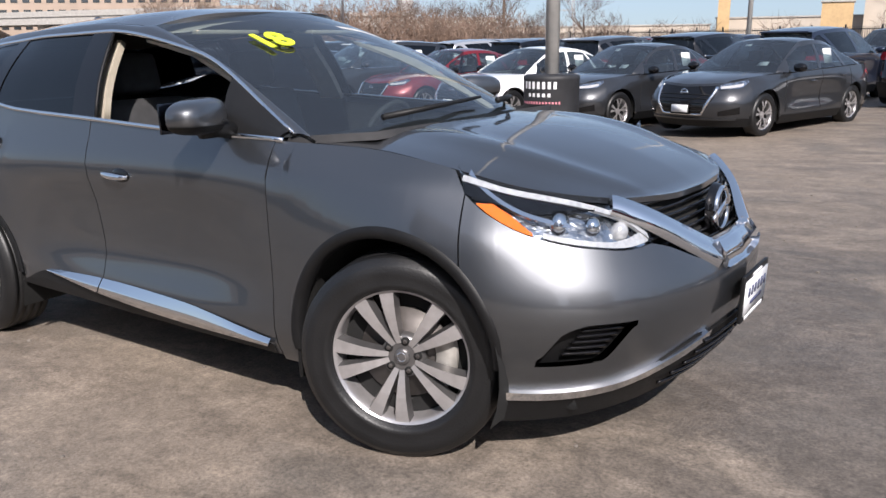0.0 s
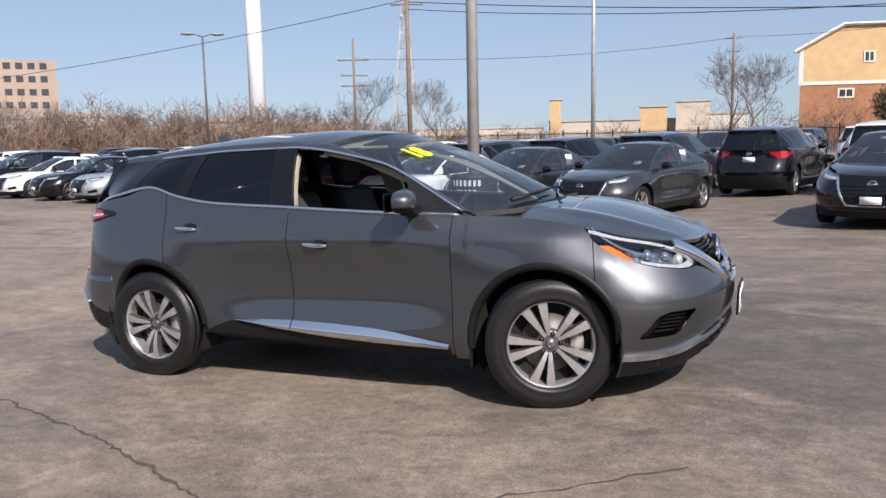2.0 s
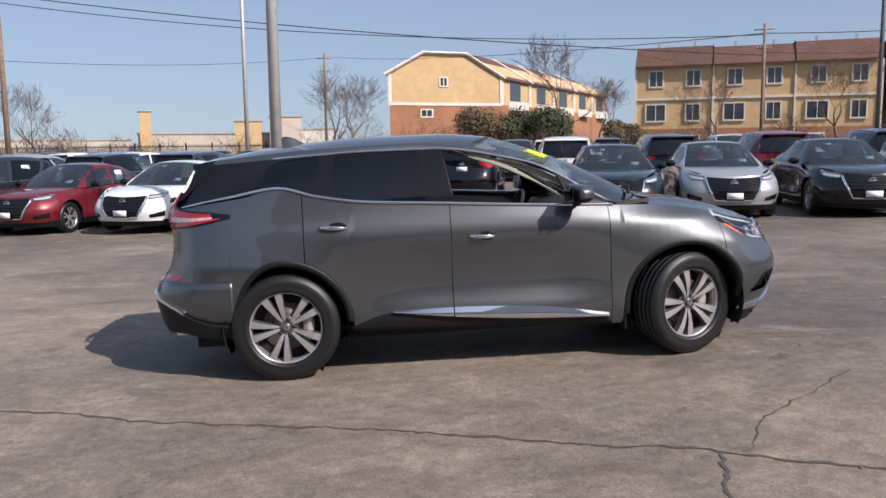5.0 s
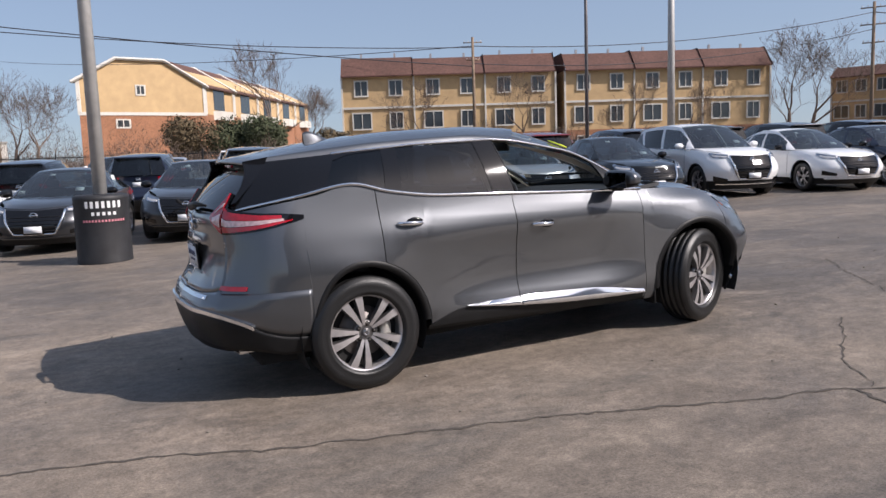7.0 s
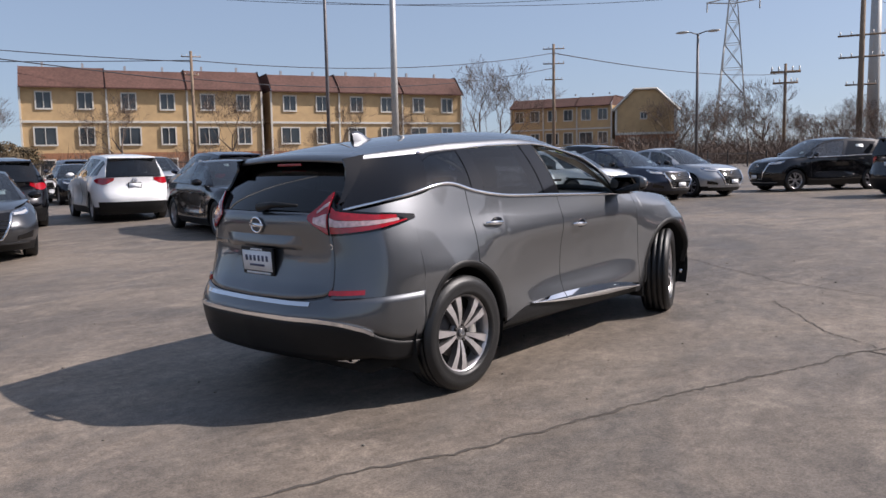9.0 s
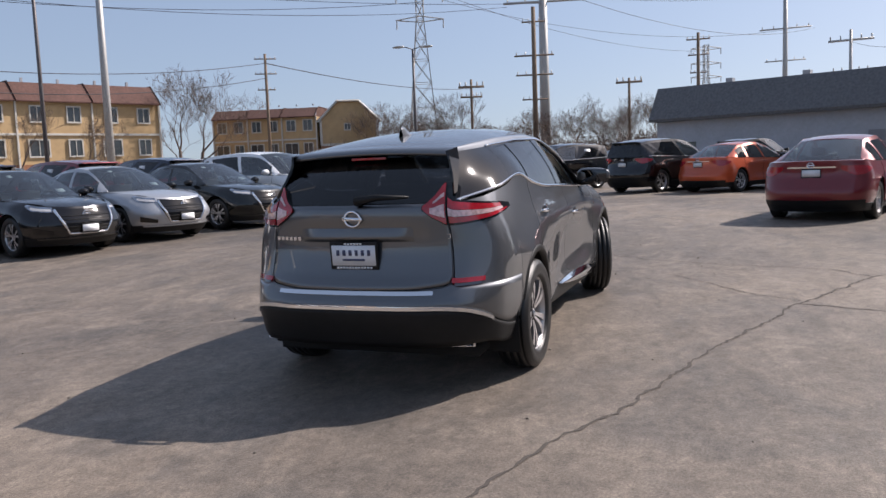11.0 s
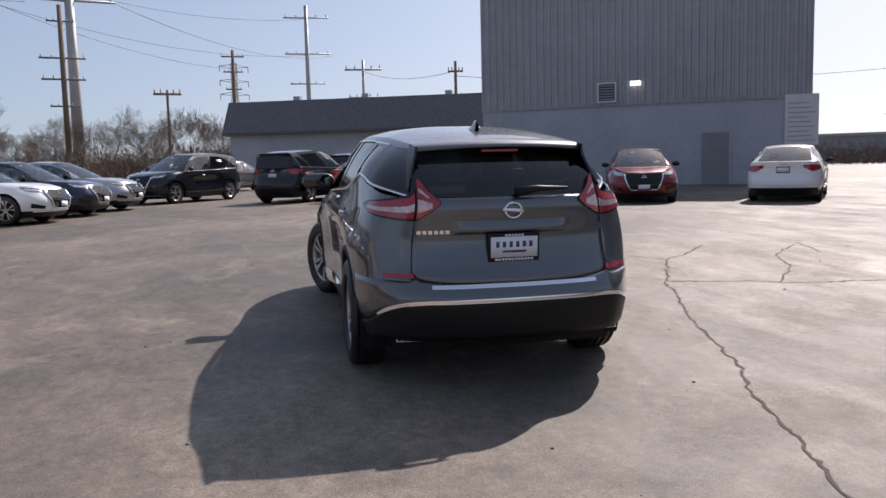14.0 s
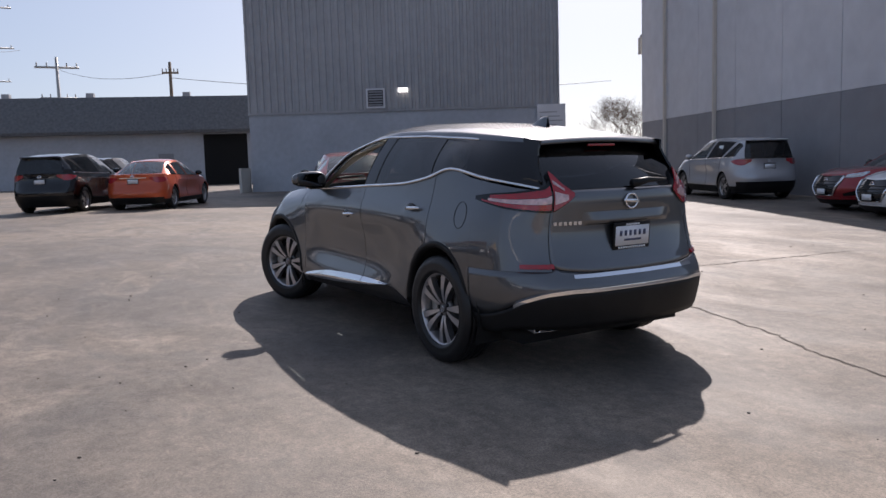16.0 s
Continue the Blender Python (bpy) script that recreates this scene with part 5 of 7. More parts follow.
        if far:
            bm.free()
        else:
            part("door_gap", bm, DARK, body)
        # lamps
        hi, lo = (lambda s: top(s) - 0.02), (lambda s: top(s) - line((1.8, 0.05), (2.05, 0.105), (2.45, 0.10))(s))
        bm = bmesh.new()
        patch(bm, skin, span(1.80, 2.45, 14), lo, hi, 4, off=0.008, thick=0.03, sides=(side,))
        lamp = part("headlamp", bm, LAMP_BACK, car)
        bm = bmesh.new()
        patch(bm, skin, span(1.95, 2.42, 10), lambda s: lo(s) + 0.014, lambda s: hi(s) - 0.035, 2, off=0.013, thick=0.01, sides=(side,))
        part("reflector", bm, WHITE_LAMP, lamp)
        bm = bmesh.new()
        tz = 0.96 * fz
        patch(bm, skin, span(-2.74, -2.02, 14), line((-2.74, tz + 0.03), (-2.5, tz - 0.07), (-2.02, tz + 0.02)), line((-2.74, tz + 0.09), (-2.4, tz + 0.09), (-2.02, tz + 0.05)), 4, off=0.010, thick=0.02, sides=(side,))
        part("tail_lamp", bm, RED_LAMP, car)
        bm = bmesh.new()
        patch(bm, skin, span(2.08, 2.46, 8), line((2.08, 0.37), (2.46, 0.34)), line((2.08, 0.47), (2.46, 0.40)), 2, off=0.006, thick=0.02, sides=(side,))
        if far:
            bm.free()
        else:
            part("fog_pocket", bm, BLACK_GLOSS, car)
    # hood and tail deck
    bm = bmesh.new()
    rows = []
    for w in np.linspace(-1, 1, 17):
        row = []
        f_ = skin.at(3.2 - abs(w) * 0.9, float(top(3.2 - abs(w) * 0.9)))
        for q in span(0, 1, 10):
            x0 = wb[0] + 0.16 * (1 - w * w)
            x = x0 + (f_[0] - x0) * q
            sq = x / fx + (0.0 if x < 1.5 else (x - 1.5) * 0.75)
            e = skin.at(sq, float(top(sq)))
            ye = e[1] * (1 - q ** 3) + f_[1] / max(abs(w), 0.3) * q ** 3
            y = w * min(ye, e[1])
            if q > 0.8:
                k = (q - 0.8) / 0.2
                y = y * (1 - k) + math.copysign(f_[1], w) * k if w else 0
            z = (wb[2] + 0.0) * (1 - q) + f_[2] * q + 0.13 * q ** 0.8 * (1 - q) ** 0.6 * (1 - 0.65 * abs(w) ** 3)
            row.append((x, y, z))
        rows.append(row)
    grid(bm, np.array(rows), flip=True, thick=0.02)
    part("hood", bm, paint, car)
    if not suv:
        bm = bmesh.new()
        rows = []
        for w in np.linspace(-1, 1, 13):
            f_ = skin.at(-3.2 + abs(w) * 0.9, float(top(-3.0)))
            row = []
            for q in span(0, 1, 6):
                x0 = gb[0] + 0.02 - 0.10 * (1 - w * w)
                x = x0 + (f_[0] - x0) * q
                y = w * 0.70 * (1 - q) + math.copysign(f_[1], w) * q
                row.append((x, y, gb[2] + (f_[2] - gb[2]) * q + 0.05 * q * (1 - q) + 0.012 * q * (1 - w * w)))
            rows.append(row)
        grid(bm, np.array(rows), flip=False, thick=0.02)
        part("boot_lid", bm, paint, car)
    # grille with its bright V
    bm = bmesh.new()
    zg = 0.40 if suv else 0.36
    glo = line((2.50, float(top(3.0)) - 0.12), (2.72, zg + 0.03), (2.8, zg), (3.2, zg - 0.02))
    patch(bm, skin, span(2.50, 3.2, 16), glo, lambda s: top(s) - 0.035, 6, off=0.006, thick=0.02)
    grille = part("grille", bm, BLACK_GLOSS, car)
    for side in (1, -1):
        bm = bmesh.new()
        pts = []
        for q in span(0, 1, 10):
            sq, z = 2.49 + 0.27 * q, float(top(3.0)) - 0.05 - (float(top(3.0)) - 0.05 - zg) * q
            pts.append((skin.at(sq, z) - 0.012 * skin.normal(sq, z)) * (1, side, 1))
        tube(bm, pts + [(skin.at(sq, zg - 0.005) - 0.012 * skin.normal(sq, zg)) * (1, side, 1) for sq in (2.85, 3.0, 3.2)], [0.030 - 0.012 * q for q in span(0, 1, 10)] + [0.016, 0.013, 0.012], 6, 0.8)
        part("grille_bar", bm, CHROME, grille)
        if not far:
            for k in range(5):
                z = zg + 0.05 + 0.055 * k
                bm = bmesh.new()
                tube(bm, [(skin.at(sq, z) - 0.010 * skin.normal(sq, z)) * (1, side, 1) for sq in span(2.74 - 0.035 * k, 3.2, 6)], 0.006, 4)
                part("grille_slat", bm, BLACK_PLASTIC, grille)
            bm = bmesh.new()
            patch(bm, skin, span(2.15, 3.2, 14), 0.275, 0.30, 2, off=0.012, thick=0.015, sides=(side,))
            part("bumper_strip", bm, CHROME if suv else paint, car)
    zt = float(top(3.0))
    build_badge(grille, Matrix.Translation((skin.at(3.2, zt - 0.12)[0] + 0.012, 0, zt - 0.12)) @ pose(0, 0, 0, 0, 0, 90), 0.055)
    zp = 0.46 if suv else 0.43
    build_plate(car, Matrix.Translation((skin.at(3.2, zp)[0] + 0.02, 0, zp)) @ pose(0, 0, 0, 0, 0, 180), 0.30, 0.15, bars=False)
    zp = 0.86 if suv else 0.80
    build_plate(car, Matrix.Translation((skin.at(-3.2, zp)[0] - 0.016, 0, zp)), 0.30, 0.15, bars=False)
    build_badge(car, Matrix.Translation((skin.at(-3.2, zp + 0.13)[0] - 0.012, 0, zp + 0.13)) @ pose(0, 0, 0, 0, 0, -90), 0.05)
    if not suv:
        bm = bmesh.new()
        patch(bm, skin, span(-3.2, -2.82, 10), zp + 0.085, zp + 0.11, 2, off=0.010, thick=0.012)
        part("boot_strip", bm, CHROME, car, "bright strip over the plate")
    bm = bmesh.new()
    patch(bm, skin, span(-3.2, -2.3, 16), 0.22, 0.48 if suv else 0.36, 3, off=0.009, thick=0.02)
    part("rear_bumper_insert", bm, BLACK_PLASTIC, car)
    # inside
    bm = bmesh.new()
    zb = wb[2] - 0.08
    box(bm, gb[0] + 0.15, wb[0] + 0.02, -0.74, 0.74, 0.28, zb - 0.12)
    for y in (0.37, -0.37):
        box(bm, -0.42, -0.25, y - 0.24, y + 0.24, 0.4, zb + 0.20, 0.05)
        box(bm, -0.40, -0.30, y - 0.12, y + 0.12, zb + 0.21, zb + 0.36, 0.03)
        box(bm, -1.25, -1.05, y - 0.30, y + 0.30, 0.4, zb + 0.16, 0.05)
    box(bm, wb[0] - 0.30, wb[0] + 0.1, -0.70, 0.70, zb - 0.15, zb + 0.03, 0.04)
    part("cabin_trim", bm, TRIM_DARK, car)
    if far:
        for x, y, out in ((axf, -0.79, -1), (axf, 0.79, 1), (axr, -0.79, -1), (axr, 0.79, 1)):
            bm = bmesh.new()
            lathe(bm, [(rt * 0.6, 0.06), (rt * 0.66, 0.1), (rt * 0.95, 0.1), (rt, 0.07), (rt, -0.08), (rt * 0.6, -0.1)], 20, pose(x, y * fy, rt) @ Matrix.Diagonal((1, out, 1, 1)))
            wheel = part("wheel", bm, RUBBER, car)
            bm = bmesh.new()
            lathe(bm, [(rt * 0.66, 0.09), (rt * 0.55, 0.06), (0.01, 0.07)], 16, pose(x, y * fy, rt) @ Matrix.Diagonal((1, out, 1, 1)))
            part("rim", bm, ALLOY, wheel)
        return car
    bm = bmesh.new()
    tube(bm, [Vector((wb[0] - 0.42, 0.37 + 0.18 * math.cos(q), zb + 0.02 + 0.17 * math.sin(q))) for q in np.linspace(0, 2 * math.pi, 20)], 0.015, 6, cap=False)
    part("steering_wheel", bm, BLACK_PLASTIC, car)
    for u, v, sz in ((0.62, 0.24, 0.11), (-0.35, 0.86, 0.07)):
        q = v
        p = np.array((wb[0] * (1 - q) + wt[0] * q + 0.16 * (1 - u * u) * (1 - 0.4 * q), u * (wb[1] * (1 - q) + wt[1] * q), wb[2] * (1 - q) + wt[2] * q + 0.10 * q * (1 - q)))
        bm = bmesh.new()
        bmesh.ops.create_cube(bm, size=1, matrix=Matrix.Translation(p + np.array((-0.02, 0, -0.012))) @ pose(0, 0, 0, 0, -60, 0) @ Matrix.Diagonal((0.004, sz * 1.4, sz, 1)))
        part("windscreen_sticker", bm, PAPER, car)
    p = cab.at(0.56, 0.45)
    bm = bmesh.new()
    bmesh.ops.create_cube(bm, size=1, matrix=Matrix.Translation((p[0], p[1] - 0.012, p[2])) @ pose(0, 0, 0, 14, 0, 0) @ Matrix.Diagonal((0.26, 0.004, 0.24, 1)))
    part("window_sheet", bm, PAPER, car, "white price sheet in the rear window")
    for x, y, out in ((axf, -0.79, -1), (axf, 0.79, 1), (axr, -0.79, -1), (axr, 0.79, 1)):
        build_wheel(car, (x, y * fy, rt), rt, rt * 0.69, 0.2, out, fine=False, alloy=ALLOY)
        bm = bmesh.new()
        th = np.radians(np.linspace(-20, 200, 12))
        grid(bm, np.array([[(x + (ra - 0.01) * math.cos(a), out * yy, rt + (ra - 0.01) * math.sin(a)) for yy in (0.84, 0.5)] for a in th]), flip=out > 0)
        part("wheel_liner", bm, DARK, car)
    return car


MODELS = {}
WORDS = {"grey": "slate grey", "black": "glossy black", "green": "very dark green", "white": "white", "silver": "light silver", "red": "bright red", "maroon": "dark red", "orange": "burnt orange", "navy": "dark navy"}


def park(kind, color, x, y, heading, from_nose=None, note="parked in the dealer's row on the asphalt", far=False):
    """Parks a car. from_nose: +1 where x, y is its front plate, -1 its rear plate, None its middle."""
    a = radians(heading)
    if from_nose:
        d = 2.21 if from_nose > 0 else -2.15
        x, y = x - d * math.cos(a), y - d * math.sin(a)
    e = 1.3
    zf, zr = float(ground_z(x + e * math.cos(a))), float(ground_z(x - e * math.cos(a)))
    m = pose(x, y, (zf + zr) / 2, 0, -math.degrees(math.atan2(zf - zr, 2 * e)), heading) if abs(math.sin(a)) < 0.8 else pose(x, y, float(ground_z(x)), 0, 0, heading)
    if (kind, color, far) not in MODELS:
        noun = "SUV" if kind == "suv" else "sedan"
        ob = build_vehicle(kind, PAINTS[color], "suv" if kind == "suv" else "sedan", f"{WORDS[color]} {noun} {note}", far)
        ob.matrix_world = m
        MODELS[kind, color, far] = ob
        return ob
    ob = copy_thing(MODELS[kind, color, far], m)
    noun = "SUV" if kind == "suv" else "sedan"
    ob["label"] = f"{WORDS[color]} {noun} {note}"
    return ob


# first row, noses to the aisle
for color, kind, x, y in (("maroon", "sedan", -8.1, 10.5), ("white", "sedan", -5.7, 10.0), ("grey", "sedan", -3.35, 9.5), ("grey", "sedan", -0.92, 9.1)):
    park(kind, color, x, y, -107, 1)
for color, kind, x, y in (("black", "sedan", 3.66, 7.85), ("silver", "sedan", 5.7, 7.5), ("green", "sedan", 8.0, 7.0), ("white", "suv", 10.4, 6.7), ("white", "sedan", 12.8, 5.95), ("navy", "sedan", 15.1, 5.45), ("silver", "sedan", 17.4, 4.95)):
    park(kind, color, x, y, -104, 1)
for k, (color, kind) in enumerate((("grey", "suv"), ("navy", "sedan"), ("black", "sedan"), ("silver", "sedan"), ("black", "sedan"), ("white", "sedan"), ("black", "suv"), ("white", "sedan"), ("navy", "sedan"), ("silver", "suv"), ("red", "sedan"), ("white", "suv"))):
    park(kind, color, -10.3 - 2.55 * k, 10.3 + 0.62 * k + (1.2 if k > 1 else 0), -107, 1)
# second row, tails to the aisle
for k, (color, kind) in enumerate((("silver", "suv"), ("black", "suv"), ("grey", "suv"), ("black", "suv"), ("navy", "suv"), ("black", "suv"), ("white", "suv"), ("navy", "suv"), ("maroon", "suv"), ("navy", "suv"), ("black", "suv"), ("grey", "suv"), ("black", "suv"))):
    x = -11.6 + 2.65 * k
    park(kind, color, x, 14.9 - 0.24 * (x - 1.65), 76, -1, "parked with its tail to the aisle")
for k in range(11):
    color, kind = (("white", "suv"), ("black", "suv"), ("navy", "sedan"), ("black", "suv"), ("maroon", "sedan"), ("white", "sedan"), ("grey", "suv"), ("white", "suv"), ("black", "sedan"), ("silver", "suv"), ("navy", "suv"))[k]
    park(kind, color, -16.5 - 2.7 * k, 19.5 + 0.65 * k, 73, -1, "in the long second row", True)
# rows further back
for r, (y0, heading, nose) in enumerate(((25.5, -104, 1), (33.5, 76, -1), (41.0, -104, 1))):
    for k in range(25 - 5 * r):
        if (k * 7 + r * 3) % 9 == 4:
            continue
        color = ("black", "white", "navy", "grey", "black", "silver", "white", "maroon", "black")[(k * 5 + r * 2) % 9]
        kind = ("suv", "suv", "sedan", "suv")[(k * 3 + r) % 4]
        x = -42 + 2.75 * k + 3 * r
        park(kind, color, x, y0 - 0.235 * x, heading, nose, "among the crowded back rows", True)
# cars by the grey building
park("sedan", "maroon", 7.95, -3.3, -20, -1, "alone on the open asphalt beside the building")
park("suv", "black", 18.2, 1.2, -33, -1, "parked nose to the grey building")
park("sedan", "orange", 17.4, -1.05, -34, -1, "parked nose to the grey building")
park("sedan", "maroon", 11.9, -7.95, 157, 1, "parked with its back to the grey building")
park("sedan", "white", 10.6, -11.0, -40, -1, "parked near the corner of the grey building")
park("suv", "silver", 6.75, -14.25, -27, -1, "parked beside the pale panelled wall")
park("sedan", "red", 3.9, -12.0, 62, 1, "parked by the pale panelled wall")
park("sedan", "white", 2.3, -10.9, 62, 1, "parked by the pale panelled wall")
park("suv", "black", 22.0, 4.1, 142, None, "standing at the end of the first row")
park("sedan", "grey", 31.5, 3.2, 150, None, "parked far off near the low building")
park("sedan", "black", 34.5, 6.2, 150, None, "parked far off near the low building")
park("suv", "black", 30.0, -2.8, -33, None, "parked far off near the low building")


# ---- buildings ----
METAL_SIDING = material("grey_metal_siding", (0.36, 0.36, 0.37), 0.5, 0.1, var=0.06, scale=3, var2=0.08, scale2=0.4)
BLOCK_PAINT = material("painted_block", (0.42, 0.44, 0.475), 0.8, var=0.06, scale=5, var2=0.08, scale2=0.6, bump=0.3, bump_scale=30)
SHINGLE = material("grey_shingle", (0.135, 0.138, 0.142), 0.85, var=0.2, scale=6, bump=0.5, bump_scale=12)
PANEL_PALE = material("pale_wall_panel", (0.66, 0.66, 0.68), 0.7, var=0.05, scale=2, var2=0.08, scale2=0.3)
PANEL_DARK = material("grey_wall_panel", (0.27, 0.27, 0.285), 0.7, var=0.06, scale=2, var2=0.08, scale2=0.3)
STUCCO = material("ochre_stucco", (0.50, 0.345, 0.18), 0.9, var=0.08, scale=1.5, var2=0.08, scale2=0.3)
BRICK = material("red_brown_brick", (0.30, 0.14, 0.075), 0.9, var=0.25, scale=9, var2=0.12, scale2=0.5, bump=0.4, bump_scale=20)
ROOF_BROWN = material("brown_shingle", (0.105, 0.052, 0.040), 0.9, var=0.2, scale=4, var2=0.15, scale2=0.5, bump=0.4, bump_scale=10)
TRIM_WHITE = material("white_trim", (0.58, 0.55, 0.49), 0.6, var=0.05, scale=3)
PANE = material("house_pane", (0.03, 0.035, 0.04), 0.08, spec=0.8, var=0.3, scale=0.6)
CONCRETE = material("concrete", (0.38, 0.36, 0.33), 0.85, var=0.12, scale=2, bump=0.2)
OFFICE_TAN = material("tan_office_wall", (0.36, 0.28, 0.22), 0.85, var=0.08, scale=0.3)
OFFICE = material("office_wall", (0.48, 0.42, 0.35), 0.85, var=0.08, scale=0.3)


def wall_frame(a, b, z=0.0):
    """Local axes: x along the wall from a to b, y out of its back, z up."""
    d = Vector((b[0] - a[0], b[1] - a[1], 0))
    return Matrix.Translation((a[0], a[1], z)) @ Matrix.Rotation(math.atan2(d.y, d.x), 4, "Z"), d.length


def block(name, mat, parent, m, x0, x1, y0, y1, z0, z1, label="", bevel=0.0):
    bm = bmesh.new()
    box(bm, x0, x1, y0, y1, z0, z1, bevel)
    bmesh.ops.transform(bm, matrix=m, verts=bm.verts[:])
    return part(name, bm, mat, parent, label, smooth=False)


def build_hall():
    """The tall grey hall: ribbed siding over a painted block base."""
    hall = thing("hall_building", None, "tall grey hall with ribbed metal siding over painted block", "building", kind="structure")
    m, L = wall_frame((28.0, -8.2), (20.6, -19.3), 0.3)
    block("base_wall", BLOCK_PAINT, hall, m, 0, L, 0.0, 14, -0.5, 3.35)
    block("flashing", METAL_SIDING, hall, m, -0.03, L + 0.03, -0.06, 0.2, 3.35, 3.43)
    bm = bmesh.new()
    pts = []
    n = int(L / 0.30)
    for k in range(n + 1):
        x = L * k / n
        pts += [(x - 0.10, -0.03), (x - 0.07, -0.075), (x + 0.07, -0.075), (x + 0.10, -0.03)]
    pts = [(-0.02, -0.03)] + [p for p in pts if 0 <= p[0] <= L] + [(L + 0.02, -0.03), (L + 0.02, 14), (-0.02, 14)]
    lo = [bm.verts.new((x, y, 3.43)) for x, y in pts]
    hi = [bm.verts.new((x, y, 11.0)) for x, y in pts]
    for k in range(len(pts)):
        j = (k + 1) % len(pts)
        bm.faces.new([lo[k], lo[j], hi[j], hi[k]])
    bm.faces.new(hi)
    bmesh.ops.transform(bm, matrix=m, verts=bm.verts[:])
    part("siding", bm, METAL_SIDING, hall, smooth=False)
    # louvre, wall light, door, notice board
    xv = 5.5
    # the louvre's backing is a dark sheet, for the shade between its slats
    lou = block("louvre", DARK, hall, m, xv - 0.36, xv + 0.36, -0.09, -0.03, 3.55, 4.28, "pale framed wall louvre")
    for x0, x1, z0, z1 in ((-0.40, 0.40, 3.50, 3.57), (-0.40, 0.40, 4.26, 4.33), (-0.40, -0.33, 3.57, 4.26), (0.33, 0.40, 3.57, 4.26)):
        block("louvre_frame", PANEL_PALE, lou, m, xv + x0, xv + x1, -0.14, -0.03, z0, z1)
    for k in range(6):
        block("slat", PANEL_DARK, lou, m, xv - 0.30, xv + 0.30, -0.135, -0.10, 3.60 + 0.11 * k, 3.67 + 0.11 * k)
    lamp_m = bpy.data.materials.new("lit_diffuser")
    lamp_m.use_nodes = True
    lamp_m.node_tree.nodes["Principled BSDF"].inputs["Emission Color"].default_value = (1, 0.97, 0.9, 1)
    lamp_m.node_tree.nodes["Principled BSDF"].inputs["Emission Strength"].default_value = 1.3
    wl = block("wall_light", METAL_SIDING, hall, m, xv + 0.98, xv + 1.40, -0.25, -0.03, 4.32, 4.38)
    block("diffuser", lamp_m, wl, m, xv + 0.99, xv + 1.39, -0.24, -0.05, 4.14, 4.32)
    dr = block("door", PANEL_DARK, hall, m, 9.3, 10.35, -0.04, 0.02, -0.1, 2.1, "grey steel door")
    block("door_frame", BLOCK_PAINT, dr, m, 9.22, 9.30, -0.06, 0.02, -0.1, 2.18)
    block("door_frame", BLOCK_PAINT, dr, m, 10.35, 10.43, -0.06, 0.02, -0.1, 2.18)
    block("door_frame", BLOCK_PAINT, dr, m, 9.30, 10.35, -0.06, 0.02, 2.10, 2.18)
    block("guard_rail", TRIM_WHITE, hall, m, -0.25, -0.15, -1.2, 0.4, -0.1, 1.1)
    nb = block("notice_board", PANEL_PALE, hall, m, L - 0.95, L + 0.25, -0.14, -0.06, 1.5, 3.45, "pale notice board with unreadable lines")
    for k in range(9):
        block("writing_bar", METAL_SIDING, nb, m, L - 0.85, L + 0.12 - 0.12 * (k % 3), -0.15, -0.138, 1.65 + 0.18 * k, 1.69 + 0.18 * k)
    return hall


def build_annex():
    """The low building with a sloping shingle front, beyond the hall."""
    ann = thing("annex_building", None, "low grey building with a sloping dark shingle roof front", "building", kind="structure")
    m, L = wall_frame((56.2, 4.2), (44.3, -24.6), 0.4)
    block("wall", BLOCK_PAINT, ann, m, 0, L, 0.0, 14, -0.6, 3.7)
    bm = bmesh.new()
    A = np.array([[(x, -0.7, 3.6), (x, -0.75, 3.75), (x, 0.7, 6.1), (x, 14, 6.1)] for x in (-0.3, L)])
    grid(bm, A, flip=True)
    box(bm, -0.3, L, -0.7, 14, 3.55, 3.62)
    bm.faces.new([bm.verts.new(p) for p in ((-0.3, -0.75, 3.6), (-0.3, 14, 3.6), (-0.3, 14, 6.1), (-0.3, 0.7, 6.1))])
    bmesh.ops.transform(bm, matrix=m, verts=bm.verts[:])
    part("roof", bm, SHINGLE, ann, smooth=False)
    # the wall isn't cut: a dark slab paints the shaded inside of the opening
    block("doorway", DARK, ann, m, 17.6, 20.5, -0.02, 0.05, -0.5, 3.45, "flat dark panel standing for the shade in an open doorway")
    block("door", PANEL_DARK, ann, m, 14.6, 15.6, -0.05, 0.02, -0.4, 2.2)
    block("window", PANE, ann, m, 2.0, 3.1, -0.04, 0.02, 0.9, 2.0)
    for x in (4.0, 9.5, 16.0):
        block("roof_vent", METAL_SIDING, ann, m, x, x + 0.5, 3, 3.5, 6.1, 6.6)
    return ann


def build_pale_wall():
    pale = thing("panelled_building", None, "pale building of tall concrete panels with a darker grey base", "building", kind="structure")
    m, L = wall_frame((18.7, -22.3), (-1.9, -11.85), 0.2)
    inset = 0.012
    n = 8
    for k in range(n):
        x0, x1 = L * k / n + inset, L * (k + 1) / n - inset
        block("panel", PANEL_DARK, pale, m, x0, x1, 0.0, 0.3, -0.6, 2.65)
        block("panel", PANEL_PALE, pale, m, x0, x1, 0.0, 0.3, 2.658, 10.5)
    block("core", PANEL_DARK, pale, m, 0.0, L, 0.05, 12, -0.6, 10.4)
    for x in (2.7, 7.2):
        block("downpipe", TRIM_WHITE, pale, m, x, x + 0.1, -0.12, -0.01, 0.3 if x > 5 else 0.0, 10.4)
    lamp = block("corner_lamp", METAL_SIDING, pale, m, -0.5, 0.0, 0.1, 0.2, 6.3, 6.4)
    block("lamp_head", TRIM_WHITE, lamp, m, -0.6, -0.3, 0.05, 0.25, 5.6, 6.3)
    return pale


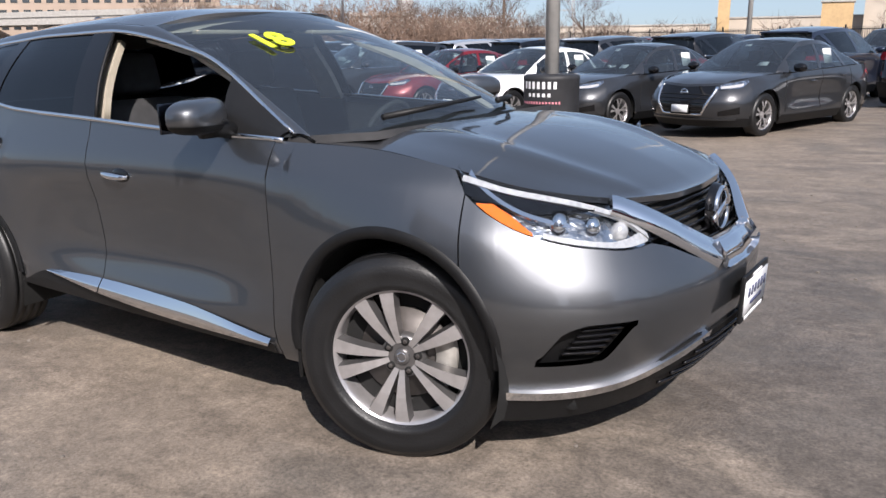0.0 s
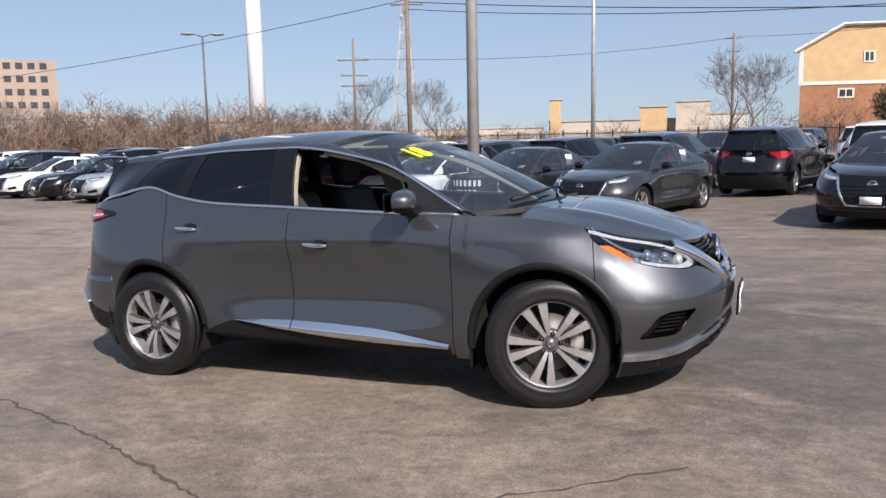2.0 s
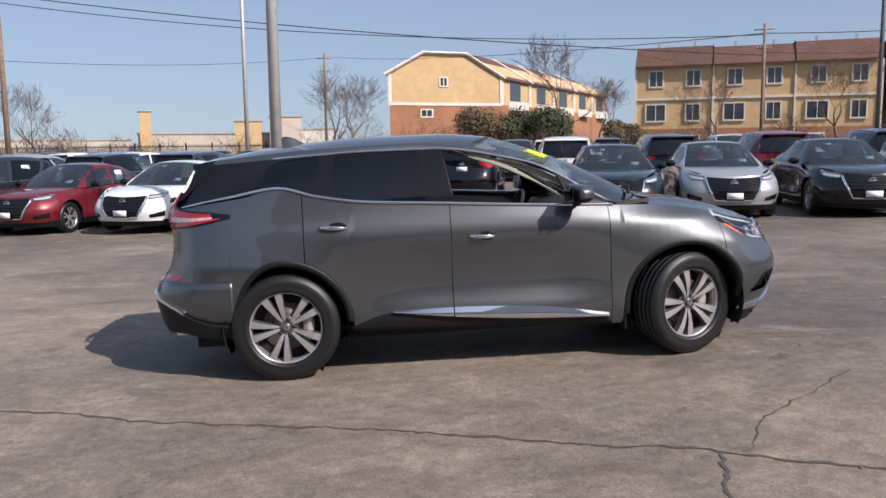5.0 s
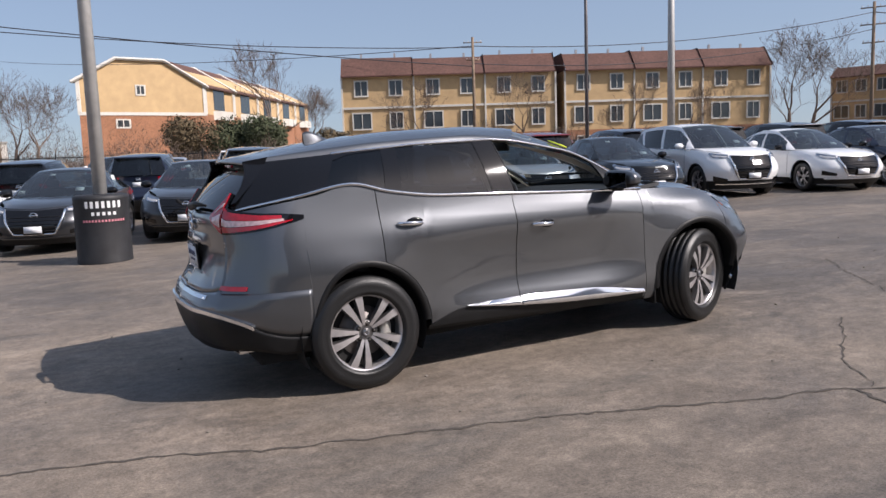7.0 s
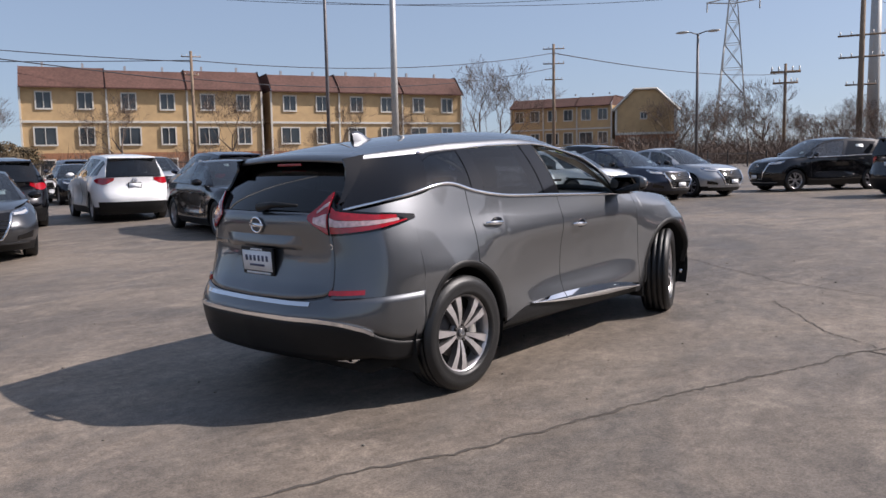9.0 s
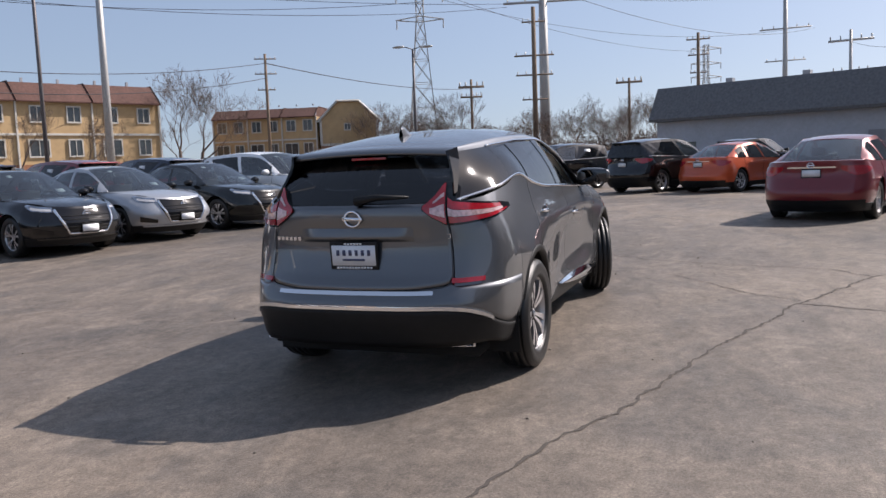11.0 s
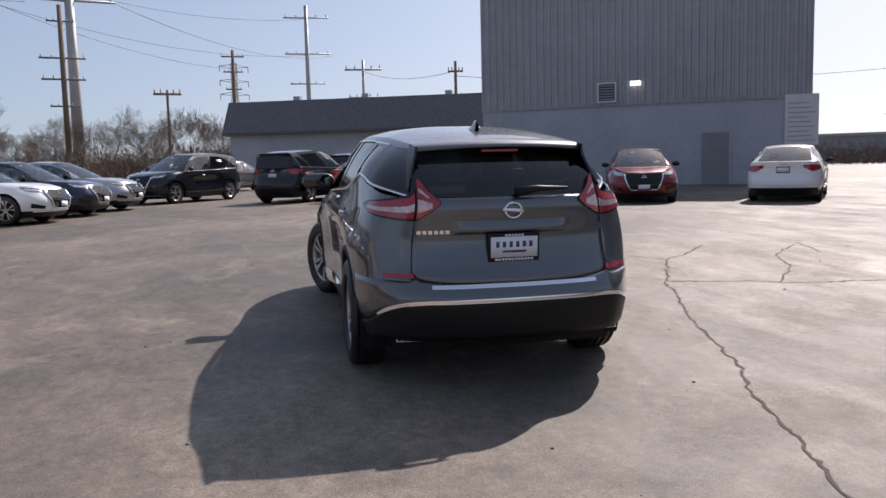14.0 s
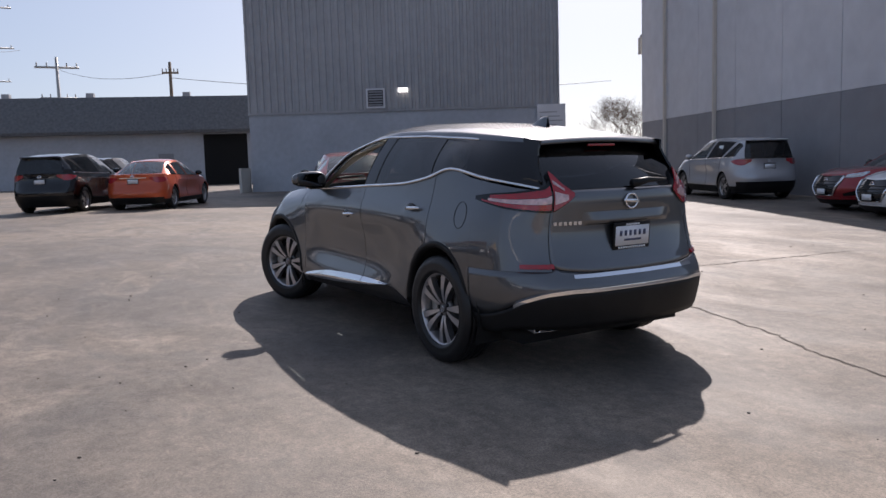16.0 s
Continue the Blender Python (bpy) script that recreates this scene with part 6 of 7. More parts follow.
def window_unit(parent, m, x, z, w, h):
    """A framed window proud of its wall, with sash and pane."""
    bm = bmesh.new()
    for a, b, c, d in ((x - w / 2 - 0.12, x + w / 2 + 0.12, z + h / 2, z + h / 2 + 0.12), (x - w / 2 - 0.12, x + w / 2 + 0.12, z - h / 2 - 0.14, z - h / 2), (x - w / 2 - 0.12, x - w / 2, z - h / 2, z + h / 2), (x + w / 2, x + w / 2 + 0.12, z - h / 2, z + h / 2), (x - 0.03, x + 0.03, z - h / 2, z + h / 2)):
        box(bm, a, b, -0.10, 0.02, c, d)
    bmesh.ops.transform(bm, matrix=m, verts=bm.verts[:])
    win = part("window", bm, TRIM_WHITE, parent, smooth=False)
    block("pane", PANE, win, m, x - w / 2, x + w / 2, -0.03, 0.02, z - h / 2, z + h / 2)
    return win


def build_terrace(a, b, roofs):
    """A terrace of three houses: two ochre storeys over a brick one, under a steep brown roof front."""
    ter = thing("terraced_house", None, "ochre and brick terrace under a steep brown roof", "house", "terraces behind the fence")
    m, L = wall_frame(a, b, 0.2)
    # local y points to the lot's far side; swap so that the front looks at the lot
    block("wall", STUCCO, ter, m, 0, L, 0.0, 9, 5.55, 8.5)
    block("lower_wall", STUCCO, ter, m, 0, L, 0.05, 9, 2.7, 5.5)
    block("brick_wall", BRICK, ter, m, 0, L, 0.0, 9, -0.5, 2.7)
    block("floor_band", TRIM_WHITE, ter, m, -0.05, L + 0.05, -0.10, 0.06, 5.38, 5.58)
    n = 3
    for k in range(n):
        x0, x1 = L * k / n, L * (k + 1) / n
        bm = bmesh.new()
        up = roofs[k]
        A = np.array([[(x, -0.45, 8.42), (x, -0.45, 8.55), (x, 1.4, 10.3 + up), (x, 9, 10.3 + up)] for x in (x0, x1)])
        grid(bm, A, flip=True, thick=0.12)
        bmesh.ops.transform(bm, matrix=m, verts=bm.verts[:])
        if k in (0, n - 1):
            xe = x0 + 0.03 if k == 0 else x1 - 0.03
            bm.faces.new([bm.verts.new(m @ Vector(p)) for p in ((xe, -0.35, 8.45), (xe, 1.4, 10.25 + up), (xe, 9, 10.25 + up), (xe, 9, 8.45))])
        rf = part("roof", bm, ROOF_BROWN, ter, smooth=False)
        block("party_wall", TRIM_WHITE, ter, m, x0 - 0.06, x0 + 0.10, -0.14, 0.05, -0.2, 8.5)
        for f in (0.27, 0.75):
            x = x0 + (x1 - x0) * f
            window_unit(ter, m, x, 7.35, 1.15, 1.35)
            window_unit(ter, m, x, 4.2, 1.15 if f > 0.5 else 1.7, 1.45)
            window_unit(ter, m, x, 1.4, 1.2, 1.3)
            block("chimney_pipe", METAL_SIDING, rf, m, x - 0.1, x + 0.1, 3.0, 3.2, 10.2, 10.9 + up)
    block("party_wall", TRIM_WHITE, ter, m, L - 0.10, L + 0.06, -0.14, 0.05, -0.2, 8.5)
    return ter


def build_gable_row(a, b, c, units, eave, peak, brick_top, two=True):
    """A row of gabled houses: end wall from a to b, its long side from b to c, roofs stepping along it."""
    row = thing("gabled_house_row", None, "ochre gabled house row with white trim over brick", "house", "gabled houses behind the fence")
    m, L = wall_frame(a, b, 0.2)
    end = Vector((c[0] - b[0], c[1] - b[1], 0))
    D = end.length
    # sheared frame: x along the end wall, y along the row
    sx, sy = Vector((b[0] - a[0], b[1] - a[1], 0)) / L, end / D
    m = Matrix(((sx.x, sy.x, 0, a[0]), (sx.y, sy.y, 0, a[1]), (0, 0, 1, 0.2), (0, 0, 0, 1)))
    for k in range(units):
        y0, y1 = D * k / units, D * (k + 1) / units - 0.05
        shift = 0.35 * k
        block("brick_wall", BRICK, row, m, 0, L + shift, y0, y1, -0.5, brick_top)
        bm = bmesh.new()
        prof = [(0, brick_top), (L + shift, brick_top), (L + shift, eave), (L * 0.68, peak), (L * 0.30, peak), (0, eave)]
        f0 = [bm.verts.new((x, y0, z)) for x, z in prof]
        f1 = [bm.verts.new((x, y1, z)) for x, z in prof]
        bm.faces.new(f0), bm.faces.new(f1[::-1])
        for i in range(len(prof)):
            j = (i + 1) % len(prof)
            bm.faces.new([f0[i], f1[i], f1[j], f0[j]])
        bmesh.ops.transform(bm, matrix=m, verts=bm.verts[:])
        part("gable_wall", bm, STUCCO, row, smooth=False)
        bm = bmesh.new()
        top = [(-0.4, eave - 0.2), (L * 0.30, peak + 0.05), (L * 0.68, peak + 0.05), (L + shift + 0.5, eave - 0.35)]
        g = np.array([[(x, y, z) for x, z in top] for y in (y0 - 0.3, y1)])
        grid(bm, g, flip=True, thick=0.15)
        bmesh.ops.transform(bm, matrix=m, verts=bm.verts[:])
        rf = part("roof", bm, ROOF_BROWN, row, smooth=False)
        bm = bmesh.new()
        tube(bm, [m @ Vector((x, y0 - 0.32, z - 0.05)) for x, z in top], 0.16, 4)
        part("barge_board", bm, TRIM_WHITE, rf, smooth=False)
        # openings on the long side
        side = m @ Matrix(((0, -1, 0, L + shift), (1, 0, 0, 0), (0, 0, 1, 0), (0, 0, 0, 1)))
        yc = (y0 + y1) / 2
        for x0, x1, z0, z1, mat, nm in ((yc - 1.6, yc + 1.6, brick_top + 0.5, brick_top + 2.6, PANE, "window"), (yc - 1.8, yc + 1.8, brick_top - 0.5, brick_top + 0.4, TRIM_WHITE, "balcony")):
            block(nm, mat, row, side, x0, x1, -1.0 if nm == "balcony" else -0.05, 0.05, z0, z1)
        block("corner_trim", TRIM_WHITE, row, side, y0 - 0.1, y0 + 0.25, -0.08, 0.1, brick_top, eave)
    block("band", TRIM_WHITE, row, m, -0.05, L + 0.05, -0.1, 0.05, brick_top - 0.15, brick_top + 0.15)
    block("corner_trim", TRIM_WHITE, row, m, -0.1, 0.2, -0.1, 0.1, brick_top, eave)
    block("corner_trim", TRIM_WHITE, row, m, L - 0.2, L + 0.1, -0.12, 0.1, brick_top, eave)
    window_unit(row, m, L * 0.47, (eave + brick_top) / 2 + 0.7, 0.7, 0.75)
    window_unit(row, m, L * 0.32, brick_top - 0.9, 1.1, 0.6)
    return row


build_hall()
build_annex().matrix_world = pose(-6.8, -1.6, 0, 0, 0, -0.4) @ pose(6.8, 1.6, 0)
build_pale_wall()
def set_back(house, scale, turn, x, y):
    """Moves a house away from the point x, y at eye height, in keeping with its size."""
    house.matrix_world = pose(x, y, 1.5, 0, 0, turn) @ Matrix.Diagonal((scale, scale, scale, 1)) @ pose(-x, -y, -1.5)


set_back(build_terrace((23.5, 70.1), (42.7, 61.6), (0.1, -0.05, 0.1)), 1.6, 0.0, -4.4, -4.8)
set_back(build_terrace((43.5, 61.2), (62.7, 53.1), (-0.05, 0.05, 0.1)), 1.6, 0.0, -4.4, -4.8)
set_back(build_gable_row((1.4, 73.7), (13.1, 77.0), (33.0, 111.0), 5, 8.5, 10.5, 5.5), 1.6, 0.0, -1.2, -6.3)
# the third house: its gable end looks along the lot
set_back(build_gable_row((90.2, 52.3), (93.6, 45.4), (104.0, 52.0), 1, 7.9, 10.4, 4.6), 1.35, -0.7, -6.4, -2.8)
set_back(build_terrace((86.5, 67.0), (90.0, 52.8), (-0.5, -0.5, -0.5)), 1.35, -0.7, -6.4, -2.8)


def build_office():
    tower = thing("office_block", None, "tan office block with rows of dark windows", "building")
    m, L = wall_frame((-176.0, 62.4), (-131.5, 113.0), -1.0)
    block("wall", OFFICE_TAN, tower, m, 0, L, 0, 10, 0, 19.5)
    block("penthouse", OFFICE_TAN, tower, m, 15, L - 22, 2, 8, 19.5, 23.5)
    for r in range(6):
        for k in range(31):
            x, z = 0.9 + 2.12 * k, 5.2 + 2.5 * r
            block("window", PANE, tower, m, x, x + 1.25, -0.08, 0.02, z, z + 1.2)
    return tower


build_office()
fly = thing("overpass", None, "grey concrete overpass on round piers", "bridge")
m = wall_frame((-150, 70), (-92, 84), 0)[0]
block("deck", CONCRETE, fly, m, -60, 62, 0, 12, 4.6, 5.8)
block("parapet", CONCRETE, fly, m, -60, 62, -0.2, 0.1, 5.8, 6.7)
for k in range(9):
    block("pier", CONCRETE, fly, m, -50 + 13 * k, -48.6 + 13 * k, 3, 5, -0.5, 4.6)
# far low sheds, one by one
for az, d, w, h, mat, words in ((123.5, 120, 14, 4.3, TRIM_WHITE, "long white trailer shed"), (101, 240, 40, 6, OFFICE, "tan flat-roofed warehouse"), (105.3, 230, 3.0, 12, STUCCO, "tan square tower"), (98.5, 220, 7, 9, STUCCO, "ochre stair tower"), (95.9, 230, 9, 10.5, OFFICE, "tan roof tank house"), (93.8, 235, 12, 7, TRIM_WHITE, "white flat-roofed block"), (113, 250, 60, 4.5, OFFICE, "tan long warehouse"), (128.3, 100, 7, 4.5, CONCRETE, "grey hut with a flat roof"), (-43.5, 125, 40, 4.5, PANEL_DARK, "dark low shed")):
    a = radians(az)
    shed = thing("distant_shed", pose(d * math.cos(a), d * math.sin(a), -0.2, 0, 0, az - 90), words + " far behind the lot", "building")
    block("wall", mat, shed, Matrix.Identity(4), -w / 2, w / 2, 0, 8, 0, h)
    block("roof", CONCRETE, shed, Matrix.Identity(4), -w / 2 - 0.3, w / 2 + 0.3, -0.3, 8.3, h, h + 0.4)

# ---- poles and wires ----
GALV = material("galvanised_steel", (0.42, 0.41, 0.39), 0.55, 0.4, var=0.12, scale=6)
POLE_DARK = material("dark_pole", (0.12, 0.11, 0.11), 0.55, 0.4, var=0.1, scale=6)
WOOD_POLE = material("weathered_wood_pole", (0.20, 0.145, 0.10), 0.9, var=0.25, scale=5)
WHITE_POLE = material("white_pole_paint", (0.78, 0.78, 0.78), 0.5, var=0.04, scale=4)
WIRE = material("wire", (0.03, 0.03, 0.035), 0.6)
BARREL = material("black_barrel", (0.018, 0.018, 0.020), 0.6, var=0.3, scale=5, bump=0.2, bump_scale=50)
BARREL_WHITE = material("barrel_lettering", (0.7, 0.7, 0.7), 0.6)
BARREL_PINK = material("barrel_pink_lettering", (0.6, 0.22, 0.26), 0.6)


def build_pole(name, x, y, h, r, mat, label, arms=(), heads=0, z=None):
    """A tapered pole. arms: (height, half length, radius) of crossarms; heads: lamp heads on top."""
    z = float(ground_z(x)) if z is None else z
    p = thing(name, pose(x, y, z), label, "lamp post" if heads else "pole")
    bm = bmesh.new()
    tube(bm, [(0, 0, -0.3), (0, 0, h * 0.5), (0, 0, h)], [r, r * 0.85, r * 0.68], 14)
    part("shaft", bm, mat, p)
    bm = bmesh.new()
    tube(bm, [(0, 0, -0.05), (0, 0, 0.10), (0, 0, 0.14)], [r * 2.0, r * 2.0, r * 1.1], 14)
    part("base_cover", bm, mat, p)
    az = math.atan2(y, x) + math.pi / 2
    ux, uy = math.cos(az), math.sin(az)
    for zz, half, ra in arms:
        bm = bmesh.new()
        tube(bm, [(-half * ux, -half * uy, zz), (half * ux, half * uy, zz)], ra, 6)
        arm = part("crossarm", bm, mat, p)
        for f in (-0.9, -0.45, 0.45, 0.9):
            bm = bmesh.new()
            tube(bm, [(half * f * ux, half * f * uy, zz), (half * f * ux, half * f * uy, zz + ra * 4)], ra * 0.6, 5)
            part("insulator", bm, GALV, arm)
    for k in range(heads):
        s = -1 if k else 1
        bm = bmesh.new()
        tube(bm, [(0, 0, h - 0.05), (s * 0.5 * ux, s * 0.5 * uy, h + 0.12), (s * 0.7 * ux, s * 0.7 * uy, h + 0.14)], 0.04, 6)
        a = part("arm", bm, mat, p)
        bm = bmesh.new()
        ellipsoid(bm, (s * 1.05 * ux, s * 1.05 * uy, h + 0.14), (0.5 if abs(ux) > 0.5 else 0.25, 0.5 if abs(uy) > 0.5 else 0.25, 0.09), 12)
        part("lamp_head", bm, GALV, a)
    return p


pole = build_pole("light_pole", -2.38, 7.72, 10.5, 0.105, GALV, "grey steel light pole rising from a black barrel base")
bm = bmesh.new()
lathe(bm, [(0.40, 0.0), (0.405, 0.04), (0.40, 0.06), (0.40, 0.96), (0.405, 0.98), (0.40, 1.02), (0.36, 1.04), (0.08, 1.05)], 40, pose(-2.38, 7.72, float(ground_z(-2.38)) - 0.01, 90, 0, 0))
barrel = tagged(part("barrel_base", bm, BARREL), "black painted concrete barrel round a light pole's foot", "barrel")


def barrel_bars(a0, a1, z0, z1, mat, n, name):
    bm = bmesh.new()
    for k in range(n):
        c0 = a0 + (a1 - a0) * k / n
        c1 = a0 + (a1 - a0) * (k + 0.55) / n
        P = [[(-2.38 + 0.404 * math.cos(q), 7.72 + 0.404 * math.sin(q), float(ground_z(-2.38)) + z) for z in (z0, z1)] for q in np.linspace(c0, c1, 3)]
        grid(bm, P, thick=0.002)
    return part(name, bm, mat, barrel)


barrel_bars(radians(232), radians(312), 0.84, 0.94, BARREL_WHITE, 7, "large_letter_bars")
barrel_bars(radians(245), radians(300), 0.73, 0.78, BARREL_WHITE, 5, "small_letter_bars")
barrel_bars(radians(225), radians(318), 0.63, 0.665, BARREL_PINK, 14, "pink_letter_bars")
build_pole("light_pole", 21.3, 27.1, 12.0, 0.10, POLE_DARK, "dark slim light pole among the parked cars")
build_pole("light_pole", 34.4, 35.5, 16.0, 0.26, GALV, "tall pale steel pole behind the rows")
build_pole("light_pole", -7.0, 36.6, 13.0, 0.12, GALV, "grey slim light pole in the back rows")
build_pole("street_lamp", -37.5, 43.4, 9.6, 0.10, POLE_DARK, "grey street lamp with two flat heads", heads=2)
build_pole("street_lamp", 49.5, 20.6, 9.6, 0.12, POLE_DARK, "dark street lamp with two flat heads", heads=2)
build_pole("flag_pole", -72.1, 96.9, 40.0, 1.35, WHITE_POLE, "thick white tapered pole far behind the cars")
build_pole("utility_pole", -28.2, 58.7, 15.5, 0.22, WOOD_POLE, "weathered wooden utility pole", arms=((13.2, 1.4, 0.07),))
build_pole("utility_pole", 27.0, 48.8, 9.4, 0.14, WOOD_POLE, "wooden utility pole with crossarms beside the terraces", arms=((9.0, 0.7, 0.04), (7.7, 0.5, 0.04)))
build_pole("utility_pole", 65.4, 43.3, 12.9, 0.19, WOOD_POLE, "wooden utility pole with three crossarms", arms=((12.4, 1.1, 0.06), (10.9, 1.1, 0.06), (9.3, 0.9, 0.06)))
build_pole("utility_pole", -9.1, 165.4, 21.0, 0.32, WOOD_POLE, "wooden utility pole with a grey transformer can", arms=((20.0, 1.6, 0.1), (17.5, 1.0, 0.08)))
build_pole("utility_pole", -65, 114, 18.5, 0.25, WOOD_POLE, "wooden utility pole with stacked crossarms", arms=((15.0, 2.6, 0.12), (12.5, 2.2, 0.12), (10.8, 2.2, 0.12)))
build_pole("transmission_pole", 138.6, 31.3, 34.0, 1.0, GALV, "tall galvanised transmission pole with arms", arms=((29.5, 7.0, 0.22),))
build_pole("utility_pole", 132.0, 31.5, 27.5, 0.5, WOOD_POLE, "dark wooden pole with stacked crossarms", arms=((25.0, 2.0, 0.14), (19.3, 3.4, 0.16), (16.0, 3.2, 0.16), (11.8, 2.2, 0.14)))
build_pole("transmission_pole", 275.0, -15.0, 56.0, 0.9, GALV, "far galvanised transmission pole with paired arms", arms=((52.0, 7.5, 0.25), (40.0, 7.5, 0.25), (30.0, 6.0, 0.22)))
build_pole("utility_pole", 190.0, 7.2, 29.0, 0.5, WOOD_POLE, "far wooden pole with stacked crossarms", arms=((27.5, 2.6, 0.18), (24.0, 2.2, 0.16), (20.0, 1.8, 0.16)))
build_pole("transmission_pole", 260.0, -32.0, 36.0, 0.6, GALV, "far galvanised transmission pole with short arms", arms=((33.0, 6.0, 0.35), (24.0, 5.0, 0.3)))
build_pole("utility_pole", 150.0, -36.5, 21.5, 0.4, WOOD_POLE, "far wooden pole behind the low building", arms=((19.5, 1.5, 0.2),))
build_pole("utility_pole", 150.0, 49.0, 18.0, 0.35, WOOD_POLE, "far wooden pole by the tree line", arms=((16.5, 2.6, 0.25), (14.5, 2.2, 0.2)))
build_pole("utility_pole", 160.0, 19.0, 17.0, 0.35, WOOD_POLE, "far wooden pole by the tree line", arms=((16.2, 2.6, 0.25),))


def build_pylon(x, y, h, w, label):
    """A lattice pylon: four tapering legs, braces and three arms."""
    p = thing("lattice_pylon", pose(x, y, 0.3, 0, 0, 20), label, "pylon")
    wid = lambda z: w * (1 - 0.78 * min(1, z / (h * 0.72)))
    lv = [h * f for f in (0, 0.16, 0.30, 0.42, 0.53, 0.63, 0.72, 0.80, 0.88, 1.0)]
    for sx in (1, -1):
        for sy in (1, -1):
            bm = bmesh.new()
            tube(bm, [(sx * wid(z), sy * wid(z), z) for z in lv], 0.16, 4)
            part("leg", bm, GALV, p, smooth=False)
    bm = bmesh.new()
    for z0, z1 in zip(lv, lv[1:]):
        for k in range(4):
            a, b = [((1, 1), (1, -1)), ((1, -1), (-1, -1)), ((-1, -1), (-1, 1)), ((-1, 1), (1, 1))][k]
            for q0, q1 in ((a, b), (b, a)):
                tube(bm, [(q0[0] * wid(z0), q0[1] * wid(z0), z0), (q1[0] * wid(z1), q1[1] * wid(z1), z1)], 0.08, 3, cap=False)
            tube(bm, [(a[0] * wid(z1), a[1] * wid(z1), z1), (b[0] * wid(z1), b[1] * wid(z1), z1)], 0.08, 3, cap=False)
    part("bracing", bm, GALV, p, smooth=False)["kind"] = "stuff"
    for f in (0.72, 0.84, 0.97):
        bm = bmesh.new()
        for s in (1, -1):
            tube(bm, [(0, 0, h * f + 0.9), (0, s * 6.0, h * f)], 0.14, 4)
            tube(bm, [(0, 0, h * f - 0.6), (0, s * 6.0, h * f)], 0.14, 4)
            tube(bm, [(0, s * 5.8, h * f), (0, s * 5.8, h * f - 2.2)], 0.16, 5)
        part("crossarm", bm, GALV, p, smooth=False)
    return p


build_pylon(184.4, 73.1, 52, 4.2, "grey lattice power pylon far behind the trees")
build_pylon(-110.0, 226.0, 56, 4.2, "grey lattice power pylon beyond the lot")
build_pylon(330.0, 11.0, 44, 4.0, "far grey lattice power pylon")


def build_wire(name, a, b, sag, r, label):
    bm = bmesh.new()
    a, b = Vector(a), Vector(b)
    tube(bm, [a.lerp(b, q) - Vector((0, 0, sag * 4 * q * (1 - q))) for q in np.linspace(0, 1, 24)], r, 4, cap=False)
    return tagged(part(name, bm, WIRE), label, "cable", "overhead wires")


for k, (a, b, sag, r) in enumerate((
        ((-28.2, 58.7, 13.2), (27.0, 48.8, 7.6), 0.6, 0.035), ((-28.2, 58.7, 13.4), (-150, 60, 9.5), 2.5, 0.03),
        ((27.0, 48.8, 9.1), (65.4, 43.3, 12.4), 1.0, 0.03), ((27.0, 48.8, 7.8), (65.4, 43.3, 10.9), 1.2, 0.03),
        ((-9.1, 165.4, 20.2), (27.0, 48.8, 9.1), 1.0, 0.03), ((-28.2, 58.7, 12.6), (27.0, 48.8, 9.0), 1.2, 0.03),
        ((-65, 114, 15), (-9.1, 165.4, 20), 1.5, 0.04), ((65.4, 43.3, 12.4), (150, 49, 16.6), 1.0, 0.05),
        ((-110, 226, 46), (60, 190, 44), 4, 0.06), ((-110, 226, 52), (60, 190, 50), 4, 0.06), ((60, 190, 44), (184.4, 73.1, 42), 6, 0.06), ((60, 190, 50), (184.4, 73.1, 49), 6, 0.06),
        ((184.4, 67.1, 49), (275, -15, 52), 5, 0.05), ((184.4, 67.1, 42), (275, -15, 40), 5, 0.05), ((184.4, 79, 49), (330, 11, 42), 5, 0.06),
        ((138.6, 24.5, 29.6), (275, -24, 40), 4, 0.05), ((138.6, 38, 29.6), (20, 130, 32), 6, 0.04), ((138.6, 31, 29.6), (-10, 150, 36), 6, 0.04),
        ((138.6, 24.5, 33), (60, -60, 36), 5, 0.04), ((260, -32, 33), (150, -36.5, 20), 2, 0.05), ((150, -36.5, 19), (120, -120, 18), 2, 0.05))):
    build_wire("overhead_wire", a, b, sag, r, "thin dark overhead wire between poles")

# ---- fence, trees, brush ----
IRON = material("dark_iron", (0.02, 0.02, 0.021), 0.6, 0.3)
BARK = material("bare_bark", (0.145, 0.105, 0.08), 0.9, var=0.2, scale=6)
TWIG = material("brown_twigs", (0.115, 0.08, 0.06), 0.9, var=0.25, scale=3)
TWIG_RED = material("reddish_brush", (0.185, 0.125, 0.092), 0.9, var=0.3, scale=0.8)
EVERGREEN = material("evergreen_leaf", (0.045, 0.055, 0.022), 0.8, var=0.4, scale=1.5)
EVER_BROWN = material("winter_brown_leaf", (0.10, 0.072, 0.036), 0.85, var=0.4, scale=1.5)


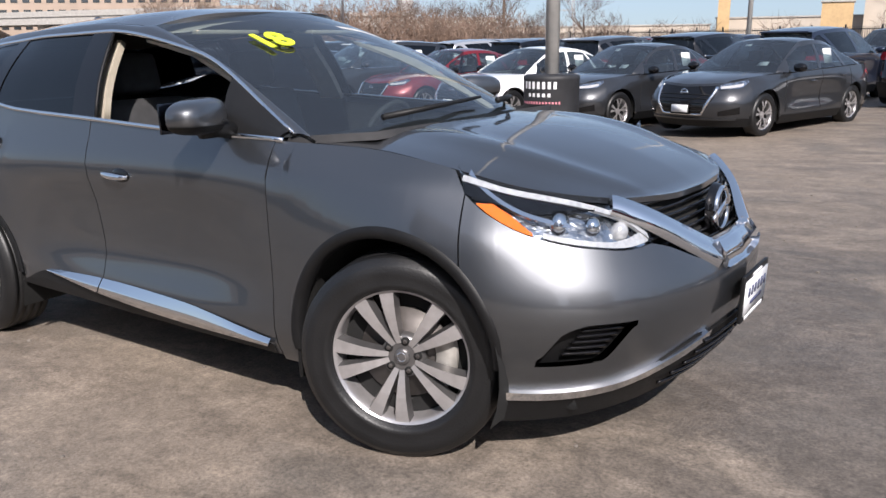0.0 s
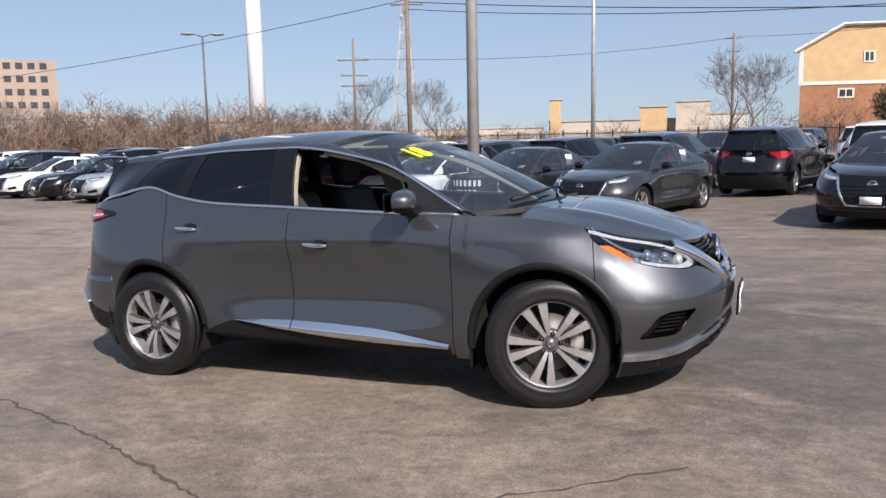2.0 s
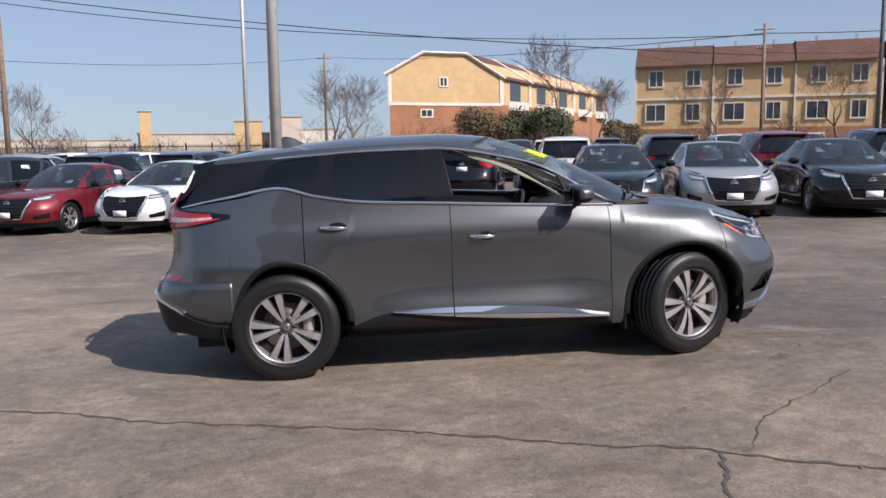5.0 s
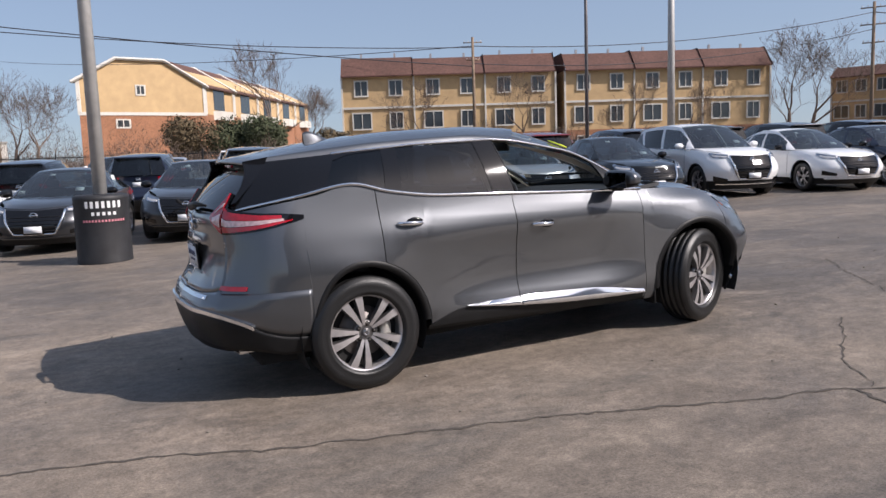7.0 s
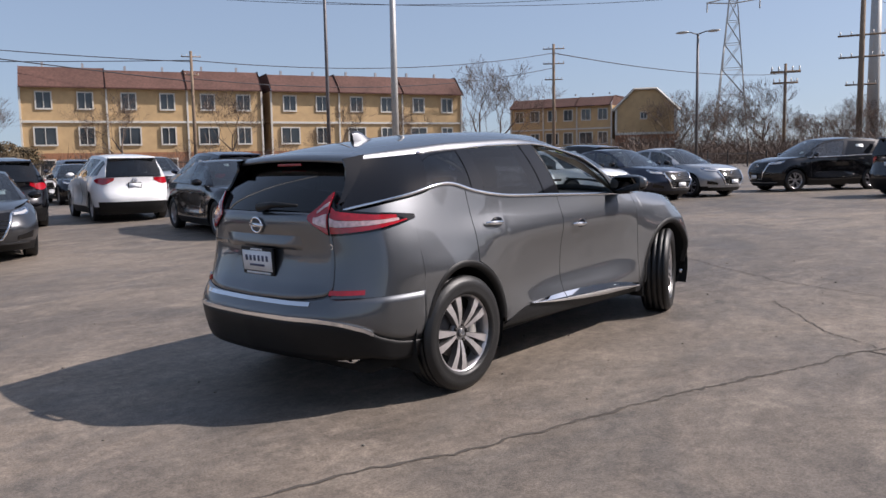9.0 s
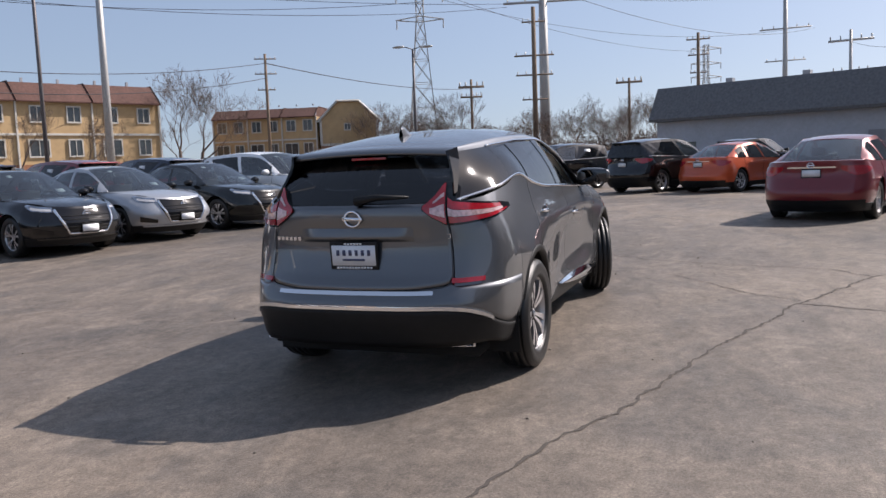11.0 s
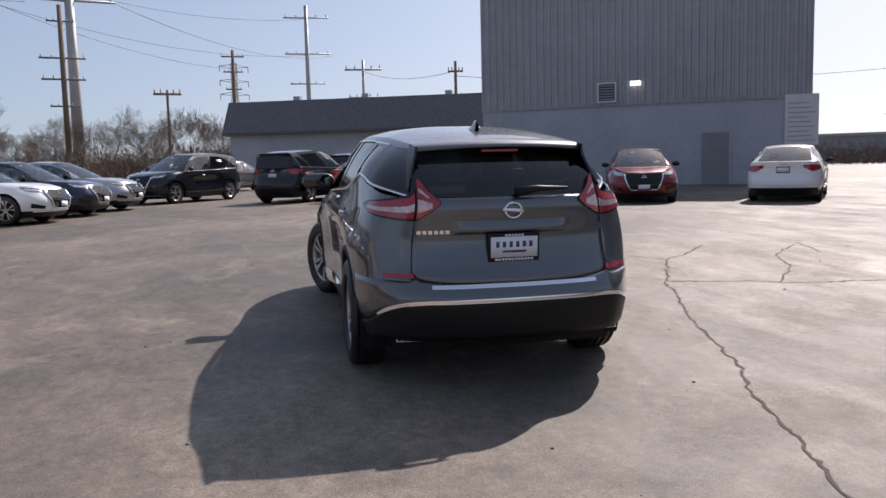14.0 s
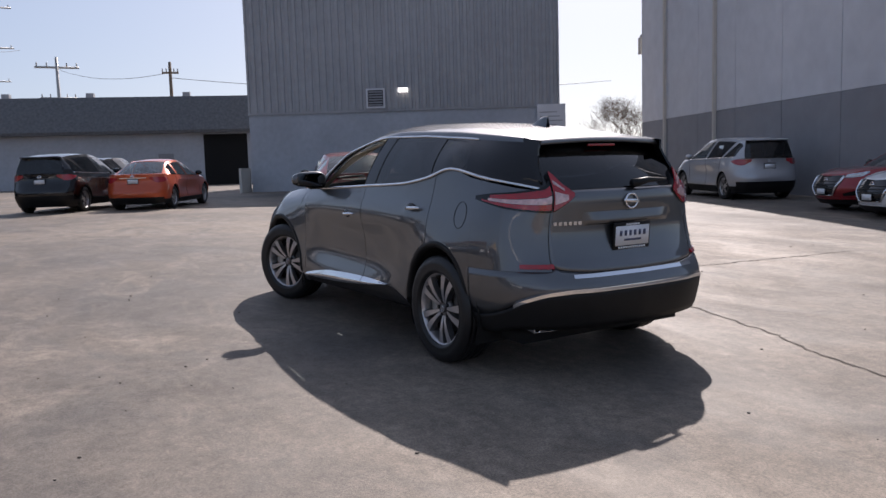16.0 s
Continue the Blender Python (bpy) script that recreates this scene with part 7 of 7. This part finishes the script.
def build_fence(a, b):
    m, L = wall_frame(a, b, float(ground_z(a[0])))
    fence = thing("iron_fence", m, "dark iron picket fence behind the rows of cars", "fence", kind="structure")
    n = int(L / 2.6)
    for k in range(n + 1):
        bm = bmesh.new()
        x = L * k / n
        box(bm, x - 0.045, x + 0.045, -0.045, 0.045, -0.3, 2.3)
        part("post", bm, IRON, fence, smooth=False)
    for z in (0.25, 1.95):
        bm = bmesh.new()
        box(bm, 0, L, -0.025, 0.025, z, z + 0.06)
        part("rail", bm, IRON, fence, smooth=False)
    vs, fs = [], []
    for k in range(int(L / 0.16)):
        x = 0.16 * k
        i = len(vs)
        vs += [(x, -0.015, 0.1), (x + 0.03, 0.015, 0.1), (x + 0.03, 0.015, 2.15), (x, -0.015, 2.15), (x + 0.015, 0.03, 0.1), (x + 0.015, 0.03, 2.15)]
        fs += [(i, i + 1, i + 2, i + 3), (i + 1, i + 4, i + 5, i + 2), (i + 4, i, i + 3, i + 5)]
    me = bpy.data.meshes.new("pickets")
    me.from_pydata(vs, [], fs)
    me.materials.append(IRON)
    ob = new("pickets", me)
    ob.parent = fence
    ob["kind"] = "stuff"


build_fence((-60, 84), (78, 26))


def tree_mesh(seed, h, spread, depth=7, thin=0.62):
    """A bare tree: a trunk that forks again and again into thin twigs. Returns (limbs, twigs) as bmeshes."""
    rnd = random.Random(seed)
    limbs, twigs = bmesh.new(), bmesh.new()

    def grow(p, d, length, r, level):
        pts, rs = [p], [r]
        q, dd = p.copy(), d.copy()
        for i in range(3):
            dd = (dd + Vector((rnd.uniform(-1, 1), rnd.uniform(-1, 1), rnd.uniform(-0.3, 0.5))) * 0.16).normalized()
            q = q + dd * length / 3
            pts.append(q.copy()), rs.append(r * (1 - 0.13 * (i + 1)))
        tube(limbs if level < 3 else twigs, pts, rs, 6 if level < 2 else 3, cap=False)
        if level >= depth:
            return
        for k in range(3 if level < 5 else 2):
            side = Vector((rnd.uniform(-1, 1), rnd.uniform(-1, 1), rnd.uniform(-0.1, 0.6))).normalized()
            nd = (dd * 0.9 + side * spread).normalized()
            s = pts[-1] if k else pts[rnd.choice((1, 2, 3))]
            grow(s, nd, length * rnd.uniform(0.62, 0.85), max(rs[-1] * rnd.uniform(0.58, 0.74), 0.011), level + 1)

    grow(Vector((0, 0, -0.3)), Vector((0, 0, 1)), h * 0.29, h * 0.022, 0)
    return limbs, twigs


TREES = {}


def plant_tree(kind, x, y, size, turn, label, z=None):
    if kind not in TREES:
        t = thing("bare_tree", None, label, "tree", "bare trees")
        limbs, twigs = tree_mesh(kind, 10.0, 0.75 if kind % 2 else 0.95)
        part("trunk", limbs, BARK, t)
        part("crown", twigs, TWIG, t)["kind"] = "stuff"
        TREES[kind] = t
    else:
        t = copy_thing(TREES[kind], Matrix.Identity(4))
        t["label"] = label
    t.matrix_world = pose(x, y, float(ground_z(x)) if z is None else z, 0, 0, turn) @ Matrix.Diagonal((size, size, size, 1))
    return t


def at(az, d, cx=-3.0, cy=-4.0):
    return cx + d * math.cos(radians(az)), cy + d * math.sin(radians(az))


for kind, az, d, size, label in ((1, 75.3, 74, 1.2, "large bare tree with a wide crown before the houses"), (2, 91.5, 78, 0.92, "slim bare tree beside the gabled house"), (3, 90.0, 80, 0.9, "slim bare tree beside the gabled house"), (1, 39.6, 96, 1.35, "bare tree with many thin limbs beside the terrace"), (2, 38.6, 98, 1.3, "bare tree with many thin limbs beside the terrace"), (3, 57.0, 72, 0.78, "small bare tree before the terrace"), (2, 64.0, 70, 0.75, "small bare tree before the terrace"), (1, 49.5, 76, 0.72, "small bare tree before the terrace"), (3, 72.5, 84, 0.8, "bare tree between the houses"), (2, 46.0, 78, 0.72, "small bare tree before the terrace"), (3, 110.4, 82, 0.85, "round bare tree behind the fence"), (1, 115.5, 74, 0.85, "bare tree behind the fence"), (2, 113.8, 78, 0.5, "bare tree behind the fence"), (1, -43.2, 95, 0.95, "bare tree seen between the two buildings"), (3, -41.9, 105, 1.0, "bare tree seen between the two buildings"), (2, -44.8, 90, 0.85, "bare tree seen between the two buildings")):
    far = 1.45 if 30 < az < 100 else 1.0
    x, y = at(az, d * far)
    plant_tree(kind, x, y, size * far, az * 7, label)
rnd = random.Random(5)
for k in range(46):
    az = 27 - 27 * k / 45 + rnd.uniform(-0.4, 0.4)
    x, y = at(az, rnd.uniform(135, 190), -6.7, -1.5)
    plant_tree(1 + k % 3, x, y, rnd.uniform(1.0, 1.4), rnd.uniform(0, 360), "bare tree in the far winter tree line")
for k in range(12):
    az = 120 + 22 * k / 11 + rnd.uniform(-0.6, 0.6)
    x, y = at(az, rnd.uniform(85, 110), 2, -4)
    plant_tree(1 + k % 3, x, y, rnd.uniform(0.5, 0.8), rnd.uniform(0, 360), "bare tree in brown brush beyond the lot")


def build_brush(name, label, spots, mat, seed, n, length, category="bushes"):
    """Thickets of thin stems, leaning all ways. spots: x, y, radius, height."""
    rn = random.Random(seed)
    vs, fs = [], []
    for x, y, rad, hgt in spots:
        for k in range(n):
            a, q = rn.uniform(0, 6.283), math.sqrt(rn.random())
            px, py = x + rad * q * math.cos(a), y + rad * q * math.sin(a)
            z0 = float(ground_z(px)) + rn.random() ** 1.3 * hgt * (1 - 0.65 * q * q)
            d = Vector((rn.uniform(-1, 1), rn.uniform(-1, 1), rn.uniform(0.1, 1.6))).normalized() * length * rn.uniform(0.5, 1.3)
            s = d.cross(Vector((rn.uniform(-1, 1), rn.uniform(-1, 1), 0.2))).normalized() * (length * 0.022)
            i = len(vs)
            p = Vector((px, py, z0))
            vs += [p - s, p + s, p + d]
            fs.append((i, i + 1, i + 2))
    me = bpy.data.meshes.new(name)
    me.from_pydata([tuple(v) for v in vs], [], fs)
    me.materials.append(mat)
    return tagged(new(name, me), label, category, kind="stuff")


rn = random.Random(9)
spots = []
for k in range(46):
    q = k / 45
    x, y = -58 + 136 * q, 86 - 57 * q
    spots.append((x + rn.uniform(-1, 1), y + rn.uniform(1.5, 4.5), rn.uniform(1.5, 2.8), rn.uniform(1.2, 3.2)))
build_brush("fence_brush", "brown leafless brush along the iron fence", spots, TWIG, 3, 420, 1.1)
spots = [(*at(119 + 24 * k / 39 + rn.uniform(-0.3, 0.3), rn.uniform(88, 112), 2, -4), rn.uniform(3, 5), rn.uniform(4, 7.5) * (1.0 if k > 8 else 0.7)) for k in range(40)]
build_brush("far_brush", "reddish brown winter brush on the bank beyond the lot", spots, TWIG_RED, 4, 700, 1.8)
spots = [(*at(28 - 30 * k / 69, rn.uniform(125, 150), -6.7, -1.5), rn.uniform(4, 6), rn.uniform(3, 6)) for k in range(70)]
build_brush("tree_line_brush", "dark brown undergrowth below the far tree line", spots, BARK, 6, 420, 2.2)
build_brush("street_brush", "brown brush beyond the gap between the buildings", [(*at(-36 - 1.1 * k, 95 + 3 * (k % 3)), 3.0, 2.6) for k in range(12)], TWIG, 12, 400, 1.2)
spots = [(*at(az, d * (1.4 if az < 100 else 1)), r * (1.4 if az < 100 else 1), h * (1.4 if az < 100 else 1)) for az, d, r, h in ((116, 72, 2.5, 4.5), (113.5, 74, 2.5, 3.6), (110.4, 78, 3.2, 5.0), (108.5, 78, 2.2, 3.6), (89, 72, 2.6, 4.5), (92, 74, 2.4, 4.2), (84.5, 71, 3.0, 4.0), (60, 74, 2.2, 3.2), (54, 74, 2.0, 3.5), (66, 74, 1.8, 3.0), (45, 80, 2.0, 3.0))]
build_brush("house_brush", "bare reddish shrubs before the houses", spots, TWIG, 7, 900, 1.0)


def build_bush(x, y, r, h, mat, label, seed):
    rn2 = random.Random(seed)
    vs, fs = [], []
    lobes = [(x + rn2.uniform(-0.6, 0.6) * r, y + rn2.uniform(-0.6, 0.6) * r, h * rn2.uniform(0.25, 0.6), r * rn2.uniform(0.45, 0.7)) for k in range(9)]
    for lx, ly, lz, lr in lobes:
        for k in range(800):
            d = Vector((rn2.gauss(0, 1), rn2.gauss(0, 1), rn2.gauss(0, 1))).normalized()
            p = Vector((lx, ly, lz + 0.3)) + d * lr * rn2.uniform(0.75, 1.05)
            s1 = Vector((rn2.uniform(-1, 1), rn2.uniform(-1, 1), rn2.uniform(-1, 1))).normalized() * 0.17
            s2 = d.cross(s1)
            i = len(vs)
            vs += [p - s1, p + s2 * 0.7, p + s1, p - s2 * 0.7]
            fs.append((i, i + 1, i + 2, i + 3))
    me = bpy.data.meshes.new("evergreen_bush")
    me.from_pydata([tuple(v) for v in vs], [], fs)
    me.materials.append(mat)
    b = thing("evergreen_bush", None, label, "bush", "bushes by the houses")
    ob = new("foliage", me)
    ob.parent = b
    ob["kind"] = "stuff"
    bm = bmesh.new()
    tube(bm, [(x, y, -0.2), (x, y, h * 0.6)], 0.12, 6)
    part("trunk", bm, BARK, b)


for az, d, r, h, mat, sd in ((80.0, 67, 2.6, 4.6, EVER_BROWN, 1), (77.6, 67, 2.3, 4.8, EVERGREEN, 2), (75.6, 66, 2.2, 4.6, EVERGREEN, 3), (70.6, 72, 1.6, 3.4, EVER_BROWN, 4)):
    build_bush(*at(az, d * 1.45), r * 1.45, h * 1.5, mat, "dense rounded dark green bush" if mat is EVERGREEN else "dense rounded brown-green bush", sd)


# ---- cracks in the asphalt ----
CRACK = material("crack_brown", (0.075, 0.064, 0.054), 0.95)


def build_crack(pts, width, seed, label):
    """A wandering crack, as a narrow dark brown strip with ragged edges laid on the asphalt."""
    rn3 = random.Random(seed)
    pts = [Vector((*p, 0)) for p in pts]
    fine = []
    for a, b in zip(pts, pts[1:]):
        n = max(2, int((b - a).length / 0.045))
        side = (b - a).normalized().cross(Vector((0, 0, 1)))
        off = 0
        for k in range(n):
            off = off * 0.8 + rn3.uniform(-1, 1) * 0.022
            fine.append(a.lerp(b, k / n) + side * off * math.sin(math.pi * k / n) ** 0.3 if k else a.copy())
    fine.append(pts[-1])
    rows = []
    for i, p in enumerate(fine):
        d = (fine[min(i + 1, len(fine) - 1)] - fine[max(i - 1, 0)]).normalized()
        s = d.cross(Vector((0, 0, 1)))
        w = width * rn3.uniform(0.35, 1.5) / 2
        rows.append([(q.x, q.y, float(ground_z(q.x)) + 0.004) for q in (p - s * w, p + s * w * rn3.uniform(0.6, 1.3))])
    bm = bmesh.new()
    grid(bm, rows)
    return tagged(part("asphalt_crack", bm, CRACK, smooth=False), label, "crack", "cracks in the asphalt", "structure")


for n, (pts, width, label) in enumerate((
        ([(-6.5, 0.1), (-5.2, -0.45), (-3.95, -0.93), (-3.2, -1.2), (-2.3, -1.58), (-1.55, -1.8), (-0.85, -2.0), (0.0, -2.37), (0.85, -2.7)], 0.02, "long dark ragged crack across the asphalt"),
        ([(0.85, -2.7), (1.31, -2.95), (2.26, -3.45), (2.66, -3.93), (3.4, -4.6)], 0.02, "thin crack that carries on across the asphalt"),
        ([(0.85, -2.7), (0.7, -3.08), (0.62, -3.5), (0.37, -3.9), (0.25, -4.7), (0.0, -6.5)], 0.02, "thin crack branching towards the building"),
        ([(0.95, -2.72), (1.35, -2.24), (1.84, -1.86), (2.25, -1.54)], 0.010, "short thin crack branching off the long one"),
        ([(4.46, 0.32), (3.7, -0.66), (3.25, -1.36), (2.95, -2.2), (2.73, -3.1), (2.26, -3.46)], 0.012, "thin winding crack near the car's nose"),
        ([(0.42, -3.75), (1.38, -4.59), (2.19, -4.95), (3.18, -6.0), (2.2, -5.62)], 0.016, "thin forked crack in the open asphalt"),
        ([(-9.0, 3.0), (-8.0, 1.4), (-6.5, 0.1)], 0.02, "thin crack at the lot's open side"))):
    build_crack(pts, width, 20 + n, label)

# small stones and bits of litter on the asphalt
PEBBLE = material("pebble", (0.16, 0.14, 0.12), 0.9, var=0.4, scale=30)
rn4 = random.Random(11)
bm = bmesh.new()
for k in range(260):
    x, y = rn4.uniform(-7.5, 6), rn4.uniform(-7, 6)
    s = rn4.uniform(0.004, 0.013)
    bmesh.ops.create_icosphere(bm, subdivisions=1, radius=s, matrix=Matrix.Translation((x, y, float(ground_z(x)) + s * 0.3)) @ Matrix.Diagonal((1, rn4.uniform(0.6, 1.2), 0.6, 1)))
tagged(part("loose_stones", bm, PEBBLE, smooth=False), "small loose stones scattered on the asphalt", "stones", kind="stuff")
